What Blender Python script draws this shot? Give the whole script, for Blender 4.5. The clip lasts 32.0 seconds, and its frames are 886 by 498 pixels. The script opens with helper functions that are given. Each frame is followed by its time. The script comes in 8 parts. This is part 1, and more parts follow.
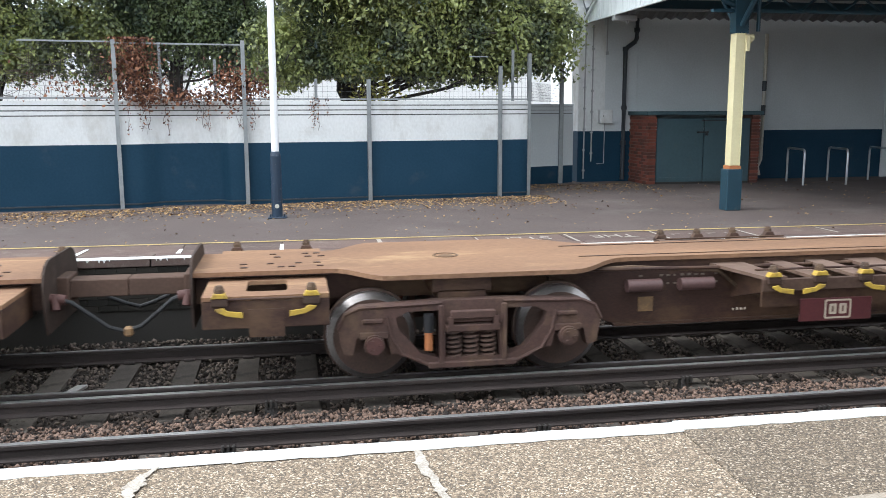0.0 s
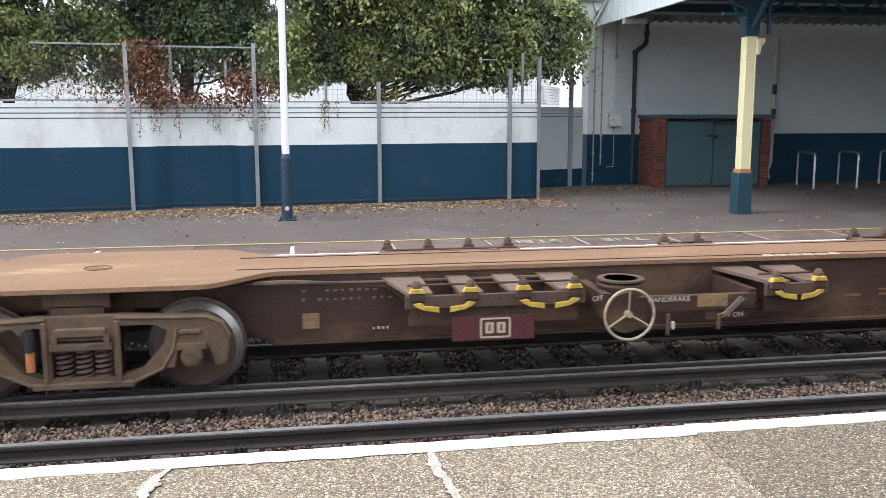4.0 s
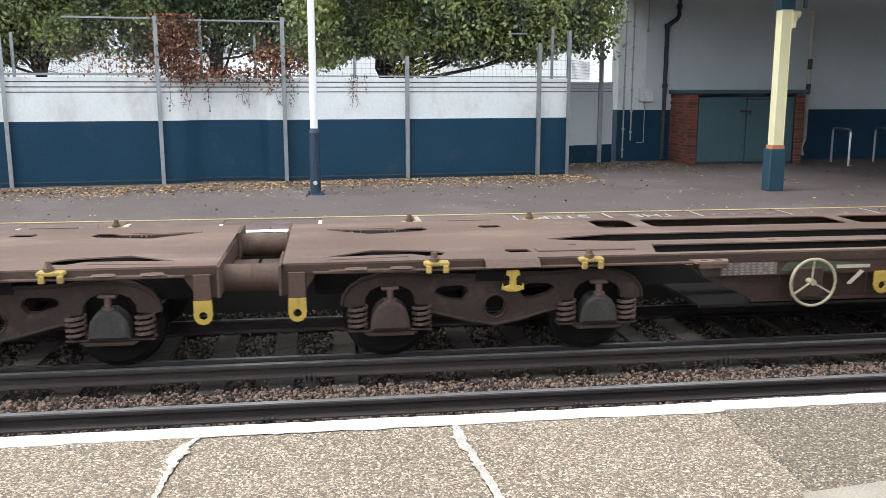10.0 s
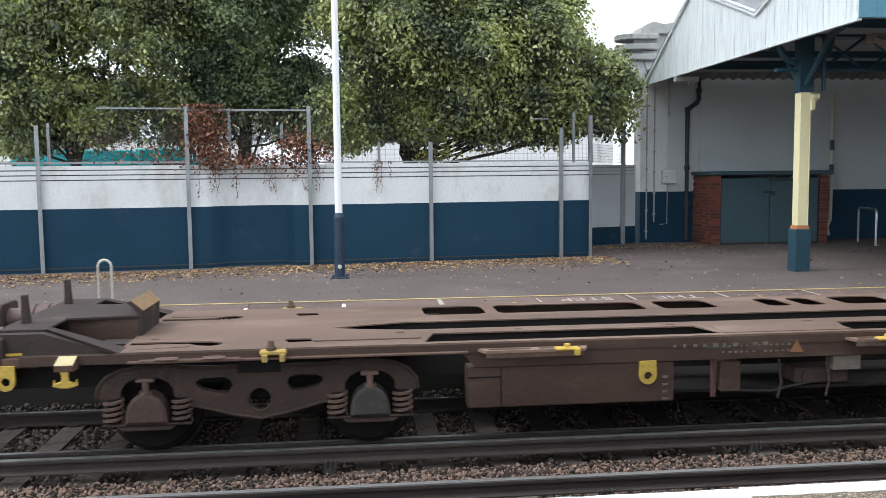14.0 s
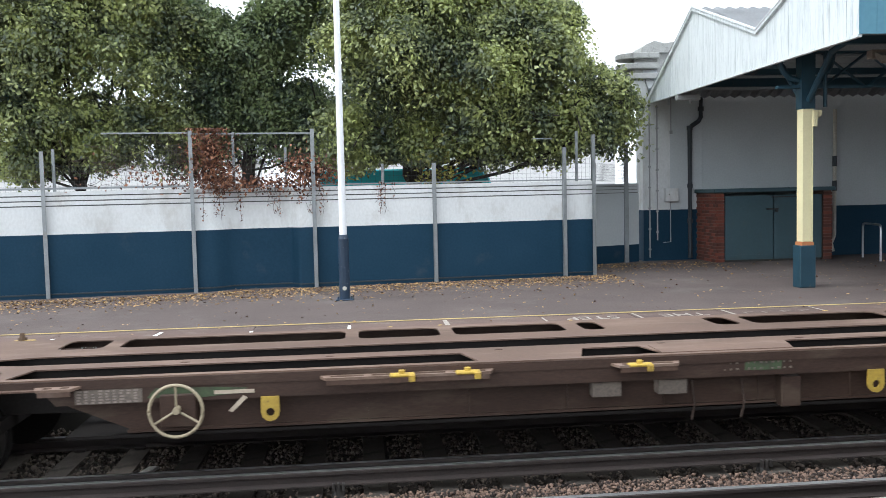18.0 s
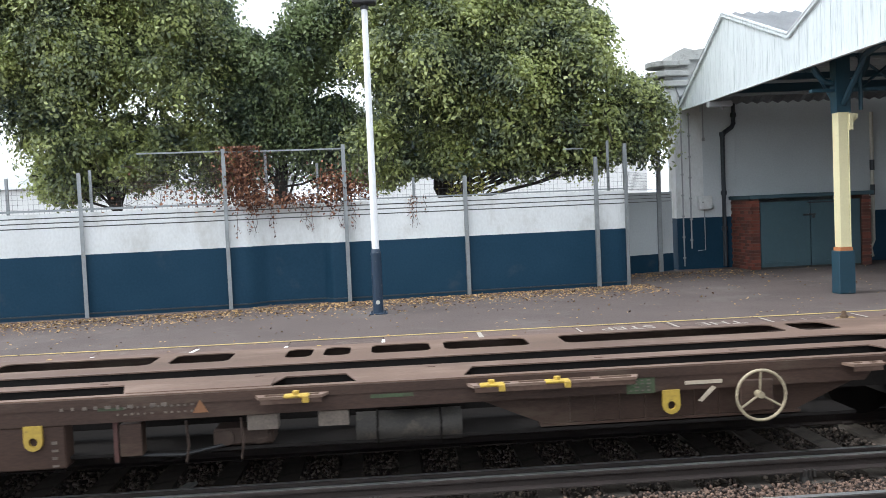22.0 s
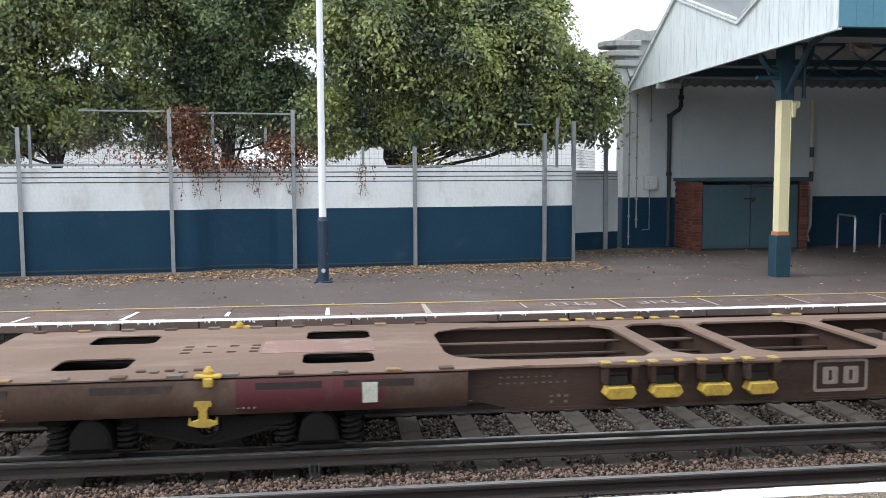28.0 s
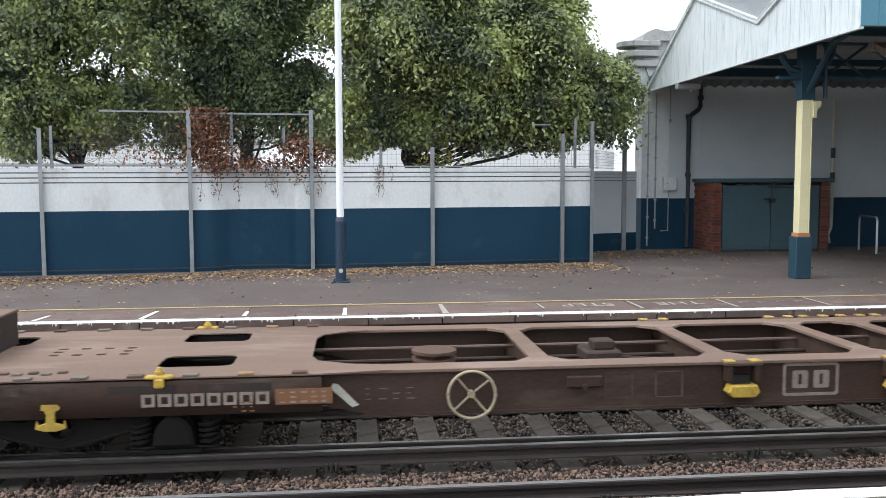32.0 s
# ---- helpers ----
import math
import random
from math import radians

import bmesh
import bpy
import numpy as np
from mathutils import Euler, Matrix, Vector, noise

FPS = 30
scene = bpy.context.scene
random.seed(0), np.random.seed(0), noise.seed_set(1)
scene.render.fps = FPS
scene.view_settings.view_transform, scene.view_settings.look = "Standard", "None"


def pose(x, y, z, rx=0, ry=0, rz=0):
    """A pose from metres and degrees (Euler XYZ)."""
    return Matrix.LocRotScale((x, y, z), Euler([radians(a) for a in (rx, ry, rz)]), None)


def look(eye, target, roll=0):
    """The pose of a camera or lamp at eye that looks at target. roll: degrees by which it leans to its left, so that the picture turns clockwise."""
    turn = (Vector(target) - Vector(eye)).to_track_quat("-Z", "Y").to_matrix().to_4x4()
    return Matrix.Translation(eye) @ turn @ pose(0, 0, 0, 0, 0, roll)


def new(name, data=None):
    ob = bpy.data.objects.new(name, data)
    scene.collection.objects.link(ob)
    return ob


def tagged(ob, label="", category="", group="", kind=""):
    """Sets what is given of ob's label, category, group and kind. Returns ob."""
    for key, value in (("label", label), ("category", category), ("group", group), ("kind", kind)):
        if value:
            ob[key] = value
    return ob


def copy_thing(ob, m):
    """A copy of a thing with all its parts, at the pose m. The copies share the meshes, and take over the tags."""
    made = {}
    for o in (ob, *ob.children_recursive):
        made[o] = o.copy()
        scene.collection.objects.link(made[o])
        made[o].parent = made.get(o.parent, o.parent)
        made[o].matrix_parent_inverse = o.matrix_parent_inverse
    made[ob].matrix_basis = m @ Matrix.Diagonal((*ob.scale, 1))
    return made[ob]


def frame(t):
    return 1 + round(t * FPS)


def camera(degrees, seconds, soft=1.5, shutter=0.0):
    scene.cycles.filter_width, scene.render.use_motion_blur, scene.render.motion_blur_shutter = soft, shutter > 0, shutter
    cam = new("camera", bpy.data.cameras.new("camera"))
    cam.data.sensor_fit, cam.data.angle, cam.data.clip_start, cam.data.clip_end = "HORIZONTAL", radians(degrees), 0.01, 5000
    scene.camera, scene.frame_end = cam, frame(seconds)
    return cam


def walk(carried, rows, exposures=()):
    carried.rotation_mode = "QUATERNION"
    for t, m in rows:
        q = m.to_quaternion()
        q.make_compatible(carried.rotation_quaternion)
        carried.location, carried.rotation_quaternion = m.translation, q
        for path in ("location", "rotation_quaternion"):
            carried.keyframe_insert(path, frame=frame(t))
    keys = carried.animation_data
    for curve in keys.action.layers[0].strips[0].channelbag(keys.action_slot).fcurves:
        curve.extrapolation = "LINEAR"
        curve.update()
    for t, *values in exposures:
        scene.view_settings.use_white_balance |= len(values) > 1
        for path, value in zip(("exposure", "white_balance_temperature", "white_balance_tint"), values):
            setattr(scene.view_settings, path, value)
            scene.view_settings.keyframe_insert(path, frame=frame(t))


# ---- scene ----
cam = camera(54.4, 32.0, 0.8, 0.14)
PATH = [
    (0, (0.037, -0.326, 2.646), (0.377, 1.62, 2.33), -0.2),
    (0.5, (0.0, -0.336, 2.651), (0.334, 1.611, 2.336), -0.3),
    (1, (-0.004, -0.339, 2.655), (0.344, 1.605, 2.34), 0.1),
    (1.5, (-0.003, -0.348, 2.655), (0.353, 1.595, 2.34), 0.1),
    (2, (0.001, -0.347, 2.653), (0.335, 1.599, 2.334), -0.1),
    (2.5, (0.001, -0.341, 2.648), (0.328, 1.605, 2.325), -0.1),
    (3, (0.028, -0.326, 2.645), (0.415, 1.609, 2.322), 0.3),
    (3.5, (0.008, -0.333, 2.647), (0.364, 1.611, 2.337), -0.1),
    (4, (0.007, -0.334, 2.644), (0.329, 1.615, 2.335), -0.1),
    (4.5, (0.0, -0.338, 2.647), (0.348, 1.606, 2.332), -0.1),
    (6.5, (0.003, -0.349, 2.641), (0.357, 1.59, 2.298), 0.1),
    (7, (0.0, -0.341, 2.642), (0.342, 1.597, 2.287), 0.0),
    (7.5, (-0.003, -0.344, 2.642), (0.327, 1.596, 2.284), 0.1),
    (8, (-0.003, -0.346, 2.642), (0.281, 1.6, 2.279), -0.3),
    (8.5, (-0.003, -0.345, 2.64), (0.242, 1.606, 2.276), -0.4),
    (9, (0.004, -0.346, 2.639), (0.242, 1.607, 2.276), -0.4),
    (9.5, (-0.001, -0.341, 2.636), (0.233, 1.611, 2.269), -0.4),
    (10, (0.014, -0.328, 2.631), (0.271, 1.622, 2.267), 0.0),
    (10.5, (0.023, -0.335, 2.636), (0.306, 1.61, 2.264), -0.2),
    (11, (-0.006, -0.365, 2.641), (0.225, 1.588, 2.275), -0.7),
    (11.5, (0.013, -0.358, 2.643), (0.253, 1.594, 2.281), -0.3),
    (12, (0.023, -0.345, 2.64), (0.266, 1.626, 2.401), -0.2),
    (12.5, (0.035, -0.33, 2.642), (0.26, 1.648, 2.452), -0.4),
    (13, (0.041, -0.328, 2.643), (0.21, 1.66, 2.492), -0.3),
    (13.5, (0.05, -0.344, 2.639), (0.251, 1.638, 2.459), -0.5),
    (14, (0.054, -0.355, 2.636), (0.255, 1.628, 2.462), -0.6),
    (14.5, (0.056, -0.357, 2.637), (0.247, 1.626, 2.456), -0.7),
    (16.5, (0.029, -0.369, 2.641), (0.219, 1.617, 2.504), -0.9),
    (17, (0.022, -0.374, 2.636), (0.208, 1.614, 2.51), -1.2),
    (17.5, (0.026, -0.362, 2.633), (0.227, 1.624, 2.51), -1.2),
    (18, (0.029, -0.352, 2.627), (0.224, 1.635, 2.502), -1.3),
    (18.5, (0.025, -0.333, 2.619), (0.203, 1.655, 2.492), -1.6),
    (19, (0.028, -0.326, 2.617), (0.197, 1.663, 2.48), -1.7),
    (19.5, (0.038, -0.331, 2.621), (0.191, 1.659, 2.481), -1.9),
    (20, (0.047, -0.348, 2.623), (0.191, 1.642, 2.485), -2.0),
    (20.5, (0.038, -0.37, 2.625), (0.166, 1.622, 2.502), -2.1),
    (21, (0.03, -0.373, 2.628), (0.148, 1.62, 2.523), -2.3),
    (21.5, (0.026, -0.362, 2.625), (0.131, 1.632, 2.529), -2.4),
    (22, (0.025, -0.345, 2.617), (0.147, 1.649, 2.525), -2.5),
    (22.5, (0.045, -0.326, 2.613), (0.178, 1.667, 2.512), -2.4),
    (23, (0.041, -0.324, 2.609), (0.169, 1.669, 2.5), -2.7),
    (23.5, (0.056, -0.329, 2.607), (0.154, 1.666, 2.502), -2.8),
    (24, (0.063, -0.338, 2.611), (0.145, 1.658, 2.51), -3.0),
    (24.5, (0.055, -0.345, 2.62), (0.134, 1.652, 2.533), -2.9),
    (25, (0.038, -0.357, 2.631), (0.156, 1.638, 2.551), -1.9),
    (25.5, (0.015, -0.378, 2.638), (0.254, 1.604, 2.505), -0.9),
    (26, (0.02, -0.392, 2.641), (0.263, 1.587, 2.481), -0.5),
    (26.5, (0.037, -0.396, 2.64), (0.272, 1.584, 2.479), -0.5),
    (28.5, (0.024, -0.371, 2.633), (0.267, 1.607, 2.466), -0.2),
    (29, (0.03, -0.372, 2.634), (0.268, 1.606, 2.461), -0.3),
    (29.5, (0.034, -0.378, 2.631), (0.292, 1.6, 2.479), 0.3),
    (30, (0.031, -0.375, 2.632), (0.275, 1.604, 2.47), 0.1),
    (30.5, (0.023, -0.371, 2.631), (0.246, 1.61, 2.47), -0.0),
    (31, (0.029, -0.369, 2.632), (0.244, 1.613, 2.47), -0.1),
    (31.5, (0.036, -0.373, 2.629), (0.252, 1.609, 2.469), 0.0),
    (32, (0.032, -0.366, 2.625), (0.233, 1.617, 2.464), -0.2),
]
def exposure_rows():
    return [(0.0, 1.42, 5900, 8), (11.3, 1.44, 5900, 8), (12.0, 1.36, 5900, 8), (13.0, 1.2, 5900, 8), (16.5, 1.34, 5900, 8), (22.0, 1.34, 5900, 8), (23.5, 1.25, 5900, 8), (25.0, 1.04, 5900, 8), (26.5, 1.18, 5900, 8), (32.0, 1.18, 5900, 8)]


walk(cam, [(t, look(e, g, r)) for t, e, g, r in PATH], exposure_rows())

# ---- world, sun ----
SUN_EL, SUN_AZ = radians(50), radians(265)
world = bpy.data.worlds.new("world")
scene.world = world
world.use_nodes = True
wn = world.node_tree
sky = wn.nodes.new("ShaderNodeTexSky")
sky.sky_type, sky.sun_disc = "NISHITA", False
sky.sun_elevation, sky.sun_rotation = SUN_EL, SUN_AZ
sky.air_density, sky.dust_density, sky.ozone_density = 1.0, 5.0, 1.0
hsv = wn.nodes.new("ShaderNodeHueSaturation")
hsv.inputs["Saturation"].default_value = 0.3
wn.links.new(sky.outputs[0], hsv.inputs["Color"])
haze = wn.nodes.new("ShaderNodeMix")               # an even white overcast over the clear sky
haze.data_type = "RGBA"
haze.inputs[0].default_value = 0.82
haze.inputs[7].default_value = (5.9, 5.95, 6.0, 1)
wn.links.new(hsv.outputs[0], haze.inputs[6])
wn.links.new(haze.outputs[2], wn.nodes["Background"].inputs[0])
wn.nodes["Background"].inputs[1].default_value = 0.15
sun = new("sun", bpy.data.lights.new("sun", "SUN"))
sun.data.energy, sun.data.angle, sun.data.color = 0.6, radians(16), (1.0, 0.96, 0.9)
sun.matrix_world = look((0, 0, 0), (-math.sin(SUN_AZ) * math.cos(SUN_EL), -math.cos(SUN_AZ) * math.cos(SUN_EL), -math.sin(SUN_EL)))


# ---- materials ----
def mat(name, c, c2=None, rough=0.7, metal=0.0, big=1.5, fine=40.0, mix=0.5, bump=0.15, vary=0.0, stain=None, stain_amt=0.0, stain_scale=3.0, spec=0.5, stretch=None, rand=0.0):
    """A surface with variation at two scales; stain adds patches of a second colour."""
    m = bpy.data.materials.new(name)
    m.use_nodes = True
    t = m.node_tree
    N, L = t.nodes, t.links
    b = N["Principled BSDF"]
    co = N.new("ShaderNodeTexCoord")
    src = co.outputs["Object"]
    if stretch:
        mp = N.new("ShaderNodeMapping")
        mp.inputs["Scale"].default_value = stretch
        L.new(src, mp.inputs["Vector"])
        src = mp.outputs[0]
    c2 = c2 or tuple(v * 0.72 for v in c)
    n1 = N.new("ShaderNodeTexNoise")
    n1.inputs["Scale"].default_value, n1.inputs["Detail"].default_value = big, 6
    n2 = N.new("ShaderNodeTexNoise")
    n2.inputs["Scale"].default_value, n2.inputs["Detail"].default_value = fine, 4
    L.new(src, n1.inputs["Vector"])
    L.new(src, n2.inputs["Vector"])
    ad = N.new("ShaderNodeMath")
    ad.operation = "MULTIPLY_ADD"
    ad.inputs[1].default_value = mix
    L.new(n2.outputs[0], ad.inputs[0])
    mu = N.new("ShaderNodeMath")
    mu.operation = "MULTIPLY"
    mu.inputs[1].default_value = 1 - mix
    L.new(n1.outputs[0], mu.inputs[0])
    L.new(mu.outputs[0], ad.inputs[2])
    fac = ad.outputs[0]
    if rand:
        oi = N.new("ShaderNodeObjectInfo")
        ge = N.new("ShaderNodeNewGeometry")
        s = N.new("ShaderNodeMath")
        s.operation = "ADD"
        L.new(oi.outputs["Random"], s.inputs[0])
        L.new(ge.outputs["Random Per Island"], s.inputs[1])
        f = N.new("ShaderNodeMath")
        f.operation = "FRACT"
        L.new(s.outputs[0], f.inputs[0])
        m3 = N.new("ShaderNodeMath")
        m3.operation = "MULTIPLY_ADD"
        m3.inputs[1].default_value, m3.inputs[2].default_value = rand, -rand / 2
        L.new(f.outputs[0], m3.inputs[0])
        a3 = N.new("ShaderNodeMath")
        a3.operation = "ADD"
        L.new(fac, a3.inputs[0])
        L.new(m3.outputs[0], a3.inputs[1])
        fac = a3.outputs[0]
    r = N.new("ShaderNodeValToRGB")
    r.color_ramp.elements[0].position, r.color_ramp.elements[1].position = 0.3, 0.7
    r.color_ramp.elements[0].color, r.color_ramp.elements[1].color = (*c2, 1), (*c, 1)
    L.new(fac, r.inputs[0])
    col = r.outputs[0]
    if stain:
        n3 = N.new("ShaderNodeTexNoise")
        n3.inputs["Scale"].default_value, n3.inputs["Detail"].default_value = stain_scale, 8
        n3.inputs["Roughness"].default_value = 0.7
        L.new(src, n3.inputs["Vector"])
        r3 = N.new("ShaderNodeValToRGB")
        r3.color_ramp.elements[0].position, r3.color_ramp.elements[1].position = 0.62 - 0.3 * stain_amt, 0.75
        L.new(n3.outputs[0], r3.inputs[0])
        mx = N.new("ShaderNodeMix")
        mx.data_type = "RGBA"
        L.new(r3.outputs[0], mx.inputs[0])
        L.new(col, mx.inputs[6])
        mx.inputs[7].default_value = (*stain, 1)
        col = mx.outputs[2]
    L.new(col, b.inputs["Base Color"])
    b.inputs["Roughness"].default_value, b.inputs["Metallic"].default_value = rough, metal
    b.inputs["Specular IOR Level"].default_value = spec
    if bump:
        bp = N.new("ShaderNodeBump")
        bp.inputs["Strength"].default_value, bp.inputs["Distance"].default_value = bump, 0.01
        L.new(fac, bp.inputs["Height"])
        L.new(bp.outputs[0], b.inputs["Normal"])
    return m


BLUE = (0.011, 0.042, 0.076)
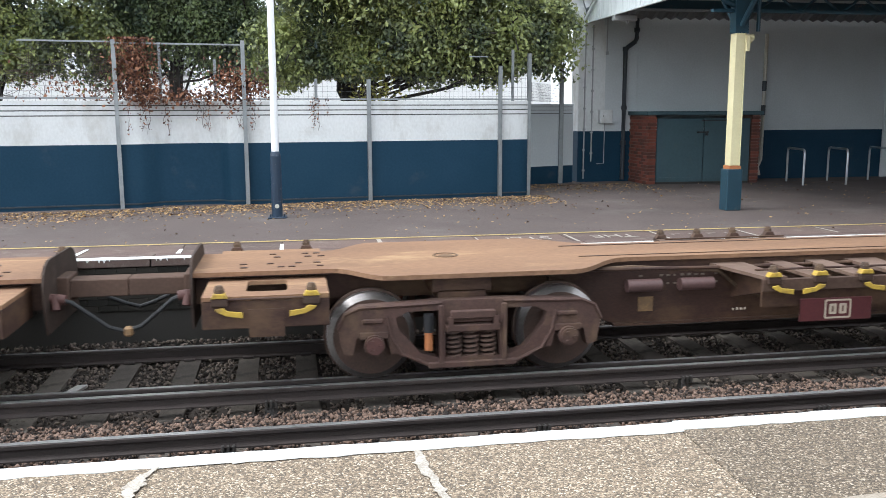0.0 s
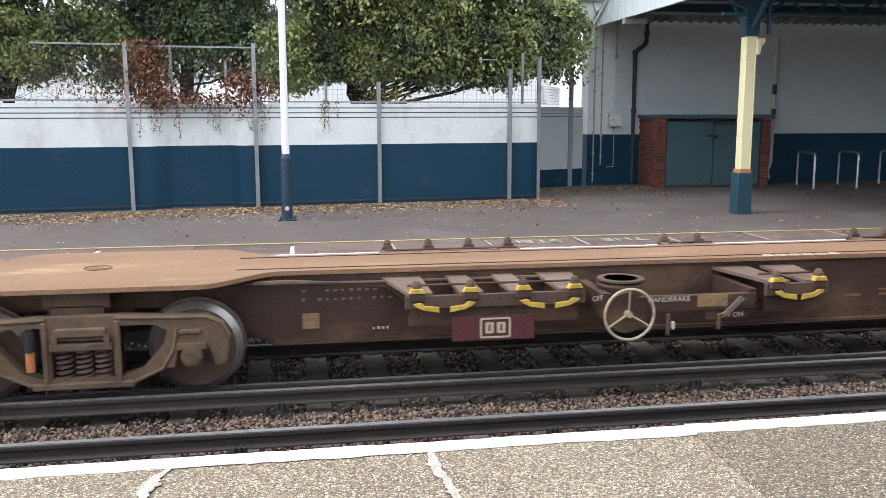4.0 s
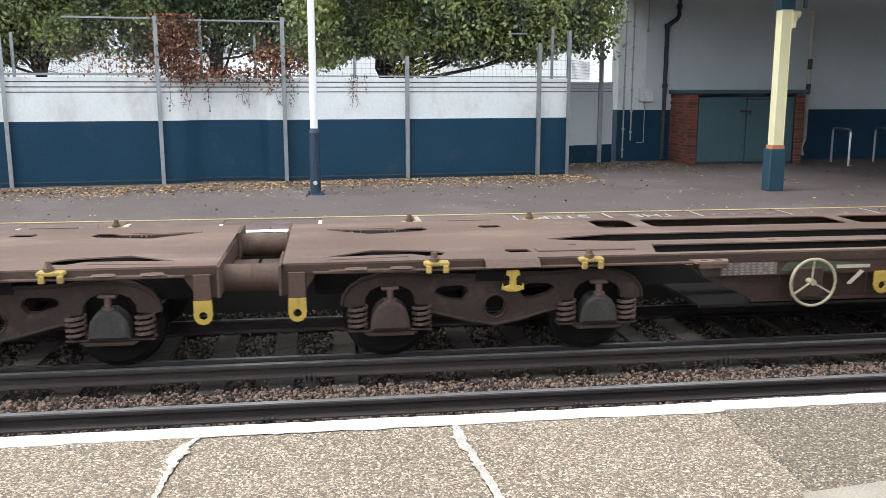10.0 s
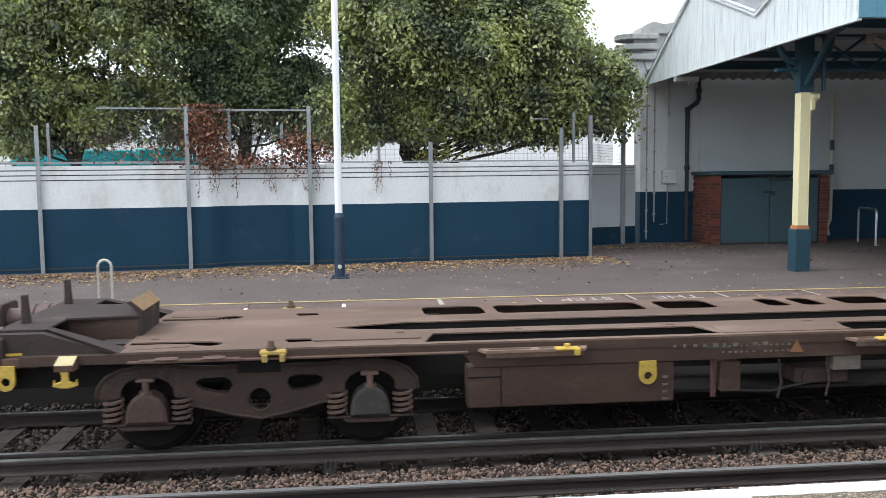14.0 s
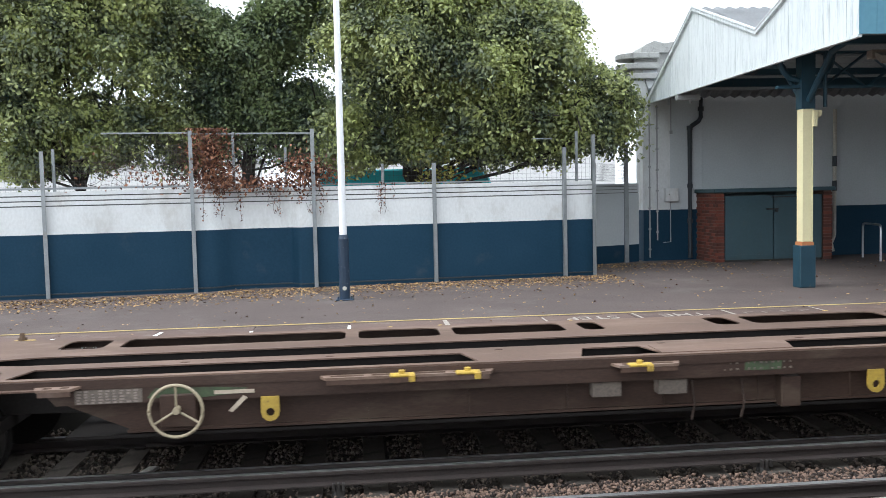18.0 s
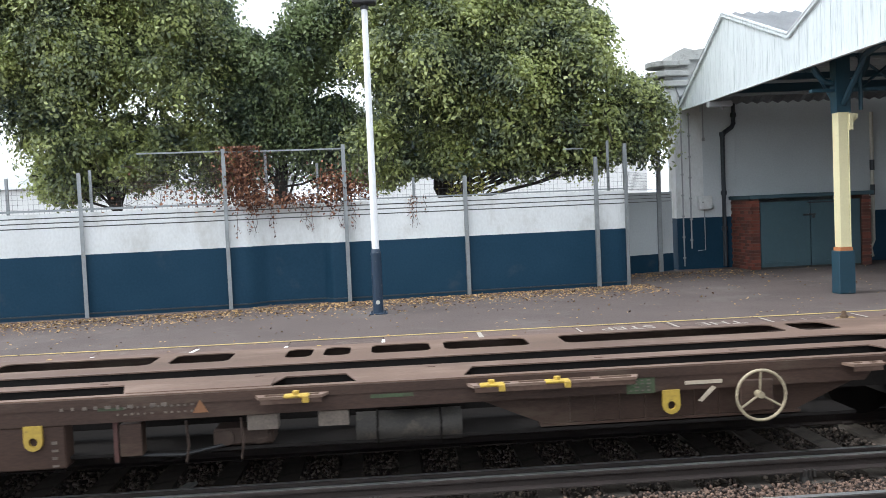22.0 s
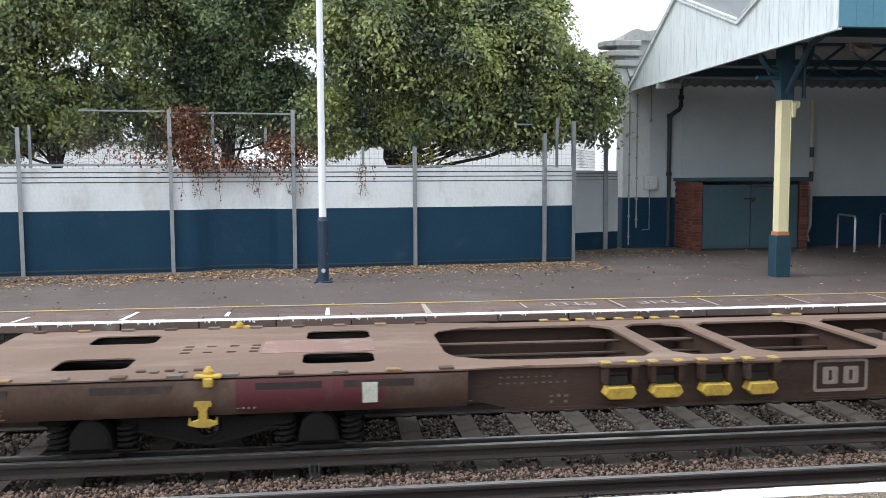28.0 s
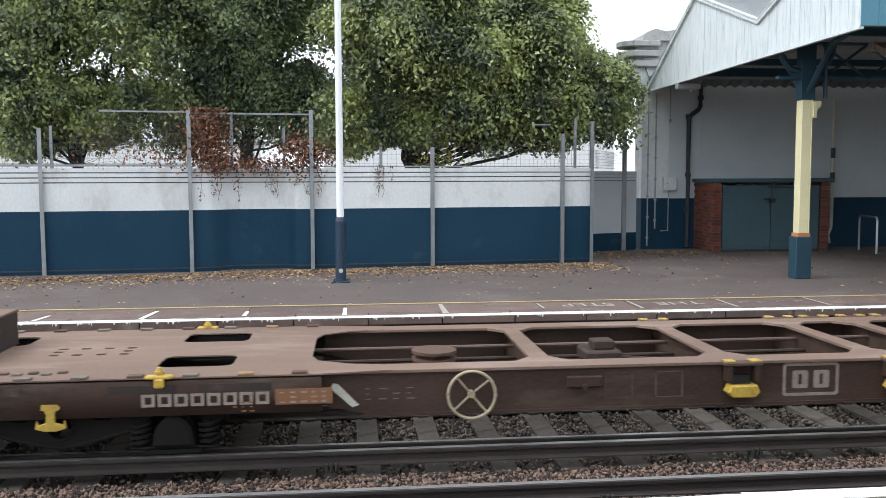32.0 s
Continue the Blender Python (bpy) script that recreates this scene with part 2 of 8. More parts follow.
M = dict(
    asphalt=mat("asphalt", (0.12, 0.092, 0.083), (0.068, 0.052, 0.047), 0.9, big=0.9, fine=180, bump=0.5, stain=(0.14, 0.12, 0.11), stain_amt=0.3, stain_scale=0.7),
    paver=mat("paving", (0.15, 0.10, 0.082), (0.085, 0.058, 0.05), 0.9, big=1.2, fine=90, bump=0.4, rand=0.35, stain=(0.2, 0.17, 0.14), stain_amt=0.3),
    aggregate=mat("aggregate", (0.40, 0.33, 0.245), (0.15, 0.12, 0.09), 0.9, big=1.1, fine=70, mix=0.75, bump=0.9, stain=(0.46, 0.4, 0.32), stain_amt=0.25, stain_scale=60),
    aggregate_grey=mat("aggregate_grey", (0.28, 0.225, 0.165), (0.10, 0.08, 0.058), 0.9, big=1.4, fine=70, mix=0.75, bump=0.9, stain=(0.36, 0.33, 0.28), stain_amt=0.2, stain_scale=60),
    filler=mat("joint_mortar", (0.58, 0.54, 0.47), (0.22, 0.18, 0.14), 0.9, big=14, fine=90, mix=0.55, bump=0.6),
    patch=mat("worn_patch", (0.40, 0.34, 0.27), (0.20, 0.165, 0.125), 0.9, big=5, fine=90, mix=0.6, bump=0.5),
    concrete_light=mat("pale_concrete", (0.42, 0.40, 0.37), (0.25, 0.24, 0.22), 0.9, big=3, fine=70, bump=0.4),
    white_line=mat("white_line_paint", (0.82, 0.82, 0.80), (0.60, 0.60, 0.57), 0.7, big=5, fine=60, bump=0.25, mix=0.3, stain=(0.36, 0.34, 0.31), stain_amt=0.02, stain_scale=9),
    faded_line=mat("faded_line_paint", (0.50, 0.46, 0.40), (0.24, 0.2, 0.17), 0.8, big=9, fine=80, bump=0.2, mix=0.6),
    trodden_line=mat("trodden_line_paint", (0.26, 0.22, 0.19), (0.15, 0.12, 0.10), 0.85, big=9, fine=80, bump=0.2, mix=0.6),
    yellow_line=mat("yellow_line_paint", (0.60, 0.44, 0.14), (0.36, 0.27, 0.11), 0.8, big=4, fine=60, bump=0.2),
    brick_dark=mat("sooty_brick", (0.048, 0.042, 0.035), (0.022, 0.021, 0.018), 0.9, big=4, fine=60, bump=0.5, rand=0.4, stain=(0.06, 0.08, 0.03), stain_amt=0.2, spec=0.2),
    mortar=mat("sooty_mortar", (0.05, 0.046, 0.04), None, 0.95, fine=60, bump=0.4),
    soil=mat("track_soil", (0.06, 0.05, 0.043), (0.034, 0.029, 0.025), 0.95, big=2, fine=50, bump=0.8, spec=0.1),
    stone_brown=mat("brown_ballast", (0.235, 0.155, 0.115), (0.028, 0.02, 0.016), 0.9, big=3, fine=40, bump=0.4, rand=0.9),
    stone_dark=mat("dark_ballast", (0.16, 0.128, 0.106), (0.035, 0.029, 0.025), 0.9, big=3, fine=40, bump=0.4, rand=0.9, spec=0.15),
    sleeper=mat("sleeper_concrete", (0.128, 0.11, 0.092), (0.055, 0.047, 0.04), 0.9, big=3, fine=60, bump=0.4, rand=0.5, stain=(0.012, 0.011, 0.01), stain_amt=0.4, stain_scale=4, spec=0.2),
    rail_side=mat("rusty_rail", (0.054, 0.040, 0.035), (0.028, 0.022, 0.020), 0.68, metal=0.15, big=3, fine=60, bump=0.2),
    rail_top=mat("worn_rail_head", (0.70, 0.69, 0.68), (0.50, 0.49, 0.48), 0.36, metal=0.9, big=3, fine=50, bump=0.1, stretch=(0.1, 3, 1)),
    pot=mat("insulator", (0.045, 0.04, 0.036), None, 0.5, bump=0.1),
    wall_white=mat("white_wall_paint", (0.73, 0.745, 0.74), (0.58, 0.59, 0.58), 0.8, big=1.0, fine=25, bump=0.25, stain=(0.46, 0.45, 0.42), stain_amt=0.38, stain_scale=1.6, stretch=(1, 1, 0.6)),
    wall_blue=mat("blue_wall_paint", BLUE, (0.003, 0.029, 0.057), 0.7, big=1.0, fine=25, bump=0.25, stain=(0.03, 0.05, 0.072), stain_amt=0.1, stain_scale=1.3, spec=0.25),
    # white wall paint greyed down, with the canopy's shade put into its colour
    wall_shaded=mat("shaded_white_wall_paint", (0.56, 0.595, 0.605), (0.45, 0.48, 0.49), 0.8, big=0.8, fine=25, bump=0.2),
    galv=mat("galvanised_steel", (0.35, 0.37, 0.375), (0.20, 0.212, 0.217), 0.5, metal=0.6, big=6, fine=60, bump=0.1, stain=(0.22, 0.19, 0.16), stain_amt=0.15),
    wire=mat("fence_wire", (0.09, 0.092, 0.092), None, 0.6, metal=0.4, bump=0),
    lamp_white=mat("lamp_column_white", (0.86, 0.87, 0.88), (0.76, 0.77, 0.78), 0.4, big=4, fine=30, bump=0.05),
    lamp_blue=mat("lamp_column_blue", (0.013, 0.033, 0.064), None, 0.45, fine=30, bump=0.1, stain=(0.3, 0.3, 0.3), stain_amt=0.05, stain_scale=12),
    cream=mat("cream_paint", (0.72, 0.66, 0.40), (0.62, 0.56, 0.33), 0.5, big=3, fine=30, bump=0.08, stain=(0.42, 0.36, 0.22), stain_amt=0.1),
    orange=mat("orange_band", (0.5, 0.19, 0.07), None, 0.6),
    teal=mat("teal_blue_steel", (0.013, 0.05, 0.075), (0.009, 0.036, 0.056), 0.5, big=3, fine=30, bump=0.1, stain=(0.16, 0.11, 0.075), stain_amt=0.1),
    board_white=mat("white_boarding", (0.70, 0.74, 0.745), (0.57, 0.61, 0.615), 0.6, big=1.5, fine=14, bump=0.12, stain=(0.36, 0.40, 0.40), stain_amt=0.4, stain_scale=2.0, stretch=(1, 6, 0.7)),
    board_blue=mat("pale_blue_fascia", (0.10, 0.25, 0.33), (0.075, 0.20, 0.27), 0.6, big=1.5, fine=14, bump=0.1),
    tin=mat("corrugated_sheet", (0.46, 0.47, 0.48), (0.31, 0.32, 0.33), 0.6, metal=0.3, big=1.5, fine=30, bump=0.1),
    ceiling=mat("canopy_soffit", (0.37, 0.41, 0.43), (0.26, 0.29, 0.31), 0.8, big=1, fine=20, bump=0.1),
    brick_red=mat("red_brick", (0.20, 0.06, 0.038), (0.085, 0.034, 0.026), 0.85, big=5, fine=60, bump=0.4, rand=0.5),
    mortar_red=mat("brick_mortar", (0.20, 0.12, 0.09), None, 0.9, fine=60, bump=0.4),
    door_green=mat("grey_green_door", (0.05, 0.095, 0.112), (0.036, 0.072, 0.087), 0.55, big=1.2, fine=20, bump=0.08, stain=(0.055, 0.085, 0.09), stain_amt=0.2),
    black=mat("black_paint", (0.018, 0.018, 0.02), None, 0.5, bump=0.05),
    # dark grey that paints the shadow lines in the wall's grooves
    groove=mat("groove_shadow", (0.13, 0.13, 0.125), (0.08, 0.08, 0.078), 0.9, bump=0.1),
    pipe_dark=mat("dark_iron_pipe", (0.03, 0.037, 0.045), None, 0.5, bump=0.1),
    pipe_grey=mat("grey_pipe", (0.38, 0.39, 0.39), None, 0.6, bump=0.05),
    steel=mat("bare_steel", (0.50, 0.51, 0.52), (0.38, 0.39, 0.4), 0.35, metal=0.9, bump=0.05),
    chimney=mat("weathered_concrete", (0.52, 0.52, 0.50), (0.34, 0.34, 0.32), 0.9, big=4, fine=40, bump=0.4, stain=(0.10, 0.095, 0.08), stain_amt=0.25),
    bark=mat("bark", (0.045, 0.038, 0.03), (0.022, 0.019, 0.016), 0.95, big=6, fine=60, bump=0.8, stretch=(1, 1, 0.3)),
    litter=mat("fallen_leaves", (0.52, 0.34, 0.15), (0.09, 0.048, 0.028), 0.8, rand=0.9, bump=0),
    ivy=mat("dead_ivy", (0.31, 0.145, 0.08), (0.075, 0.032, 0.022), 0.8, rand=0.9, bump=0),
    twig=mat("twigs", (0.06, 0.042, 0.034), None, 0.9, bump=0),
    turquoise=mat("turquoise_paint", (0.02, 0.40, 0.43), (0.016, 0.33, 0.36), 0.4, bump=0.02, big=0.5),
    pale=mat("pale_render", (0.75, 0.75, 0.73), (0.66, 0.66, 0.64), 0.8, big=0.4, fine=5, bump=0.05),
    window=mat("dark_glass", (0.03, 0.035, 0.04), None, 0.1, bump=0),
    yellow=mat("yellow_paint", (0.60, 0.41, 0.05), (0.36, 0.23, 0.04), 0.6, big=6, fine=40, bump=0.1, stain=(0.13, 0.08, 0.045), stain_amt=0.35, stain_scale=14),
    dull_yellow=mat("rubbed_yellow_paint", (0.36, 0.22, 0.095), (0.17, 0.10, 0.05), 0.7, big=9, fine=40, bump=0.1, stain=(0.12, 0.08, 0.055), stain_amt=0.6, stain_scale=16),
    trodden_yellow=mat("trodden_yellow_paint", (0.55, 0.38, 0.07), (0.26, 0.18, 0.06), 0.7, big=9, fine=40, bump=0.1, stain=(0.15, 0.1, 0.07), stain_amt=0.5, stain_scale=16),
    # wagons
    rust_deck=mat("rust_orange_deck", (0.30, 0.17, 0.09), (0.15, 0.078, 0.045), 0.8, big=0.8, fine=30, mix=0.45, bump=0.2, stain=(0.42, 0.27, 0.14), stain_amt=0.25, stain_scale=1.5, stretch=(0.5, 1.5, 1)),
    maroon=mat("dirty_maroon_steel", (0.074, 0.038, 0.028), (0.032, 0.018, 0.014), 0.6, big=0.7, fine=30, mix=0.4, bump=0.15, stain=(0.165, 0.10, 0.054), stain_amt=0.55, stain_scale=0.8, stretch=(1, 1, 2), spec=0.3),
    bogie_rust=mat("rusty_bogie", (0.155, 0.098, 0.056), (0.06, 0.037, 0.024), 0.85, big=2.5, fine=50, bump=0.3, stain=(0.035, 0.025, 0.021), stain_amt=0.35, stain_scale=4),
    brown=mat("dusty_brown_steel", (0.118, 0.071, 0.05), (0.057, 0.034, 0.025), 0.7, big=0.8, fine=30, mix=0.4, bump=0.15, stain=(0.165, 0.115, 0.09), stain_amt=0.25, stain_scale=1.3, spec=0.3),
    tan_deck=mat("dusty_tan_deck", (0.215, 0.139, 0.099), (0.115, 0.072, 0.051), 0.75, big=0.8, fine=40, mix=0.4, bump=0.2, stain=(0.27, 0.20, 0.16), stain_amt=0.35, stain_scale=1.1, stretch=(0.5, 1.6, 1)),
    mark_green=mat("greenish_chalk", (0.075, 0.105, 0.05), (0.05, 0.07, 0.036), 0.8, big=7, bump=0, stain=(0.05, 0.035, 0.028), stain_amt=0.4, stain_scale=9),
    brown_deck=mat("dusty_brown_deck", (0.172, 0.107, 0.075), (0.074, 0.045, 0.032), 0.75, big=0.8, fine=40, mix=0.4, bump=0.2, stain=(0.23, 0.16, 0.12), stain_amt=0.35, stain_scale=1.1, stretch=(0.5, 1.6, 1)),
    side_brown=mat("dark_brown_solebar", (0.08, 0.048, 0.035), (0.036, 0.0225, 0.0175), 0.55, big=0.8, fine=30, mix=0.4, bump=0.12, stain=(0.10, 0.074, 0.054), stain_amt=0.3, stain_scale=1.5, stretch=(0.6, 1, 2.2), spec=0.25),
    box_rust=mat("rusty_axle_box", (0.085, 0.049, 0.037), (0.038, 0.024, 0.019), 0.75, big=4, fine=50, bump=0.3, stain=(0.04, 0.03, 0.026), stain_amt=0.3, stain_scale=6),
    box_grey=mat("dusty_axle_box", (0.055, 0.048, 0.04), (0.024, 0.021, 0.018), 0.75, big=4, fine=50, bump=0.3, stain=(0.10, 0.08, 0.06), stain_amt=0.2, stain_scale=6),
    eye_yellow=mat("chipped_yellow", (0.52, 0.36, 0.05), (0.34, 0.22, 0.045), 0.6, big=5, fine=40, bump=0.1, stain=(0.13, 0.08, 0.045), stain_amt=0.15, stain_scale=14),
    bogie_dark=mat("grimy_bogie", (0.066, 0.044, 0.034), (0.028, 0.019, 0.015), 0.7, big=3, fine=50, bump=0.3, stain=(0.085, 0.062, 0.048), stain_amt=0.25, stain_scale=5, spec=0.25),
    wheel=mat("wheel_steel", (0.12, 0.072, 0.053), (0.056, 0.035, 0.027), 0.6, metal=0.2, big=4, fine=40, bump=0.1),
    bogie_red=mat("red_brown_bogie", (0.105, 0.055, 0.042), (0.045, 0.026, 0.021), 0.8, big=2.5, fine=50, bump=0.3, stain=(0.15, 0.095, 0.055), stain_amt=0.4, stain_scale=3),
    mark_pale=mat("pale_marking", (0.32, 0.26, 0.22), (0.20, 0.16, 0.135), 0.8, big=10, bump=0),
    deck_pink=mat("repainted_pink_deck", (0.27, 0.165, 0.135), (0.18, 0.11, 0.09), 0.75, big=1.2, fine=40, bump=0.1, stain=(0.34, 0.25, 0.21), stain_amt=0.3, stain_scale=3),
    rim_worn=mat("worn_tyre_rim", (0.38, 0.355, 0.34), (0.19, 0.17, 0.16), 0.42, metal=0.8, bump=0.05),
    soot_deck=mat("sooty_end_plate", (0.058, 0.042, 0.036), (0.03, 0.023, 0.021), 0.82, spec=0.25, big=1.2, fine=30, bump=0.15, stain=(0.11, 0.08, 0.065), stain_amt=0.2, stain_scale=1.6),
    tread_bright=mat("polished_tread", (0.55, 0.55, 0.56), (0.40, 0.40, 0.41), 0.3, metal=0.95, bump=0.03),
    label_yellow=mat("yellowed_label", (0.50, 0.42, 0.22), (0.36, 0.29, 0.15), 0.6, big=6, bump=0.02),
    # tread darkened for wheels deep in shade; polished_tread is the lit copy
    tread=mat("shaded_wheel_tread", (0.05, 0.045, 0.042), (0.03, 0.027, 0.025), 0.4, metal=0.6, bump=0.03, spec=0.2),
    spring=mat("spring_steel", (0.17, 0.105, 0.08), (0.07, 0.046, 0.038), 0.65, metal=0.2, bump=0.1),
    red_cap=mat("red_axle_cap", (0.12, 0.05, 0.042), (0.07, 0.034, 0.028), 0.7, big=8, bump=0.1),
    plate_red=mat("red_plate", (0.115, 0.024, 0.026), (0.07, 0.018, 0.019), 0.6, big=3, bump=0.05),
    fresh_red=mat("crimson_panel", (0.13, 0.028, 0.035), (0.09, 0.024, 0.028), 0.6, big=2, bump=0.08, stain=(0.12, 0.07, 0.055), stain_amt=0.25),
    plate_cream=mat("cream_marking", (0.56, 0.47, 0.36), (0.40, 0.32, 0.24), 0.7, big=8, bump=0.02),
    mark_grey=mat("faded_marking", (0.19, 0.155, 0.125), (0.10, 0.08, 0.066), 0.8, big=10, bump=0),
    mark_orange=mat("orange_marking", (0.23, 0.105, 0.045), None, 0.7, bump=0),
    label_white=mat("white_label", (0.6, 0.58, 0.5), (0.42, 0.4, 0.33), 0.7, big=10, bump=0),
    wheel_cream=mat("cream_handwheel", (0.44, 0.37, 0.24), (0.27, 0.22, 0.15), 0.55, big=8, bump=0.05),
    tank=mat("purple_brown_tank", (0.13, 0.07, 0.064), (0.07, 0.039, 0.036), 0.55, big=2, bump=0.1),
    hose=mat("rubber_hose", (0.012, 0.012, 0.013), None, 0.6, bump=0.05),
    # near-black: grime plus the shade below the wagons, put into the colour
    under=mat("shaded_underframe_grime", (0.021, 0.018, 0.0165), (0.012, 0.0105, 0.0095), 0.8, bump=0.2, spec=0.12),
)


def speckle(m, scale, stops, detail=0.35):
    """Turns a surface into set pebbles: every cell takes one of the given colours."""
    N, L = m.node_tree.nodes, m.node_tree.links
    b = N["Principled BSDF"]
    old = b.inputs["Base Color"].links[0].from_socket
    co, v = N.new("ShaderNodeTexCoord"), N.new("ShaderNodeTexVoronoi")
    v.inputs["Scale"].default_value = scale
    n, add = N.new("ShaderNodeTexNoise"), N.new("ShaderNodeVectorMath")
    n.inputs["Scale"].default_value = scale * 0.6
    add.operation = "MULTIPLY_ADD"
    add.inputs[1].default_value = (0.012, 0.012, 0.012)
    L.new(co.outputs["Object"], n.inputs["Vector"])
    L.new(n.outputs["Color"], add.inputs[0])
    L.new(co.outputs["Object"], add.inputs[2])
    L.new(add.outputs[0], v.inputs["Vector"])
    sp, r = N.new("ShaderNodeSeparateColor"), N.new("ShaderNodeValToRGB")
    L.new(v.outputs["Color"], sp.inputs[0])
    L.new(sp.outputs[0], r.inputs[0])
    while len(r.color_ramp.elements) < len(stops):
        r.color_ramp.elements.new(0.5)
    r.color_ramp.interpolation = "CONSTANT"
    for e, (p, c) in zip(r.color_ramp.elements, stops):
        e.position, e.color = p, (*c, 1)
    mx = N.new("ShaderNodeMix")
    mx.data_type = "RGBA"
    mx.inputs[0].default_value = 1 - detail
    L.new(old, mx.inputs[6])
    L.new(r.outputs[0], mx.inputs[7])
    L.new(mx.outputs[2], b.inputs["Base Color"])
    bp = N.new("ShaderNodeBump")
    bp.inputs["Strength"].default_value, bp.inputs["Distance"].default_value, bp.invert = 0.7, 0.006, True
    L.new(v.outputs["Distance"], bp.inputs["Height"])
    L.new(bp.outputs[0], b.inputs["Normal"])


speckle(M["aggregate"], 112, [(0.0, (0.038, 0.024, 0.014)), (0.3, (0.13, 0.088, 0.053)), (0.55, (0.25, 0.178, 0.11)), (0.75, (0.43, 0.33, 0.225)), (0.92, (0.70, 0.60, 0.46))])
speckle(M["aggregate_grey"], 112, [(0.0, (0.03, 0.021, 0.013)), (0.32, (0.105, 0.075, 0.047)), (0.58, (0.19, 0.14, 0.092)), (0.79, (0.34, 0.27, 0.19)), (0.94, (0.58, 0.49, 0.38))])


def leaf_material(name, dark, light):
    m = bpy.data.materials.new(name)
    m.use_nodes = True
    N, L = m.node_tree.nodes, m.node_tree.links
    b = N["Principled BSDF"]
    ge = N.new("ShaderNodeNewGeometry")
    r = N.new("ShaderNodeValToRGB")
    r.color_ramp.elements[0].color, r.color_ramp.elements[1].color = (*dark, 1), (*light, 1)
    e = r.color_ramp.elements.new(0.55)
    e.color = (*(d * .66 + l * .34 for d, l in zip(dark, light)), 1)
    co, n = N.new("ShaderNodeTexCoord"), N.new("ShaderNodeTexNoise")
    n.inputs["Scale"].default_value = 1.1
    n.inputs["Detail"].default_value = 4
    L.new(co.outputs["Object"], n.inputs["Vector"])
    mu = N.new("ShaderNodeMath")
    mu.operation = "MULTIPLY_ADD"
    mu.inputs[1].default_value, mu.inputs[2].default_value = 2.8, -1.0
    L.new(n.outputs[0], mu.inputs[0])
    ad = N.new("ShaderNodeMath")
    ad.operation = "MULTIPLY_ADD"
    ad.inputs[1].default_value = 0.6
    L.new(ge.outputs["Random Per Island"], ad.inputs[0])
    L.new(mu.outputs[0], ad.inputs[2])
    L.new(ad.outputs[0], r.inputs[0])
    L.new(r.outputs[0], b.inputs["Base Color"])
    b.inputs["Roughness"].default_value = 0.38
    b.inputs["Transmission Weight"].default_value = 0.0
    tr = N.new("ShaderNodeBsdfTranslucent")
    L.new(r.outputs[0], tr.inputs["Color"])
    mix = N.new("ShaderNodeMixShader")
    mix.inputs[0].default_value = 0.3
    L.new(b.outputs[0], mix.inputs[1])
    L.new(tr.outputs[0], mix.inputs[2])
    L.new(mix.outputs[0], N["Material Output"].inputs[0])
    return m


M["leaf"] = leaf_material("tree_leaf", (0.030, 0.053, 0.046), (0.25, 0.31, 0.135))
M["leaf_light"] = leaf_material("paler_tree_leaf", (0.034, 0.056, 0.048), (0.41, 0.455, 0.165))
M["leaf_pale"] = leaf_material("shrub_leaf", (0.10, 0.11, 0.02), (0.30, 0.28, 0.06))


# ---- building helpers ----
def part(name, bm, material, parent=None, label="", smooth=False):
    """Links a bmesh as ONE mesh object under a thing or a part."""
    me = bpy.data.meshes.new(name)
    if len(bm.faces) < 6000:
        bmesh.ops.recalc_face_normals(bm, faces=bm.faces)
    bm.to_mesh(me)
    bm.free()
    if smooth:
        me.polygons.foreach_set("use_smooth", [True] * len(me.polygons))
        me.set_sharp_from_angle(angle=radians(35))
    me.materials.append(M[material] if isinstance(material, str) else material)
    ob = new(name, me)
    ob.parent = parent
    if label:
        ob["label"] = label
    return ob


def thing(name, label, category, group="", at=(0, 0, 0), rz=0):
    ob = new(name)
    ob.empty_display_size = 0.2
    ob.matrix_basis = pose(*at, 0, 0, rz)
    return tagged(ob, label, category, group)


def B():
    return bmesh.new()


def box(bm, x0, x1, y0, y1, z0, z1, bevel=0.0):
    vs = [bm.verts.new((x, y, z)) for x in (x0, x1) for y in (y0, y1) for z in (z0, z1)]
    fs = [bm.faces.new([vs[i] for i in q]) for q in ((0, 1, 3, 2), (4, 6, 7, 5), (0, 4, 5, 1), (2, 3, 7, 6), (0, 2, 6, 4), (1, 5, 7, 3))]
    if bevel:
        es = list({e for f in fs for e in f.edges})
        bmesh.ops.bevel(bm, geom=es, offset=bevel, segments=1, affect="EDGES")
    return bm


def prism(bm, poly, axis, a, b, bevel=0.0):
    """Extrudes a polygon along an axis from a to b. The polygon's two coordinates are the other two axes in order."""
    def P(p, w):
        return {"x": (w, p[0], p[1]), "y": (p[0], w, p[1]), "z": (p[0], p[1], w)}[axis]
    lo = [bm.verts.new(P(p, a)) for p in poly]
    hi = [bm.verts.new(P(p, b)) for p in poly]
    fs = [bm.faces.new(lo), bm.faces.new(hi[::-1])]
    n = len(poly)
    for i in range(n):
        fs.append(bm.faces.new((lo[i], hi[i], hi[(i + 1) % n], lo[(i + 1) % n])))
    bmesh.ops.recalc_face_normals(bm, faces=fs)
    if bevel:
        es = list({e for f in fs[:2] for e in f.edges})
        bmesh.ops.bevel(bm, geom=es, offset=bevel, segments=1, affect="EDGES")
    return bm


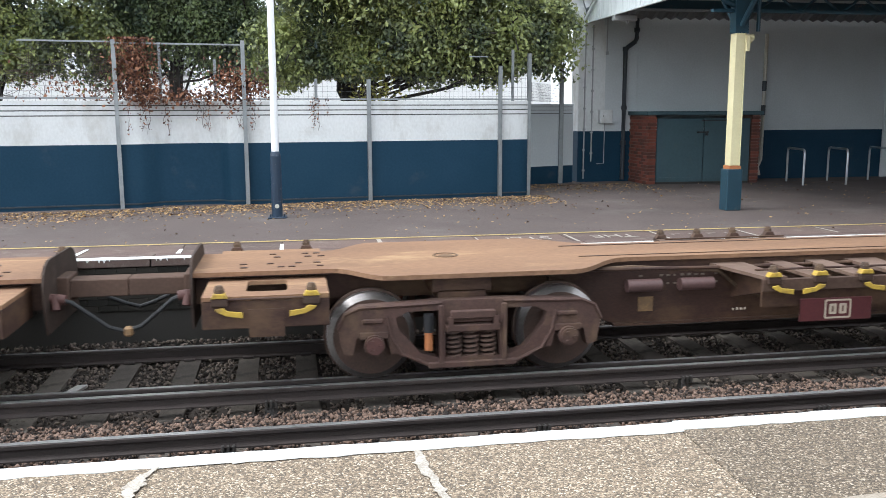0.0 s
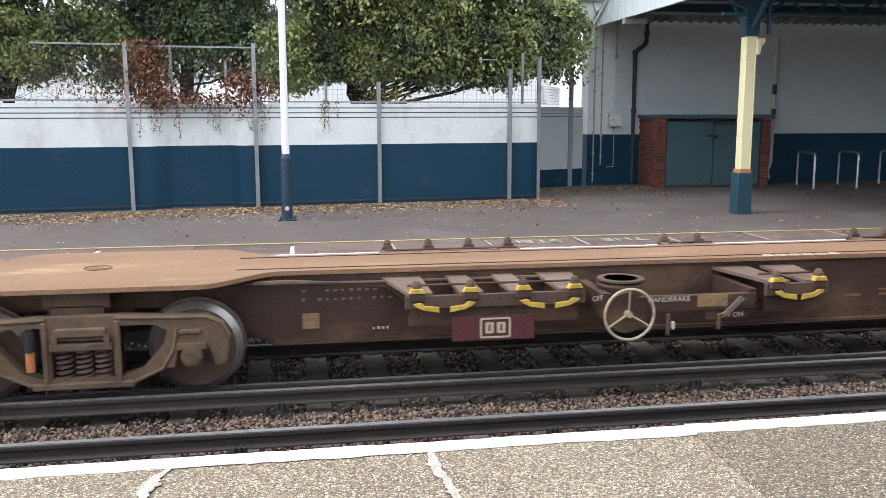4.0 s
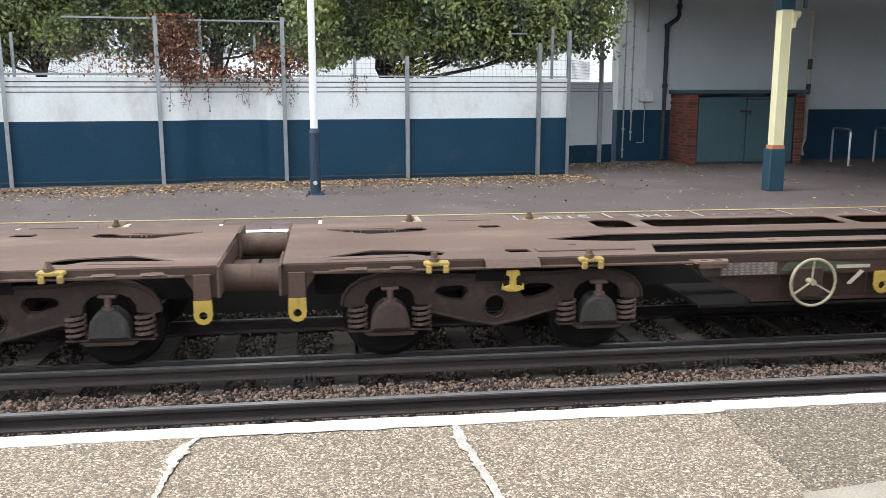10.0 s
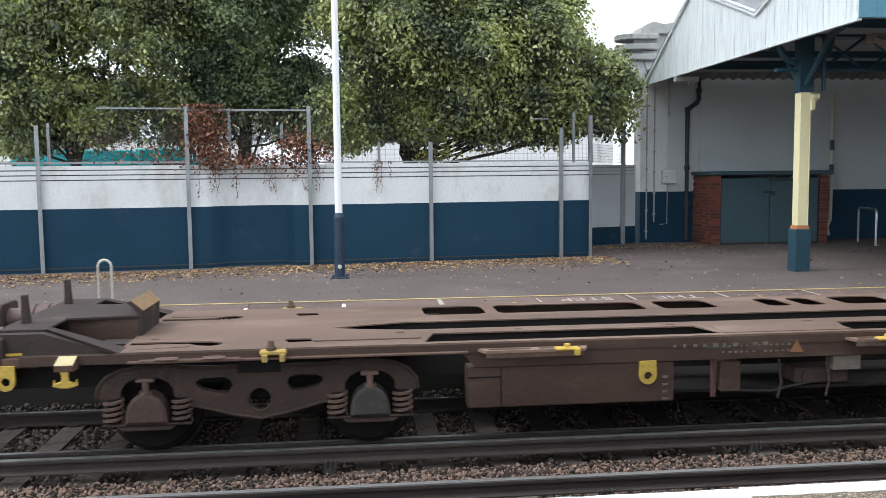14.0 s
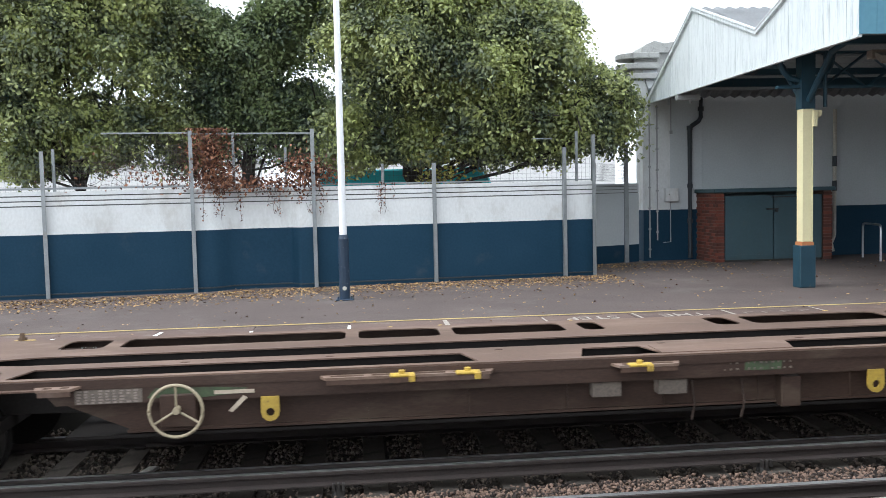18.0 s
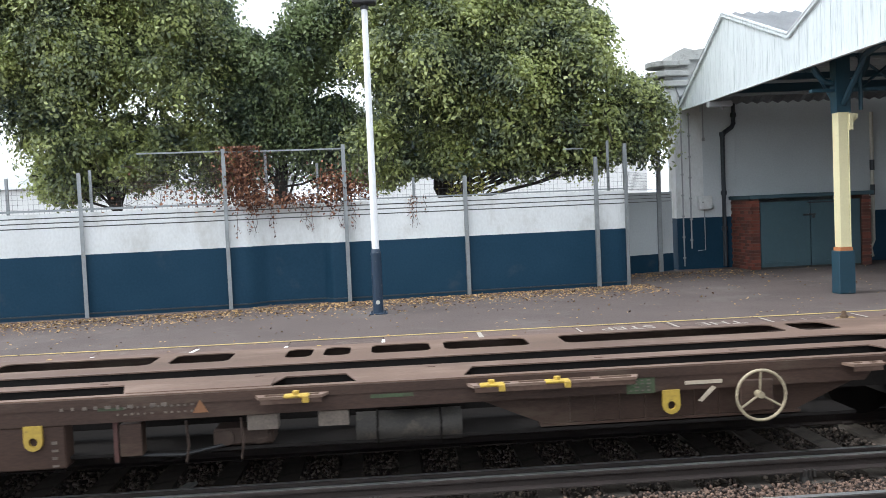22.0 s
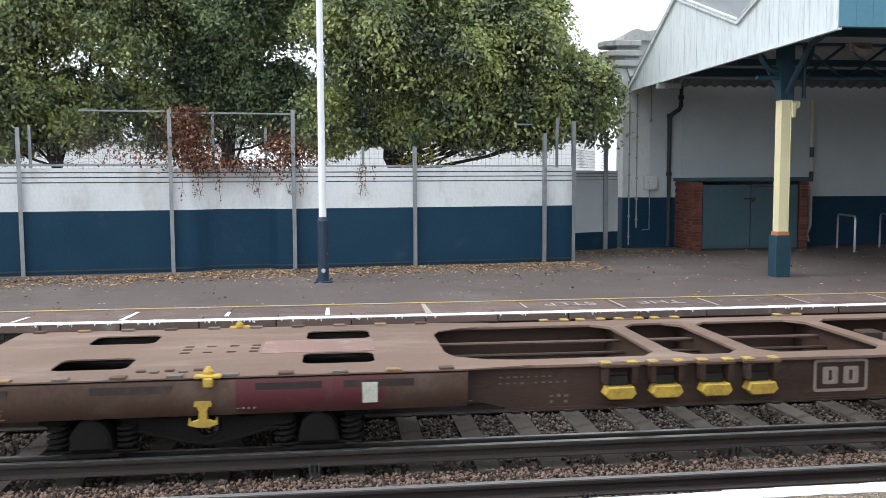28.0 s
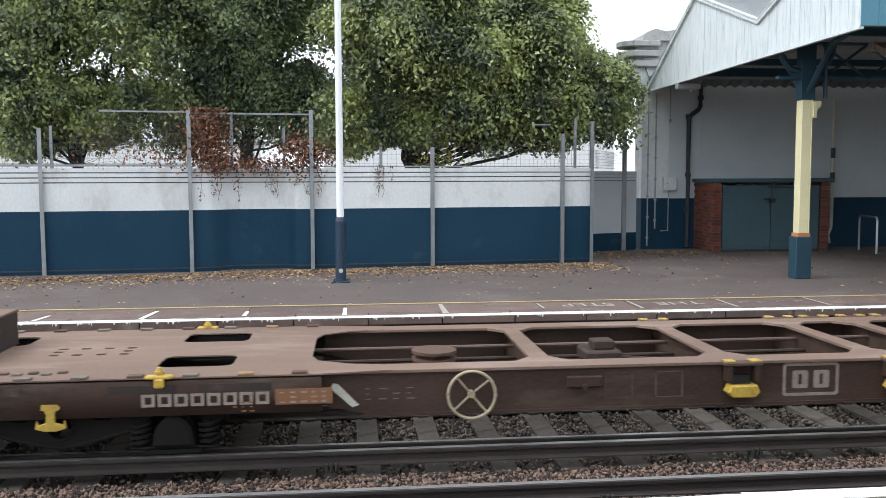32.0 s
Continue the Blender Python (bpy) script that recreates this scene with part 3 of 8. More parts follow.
def cyl(bm, p0, p1, r, seg=12, r2=None):
    p0, p1 = Vector(p0), Vector(p1)
    d = p1 - p0
    m = Matrix.Translation((p0 + p1) / 2) @ d.to_track_quat("Z", "Y").to_matrix().to_4x4()
    bmesh.ops.create_cone(bm, cap_ends=True, segments=seg, radius1=r, radius2=r if r2 is None else r2, depth=d.length, matrix=m)
    return bm


def tube(bm, pts, r, seg=6, closed=False):
    """A round bar along a line of points."""
    pts = [Vector(p) for p in pts]
    rings = []
    n = len(pts)
    for i, p in enumerate(pts):
        a = pts[i - 1] if i or closed else p
        b = pts[(i + 1) % n] if i < n - 1 or closed else p
        q = (b - a).normalized().to_track_quat("Z", "Y")
        rings.append([bm.verts.new(p + q @ Vector((r * math.cos(k * math.tau / seg), r * math.sin(k * math.tau / seg), 0))) for k in range(seg)])
    for i in range(n if closed else n - 1):
        A, C = rings[i], rings[(i + 1) % n]
        for k in range(seg):
            bm.faces.new((A[k], A[(k + 1) % seg], C[(k + 1) % seg], C[k]))
    if not closed:
        bm.faces.new(rings[0][::-1])
        bm.faces.new(rings[-1])
    return bm


def ring(bm, c, R, r, seg=28, tseg=6, axis="y", squash=1.0):
    pts = []
    for k in range(seg):
        a = k * math.tau / seg
        u, v = R * math.cos(a), R * math.sin(a) * squash
        pts.append({"y": (c[0] + u, c[1], c[2] + v), "z": (c[0] + u, c[1] + v, c[2]), "x": (c[0], c[1] + u, c[2] + v)}[axis])
    return tube(bm, pts, r, tseg, True)


def coil(bm, c, R, r, h, turns, seg=12, tseg=5):
    n = int(turns * seg)
    return tube(bm, [(c[0] + R * math.cos(i * math.tau / seg), c[1] + R * math.sin(i * math.tau / seg), c[2] + h * i / n) for i in range(n + 1)], r, tseg)


def holed(bm, outer, holes, axis, a, b):
    """A plate with holes: outline and holes as polygons, extruded from a to b along the axis."""
    def P(p, w):
        return {"x": (w, p[0], p[1]), "y": (p[0], w, p[1]), "z": (p[0], p[1], w)}[axis]
    es = []
    for poly in (outer, *holes):
        vs = [bm.verts.new(P(p, a)) for p in poly]
        es += [bm.edges.new((vs[i], vs[(i + 1) % len(vs)])) for i in range(len(vs))]
    r = bmesh.ops.triangle_fill(bm, edges=es, use_beauty=True, use_dissolve=False)
    fs = [g for g in r["geom"] if isinstance(g, bmesh.types.BMFace)]
    ex = bmesh.ops.extrude_face_region(bm, geom=fs)
    vs = [g for g in ex["geom"] if isinstance(g, bmesh.types.BMVert)]
    d = Vector(P((0, 0), b - a))
    bmesh.ops.translate(bm, verts=vs, vec=d)
    bmesh.ops.recalc_face_normals(bm, faces=bm.faces)
    return bm


def rrect(x0, x1, y0, y1, r, n=3):
    """A rectangle with rounded corners, as a polygon."""
    out = []
    for cx, cy, a0 in ((x1 - r, y1 - r, 0), (x0 + r, y1 - r, 90), (x0 + r, y0 + r, 180), (x1 - r, y0 + r, 270)):
        for k in range(n + 1):
            a = radians(a0 + 90 * k / n)
            out.append((cx + r * math.cos(a), cy + r * math.sin(a)))
    return out


def circle(cx, cy, r, n=16, sq=1.0):
    return [(cx + r * math.cos(k * math.tau / n), cy + sq * r * math.sin(k * math.tau / n)) for k in range(n)]


def text(name, body, size, material, parent, m, label=""):
    """Lettering as thin flat geometry."""
    cu = bpy.data.curves.new(name, "FONT")
    cu.body, cu.size, cu.extrude = body, size, 0.001
    cu.align_x = "CENTER"
    ob = bpy.data.objects.new(name, cu)
    scene.collection.objects.link(ob)
    bpy.context.view_layer.update()
    me = bpy.data.meshes.new_from_object(ob.evaluated_get(bpy.context.evaluated_depsgraph_get()))
    bpy.data.objects.remove(ob)
    me.materials.clear()
    me.materials.append(M[material])
    o = new(name, me)
    o.parent, o.matrix_basis = parent, m
    if label:
        o["label"] = label
    return o


def cloud_mesh(name, pts, size, material, parent=None, rng=None, flat=0.0, aspect=0.6, droop=0.0, facing=None):
    """Many small leaves: each a diamond folded along its rib, turned at random or roughly towards a given side."""
    rng = rng or np.random.default_rng(3)
    n = len(pts)
    pts = np.asarray(pts, float)
    a = rng.normal(size=(n, 3))
    a[:, 2] = a[:, 2] * (1 - flat) - droop
    a /= np.linalg.norm(a, axis=1)[:, None] + 1e-9
    nrm = rng.normal(size=(n, 3))
    nrm[:, 2] = np.abs(nrm[:, 2]) * (1 + 6 * flat) + 0.25
    if facing is not None:
        nrm = facing + 0.5 * rng.normal(size=(n, 3))
        nrm /= np.linalg.norm(nrm, axis=1)[:, None] + 1e-9
        a -= nrm * (a * nrm).sum(1)[:, None]
        a /= np.linalg.norm(a, axis=1)[:, None] + 1e-9
    b = np.cross(a, nrm)
    b /= np.linalg.norm(b, axis=1)[:, None] + 1e-9
    c = np.cross(a, b)
    s = size * rng.uniform(0.6, 1.3, n)[:, None]
    v = np.stack([pts - a * s, pts + b * s * aspect - c * s * .2, pts + a * s, pts - b * s * aspect - c * s * .2], 1).reshape(-1, 3)
    k = np.arange(n) * 4
    tri = np.stack([np.stack([k, k + 1, k + 2], 1), np.stack([k, k + 2, k + 3], 1)], 1).reshape(-1, 3)
    me = bpy.data.meshes.new(name)
    me.vertices.add(len(v))
    me.vertices.foreach_set("co", v.ravel())
    me.loops.add(len(tri) * 3)
    me.loops.foreach_set("vertex_index", tri.ravel().astype(np.int32))
    me.polygons.add(len(tri))
    me.polygons.foreach_set("loop_start", np.arange(0, len(tri) * 3, 3, dtype=np.int32))
    me.update(calc_edges=True)
    me.materials.append(M[material])
    ob = new(name, me)
    ob.parent = parent
    return ob


def stones_mesh(name, pts, size, material, rng):
    """Many crushed stones: uneven octahedra with cut corners, joined into one mesh."""
    base = np.array([(1, 0, 0), (-1, 0, 0), (0, 1, 0), (0, -1, 0), (0, 0, 1), (0, 0, -1), (.62, .62, .5), (-.62, .62, .5), (-.62, -.62, .5), (.62, -.62, .5)], float)
    f = np.array([(4, 6, 7), (4, 7, 8), (4, 8, 9), (4, 9, 6), (6, 0, 2), (6, 2, 7), (7, 2, 1), (7, 1, 8), (8, 1, 3), (8, 3, 9), (9, 3, 0), (9, 0, 6), (0, 5, 2), (2, 5, 1), (1, 5, 3), (3, 5, 0)])
    n, nb = len(pts), len(base)
    v = base[None] * rng.uniform(0.6, 1.25, (n, nb, 1)) * rng.uniform(0.55, 1.1, (n, 1, 3))
    ang = rng.uniform(0, math.tau, n)
    ca, sa = np.cos(ang)[:, None], np.sin(ang)[:, None]
    tl = rng.normal(0, 0.5, (n, 1))
    x, y, z = v[..., 0] * ca - v[..., 1] * sa, v[..., 0] * sa + v[..., 1] * ca, v[..., 2]
    y, z = y * np.cos(tl) - z * np.sin(tl), y * np.sin(tl) + z * np.cos(tl)
    v = np.stack([x, y, z], -1) * (size * rng.uniform(0.6, 1.35, n))[:, None, None] + np.asarray(pts)[:, None]
    tri = (f[None] + (np.arange(n) * nb)[:, None, None]).reshape(-1, 3)
    me = bpy.data.meshes.new(name)
    me.vertices.add(n * nb)
    me.vertices.foreach_set("co", v.ravel())
    me.loops.add(len(tri) * 3)
    me.loops.foreach_set("vertex_index", tri.ravel().astype(np.int32))
    me.polygons.add(len(tri))
    me.polygons.foreach_set("loop_start", np.arange(0, len(tri) * 3, 3, dtype=np.int32))
    me.update(calc_edges=True)
    me.materials.append(M[material])
    return new(name, me)


# ---- the place: tracks run along x, z = 0 is the rail top ----
PF = 0.915                      # platform height
E1, E2 = 4.0, 10.27             # platform edges
YC = 8.82                       # middle of the far track
RAILS = (4.77, 6.27, 8.10, 9.60)
COND = (6.60, 7.66)
rng = np.random.default_rng(7)


def structure(ob, label, category):
    return tagged(ob, label, category, kind="structure")


def build_ground():
    bm = B()
    box(bm, -600, 600, -400, 900, -0.9, -0.42)
    structure(part("ground", bm, "soil"), "dark bare earth under the tracks and beyond", "ground")
    bm = B()
    box(bm, -60, 60, E1 + 0.22, E2 - 0.2, -0.419, -0.2)
    structure(part("track_bed", bm, "soil"), "dark oily track bed under the ballast", "track bed")
    # street level behind the far platform
    bm = B()
    box(bm, -60, 60, 20.3, 160, -0.41, 0.86)
    structure(part("yard", bm, "asphalt"), "grey asphalt yard behind the boundary wall", "ground")


def build_near_platform():
    bm = B()
    box(bm, -40, 40, -9, E1 - 0.03, -0.41, PF - 0.05)
    base = structure(part("platform_near", bm, "mortar"), "near station platform of concrete and worn aggregate paving", "platform")
    # slabs of exposed aggregate, cut by joints that run back from the edge
    joints = [(-9.0, -9.0), (-5.6, -5.7), (-3.0, -3.2), (-0.67, -1.14), (0.63, 0.85), (2.10, 1.97), (4.6, 4.6), (7.4, 7.4), (10.5, 10.5)]
    for i, ((a, a2), (b, b2)) in enumerate(zip(joints, joints[1:])):
        g = 0.0015
        out = 0.016 if a >= 2.1 else 0.0
        bm = B()
        prism(bm, [(a + g, E1 - 0.012 + out), (b - g, E1 - 0.012 + out), (b2 - g, 0.2), (a2 + g, 0.2)], "z", PF - 0.06, PF + 0.002 * (i % 3 - 1), 0.006)
        part("paving_slab", bm, "aggregate_grey" if a >= 2.1 else "aggregate", base)
    for a, b in ((-40, -9), (10.5, 40)):
        bm = B()
        box(bm, a, b, -9, E1 - 0.012, PF - 0.06, PF)
        part("paving_slab", bm, "aggregate", base)
    bm = B()
    box(bm, -9, 10.5, -9, 0.19, PF - 0.06, PF)
    part("paving_slab", bm, "aggregate", base)
    # white edge line, with an uneven back edge
    for i in range(26):
        x0 = -8 + i * 0.7 + (0.3 if i > 13 else 0)
        step = 0.016 if x0 > 2.05 else 0.0
        bm = B()
        n = 8
        w = 1.0 if i == 13 else 0.7
        fr = [(x0 + w * k / n, E1 - 0.004 + step + rng.normal(0, 0.004)) for k in range(n + 1)]
        bk = [(x0 + w * k / n, E1 - 0.135 + step + rng.normal(0, 0.006)) for k in range(n + 1)]
        prism(bm, fr + bk[::-1], "z", PF + 0.003, PF + 0.0065)
        part("edge_line_paint", bm, "white_line", base)
    # white repair lines in two joints
    for pts in ([(0.63, 3.87, .018), (0.625, 3.76, .035), (0.63, 3.62, .04), (0.66, 3.5, .028), (0.665, 3.38, .034), (0.69, 3.2, .03), (0.70, 2.9, .024), (0.72, 2.4, .02)],
                [(-0.66, 3.87, .014), (-0.69, 3.80, .026), (-0.72, 3.75, .052), (-0.735, 3.69, .064), (-0.74, 3.62, .044), (-0.745, 3.5, .022), (-0.76, 3.2, .018), (-0.80, 2.8, .016)]):
        bm = B()
        ys = np.linspace(pts[0][1], pts[-1][1], 60)
        px = np.interp(-ys, [-q[1] for q in pts], [q[0] for q in pts])
        pw = np.interp(-ys, [-q[1] for q in pts], [q[2] for q in pts]) * .78
        l = [(x - max(.002, w * rng.uniform(.5, 1.35)), y) for x, y, w in zip(px, ys, pw)]
        r = [(x + max(.002, w * rng.uniform(.5, 1.35)), y) for x, y, w in zip(px, ys, pw)]
        prism(bm, l + r[::-1], "z", PF + 0.005, PF + 0.0085)
        part("joint_filler", bm, "filler", base)
    # pale concrete patch
    bm = B()
    prism(bm, [(2.0, 2.90), (2.5, 2.97), (3.0, 2.99), (3.6, 3.06), (4.3, 3.07), (5.0, 3.13), (5.0, 2.3), (1.8, 2.3)], "z", PF + 0.004, PF + 0.008)
    part("repair_patch", bm, "patch", base)
    # brick face below the edge
    bm = B()
    box(bm, -40, 40, E1 - 0.10, E1 - 0.035, -0.4, PF - 0.07)
    part("brick_face", bm, "brick_dark", base)


def build_near_blocker():
    """Unseen block and roof behind the near platform, added to hold back sky light."""
    bm = B()
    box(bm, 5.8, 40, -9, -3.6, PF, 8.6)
    st = structure(part("station_near", bm, "wall_shaded"), "unseen block added behind the near platform to cut sky light", "building")
    bm = B()
    box(bm, 5.6, 40, -3.6, 3.1, 4.55, 4.75, .01)
    part("canopy_roof", bm, "ceiling", st)
    for x in (9.0, 15.0, 21.0):
        bm = B()
        box(bm, x - .11, x + .11, 1.6, 1.82, PF, 4.55, .006)
        part("canopy_post", bm, "cream", st)


def build_far_platform():
    bm = B()
    box(bm, -60, 60, E2 + 0.05, 20.3, -0.41, PF - 0.06)
    base = structure(part("platform_far", bm, "mortar"), "far station platform with sooty brick face and worn edge lines", "platform")
    bm = B()
    box(bm, -60, 60, 11.36, 20.3, PF - 0.061, PF)
    part("asphalt_surface", bm, "asphalt", base)
    # edge coping stones and the paved strip behind them
    for i in range(22):
        x0 = -8.1 + i * 0.92
        bm = B()
        box(bm, x0 + 0.006, x0 + 0.914, E2 - 0.02, E2 + 0.40, PF - 0.09, PF, 0.008)
        part("coping_stone", bm, "paver", base)
    for a, b in ((-60, -8.1), (12.14, 60)):
        bm = B()
        box(bm, a, b, E2 - 0.02, E2 + 0.40, PF - 0.09, PF)
        part("coping_stone", bm, "paver", base)
        bm = B()
        box(bm, a, b, E2 + 0.40, 11.355, PF - 0.06, PF - 0.002)
        part("paving_strip", bm, "paver", base)
    xs = [-8.1, -5.2, -3.9, -2.62, -1.38, -0.12, 1.17, 2.48, 3.75, 5.05, 6.4, 7.7, 9.0, 10.5, 12.14]
    for a, b in zip(xs, xs[1:]):
        bm = B()
        box(bm, a + 0.004, b - 0.004, E2 + 0.405, 11.355, PF - 0.06, PF - 0.002 + rng.uniform(-.002, .002), 0.004)
        part("paving_strip", bm, "paver", base)
    for i in range(40):
        x0 = -9 + i * 0.55
        bm = B()
        n = 6
        fr = [(x0 + 0.55 * k / n, E2 - 0.024 + abs(rng.normal(0, .004))) for k in range(n + 1)]
        bk = [(x0 + 0.55 * k / n, E2 + 0.17 + rng.normal(0, .010)) for k in range(n + 1)]
        prism(bm, fr + bk[::-1], "z", PF + 0.003, PF + 0.006)
        part("edge_line_paint", bm, "white_line", base)
        if rng.random() < 0.85:  # drips on the face
            for _ in range(rng.integers(1, 7)):
                xx, ww, hh = x0 + rng.uniform(0, .5), rng.uniform(.005, .035), rng.uniform(.006, .028)
                bm = B()
                prism(bm, [(xx, PF + .002), (xx + ww, PF + .002), (xx + ww * .7, PF - hh), (xx + ww * .3, PF - hh * 1.1)], "y", E2 - 0.03, E2 - 0.024)
                part("paint_drip", bm, "white_line", base)
    # yellow line
    for i in range(24):
        x0 = -9 + i
        bm = B()
        box(bm, x0, x0 + 0.995, 11.40 + rng.normal(0, .003), 11.455, PF + 0.002, PF + 0.005)
        part("yellow_line_paint", bm, "yellow_line", base)
    # ticks that cross the strip
    for x, y0, y1, w in ((-2.62, 10.5, 11.12, .035), (-1.38, 10.6, 10.95, .03), (-0.12, 10.5, 11.12, .03), (1.17, 10.48, 11.3, .04), (2.5, 10.75, 11.2, .015), (3.8, 10.6, 11.3, .02), (5.1, 10.6, 11.3, .02), (6.4, 10.6, 11.3, .02), (7.7, 10.7, 11.3, .02), (-3.9, 10.5, 10.9, .03)):
        bm = B()
        k = 0.06 if x < -2 else 0
        prism(bm, [(x - w, y0), (x + w, y0), (x + w * .7 + k, y1), (x - w * .7 + k, y1)], "z", PF + 0.004, PF + 0.007)
        part("tick_mark", bm, "white_line" if x < 0 else "faded_line", base)
    # worn lettering, to be read from the far platform
    text("worn_lettering", "STEP", .36, "faded_line", base, pose(3.16, 11.12, PF + .004, 0, 0, 180))
    text("worn_lettering", "THE", .36, "faded_line", base, pose(4.44, 11.12, PF + .004, 0, 0, 180))
    for k in range(4):                             # the last word is trodden away: bars
        x = 5.28 + k * 0.27
        bm = B()
        box(bm, x, x + 0.15, 11.0, 11.03, PF + 0.003, PF + 0.006)
        box(bm, x, x + 0.03, 10.88, 11.0, PF + 0.003, PF + 0.006)
        part("worn_letter_bar", bm, "trodden_line", base)
    # brick face: courses with recessed joints
    bm = B()
    box(bm, -60, 60, E2 + 0.03, E2 + 0.06, -0.4, PF - 0.09)
    part("brick_backing", bm, "mortar", base)
    me = None
    for row in range(7):
        for i in range(42):
            x = -4.6 + i * 0.232 + (0.116 if row % 2 else 0)
            if me is None:
                bm = B()
                box(bm, 0, 0.222, -0.012, 0.02, 0, 0.066)
                o = part("brick", bm, "brick_dark", base)
                me = o.data
            else:
                o = new("brick", me)
                o.parent = base
            o.location = (x, E2 + 0.02, PF - 0.09 - 0.076 * (row + 1))


def build_litter():
    def strip(n, x0, x1, y0, y1, pw):
        x = rng.uniform(x0, x1, n)
        y = y1 - (y1 - y0) * rng.power(pw, n) if pw > 0 else rng.uniform(y0, y1, n)
        return x, y
    P = []
    x = rng.uniform(-8.5, 5.2, 7400)
    d = np.abs(rng.normal(0.35, 0.72, 7400)) + 0.1
    P.append(np.stack([x, 16.38 + 0.104 * x - d - 0.25 * (x < -2.6), np.full(7400, PF + 0.012)], 1))
    x = rng.uniform(4.8, 8.2, 900)
    P.append(np.stack([x, 19.3 - np.abs(rng.normal(0, 1.0, 900)), np.full(900, PF + 0.012)], 1))
    x, y = rng.uniform(-8, 13, 1000), rng.uniform(11.0, 19, 1000)
    P.append(np.stack([x, y, np.full(1000, PF + 0.012)], 1))
    ob = cloud_mesh("leaf_litter", np.concatenate(P), 0.027, "litter", rng=rng, flat=0.9, aspect=0.6)
    tagged(ob, "dry yellow and brown fallen leaves along the wall foot", "leaf litter", kind="stuff")


def rail_profile(h=0.15, head=0.036, foot=0.07):
    return [(-foot, -h), (foot, -h), (foot, -h + .012), (.012, -h + .032), (.010, -.045), (head, -.034), (head, -.006), (head - .01, 0), (-head + .01, 0), (-head, -.006), (-head, -.034), (-.010, -.045), (-.012, -h + .032), (-foot, -h + .012)]


def build_tracks():
    tr = [structure(thing("track_near", "near railway track with rusty rails on sleepers", "railway track"), "", ""), structure(thing("track_far", "far railway track with worn rails on grey sleepers", "railway track"), "", "")]
    for k, y in enumerate(RAILS):
        bm = B()
        prism(bm, [(y + a, b) for a, b in rail_profile()], "x", -60, 60)
        r = part("rail", bm, "rail_side", tr[k // 2])
        bm = B()
        box(bm, -60, 60, y - 0.024, y + 0.024, 0.0005, 0.003)
        part("running_surface", bm, "rail_top", r)
    for k, y in enumerate(COND):
        c = thing("conductor_rail", "heavy dark conductor rail standing on insulators", "conductor rail", "conductor rails", (0, y, 0))
        structure(c, "", "")
        z = 0.075
        bm = B()
        prism(bm, [(a, b + z) for a, b in rail_profile(0.135, 0.04, 0.06)], "x", -60, 60)
        part("rail_bar", bm, "rail_side", c)
        bm = B()
        box(bm, -60, 60, -0.03, 0.03, z + 0.0005, z + 0.003)
        part("contact_surface", bm, "rail_top", c)
        x0, dx = ((-0.54, 2.66), (-0.22, 4.16))[k]
        me = None
        for i in range(-3, 5):
            if me is None:
                bm = B()
                cyl(bm, (0, 0, -0.21), (0, 0, -0.065), 0.075, 14, 0.05)
                for q in (-0.045, 0.0, 0.045):
                    box(bm, q - .012, q + .012, -0.088, -0.045, -0.10, -0.028, 0.004)
                    box(bm, q - .012, q + .012, 0.045, 0.088, -0.10, -0.028, 0.004)
                o = part("insulator", bm, "pot", c)
                me = o.data
            else:
                o = new("insulator", me)
                o.parent = c
            o.location = (x0 + i * dx, 0, 0)
    me = {}
    for k, yc in enumerate((5.52, 8.85)):
        for i in range(34):
            x = -11 + i * 0.655
            if k not in me:
                bm = B()
                prism(bm, [(-.13, -.34), (.13, -.34), (.115, -.155), (-.115, -.155)], "y", -1.3, 1.3, 0.012)
                o = part("sleeper", bm, "sleeper", tr[k])
                me[k] = o.data
            else:
                o = new("sleeper", me[k])
                o.parent = tr[k]
            o.location = (x + rng.normal(0, .012), yc, rng.normal(0, .004))
            o.rotation_euler = (0, 0, rng.normal(0, .012))
            for ry in RAILS[2 * k:2 * k + 2]:
                if k == 0 or abs(x) > 8:
                    continue
                if "clip" not in me:
                    bm = B()
                    for s in (-1, 1):
                        box(bm, -.06, .06, s * .06 - .05, s * .06 + .05, -.155, -.128, .006)
                    q = part("rail_fastening", bm, "rail_side", tr[k])
                    me["clip"] = q.data
                else:
                    q = new("rail_fastening", me["clip"])
                    q.parent = tr[k]
                q.location = (x, ry, 0)
    bm = B()
    prism(bm, [(-2.34, 8.28), (-2.22, 8.28), (-2.10, 8.72), (-2.2, 8.72)], "z", -0.150, -0.118, .004)
    tagged(part("timber_offcut", bm, "concrete_light"), "pale wooden offcut lying between two sleepers", "plank")

    def scatter(n, x0, x1, y0, y1, zf, jit=.012):
        x, y = rng.uniform(x0, x1, n), rng.uniform(y0, y1, n)
        return np.stack([x, y, zf(x, y) + rng.normal(0, jit, n)], 1)
    hump = lambda x, y: -0.185 + 0.05 * np.exp(-((y - 7.12) / 0.28) ** 2)
    P = scatter(27000, -5.5, 8.5, 6.66, 7.62, hump, .014)
    tagged(stones_mesh("ballast_between_tracks", P, 0.0225, "stone_brown", rng), "loose brown and pinkish crushed stone ballast", "ballast", kind="stuff")
    P = np.concatenate([scatter(9000, -4.5, 7.0, 5.75, 6.56, lambda x, y: -0.2 + 0 * x), scatter(2200, -5.5, 8.5, 7.66, 8.04, lambda x, y: -0.2 + 0 * x), scatter(15000, -6, 9, 8.16, 9.54, lambda x, y: -0.195 + 0 * x), scatter(7000, -6.5, 9.5, 9.66, E2 - .05, lambda x, y: -0.19 + 0.1 * np.clip((y - 9.7) / .5, 0, 1))])
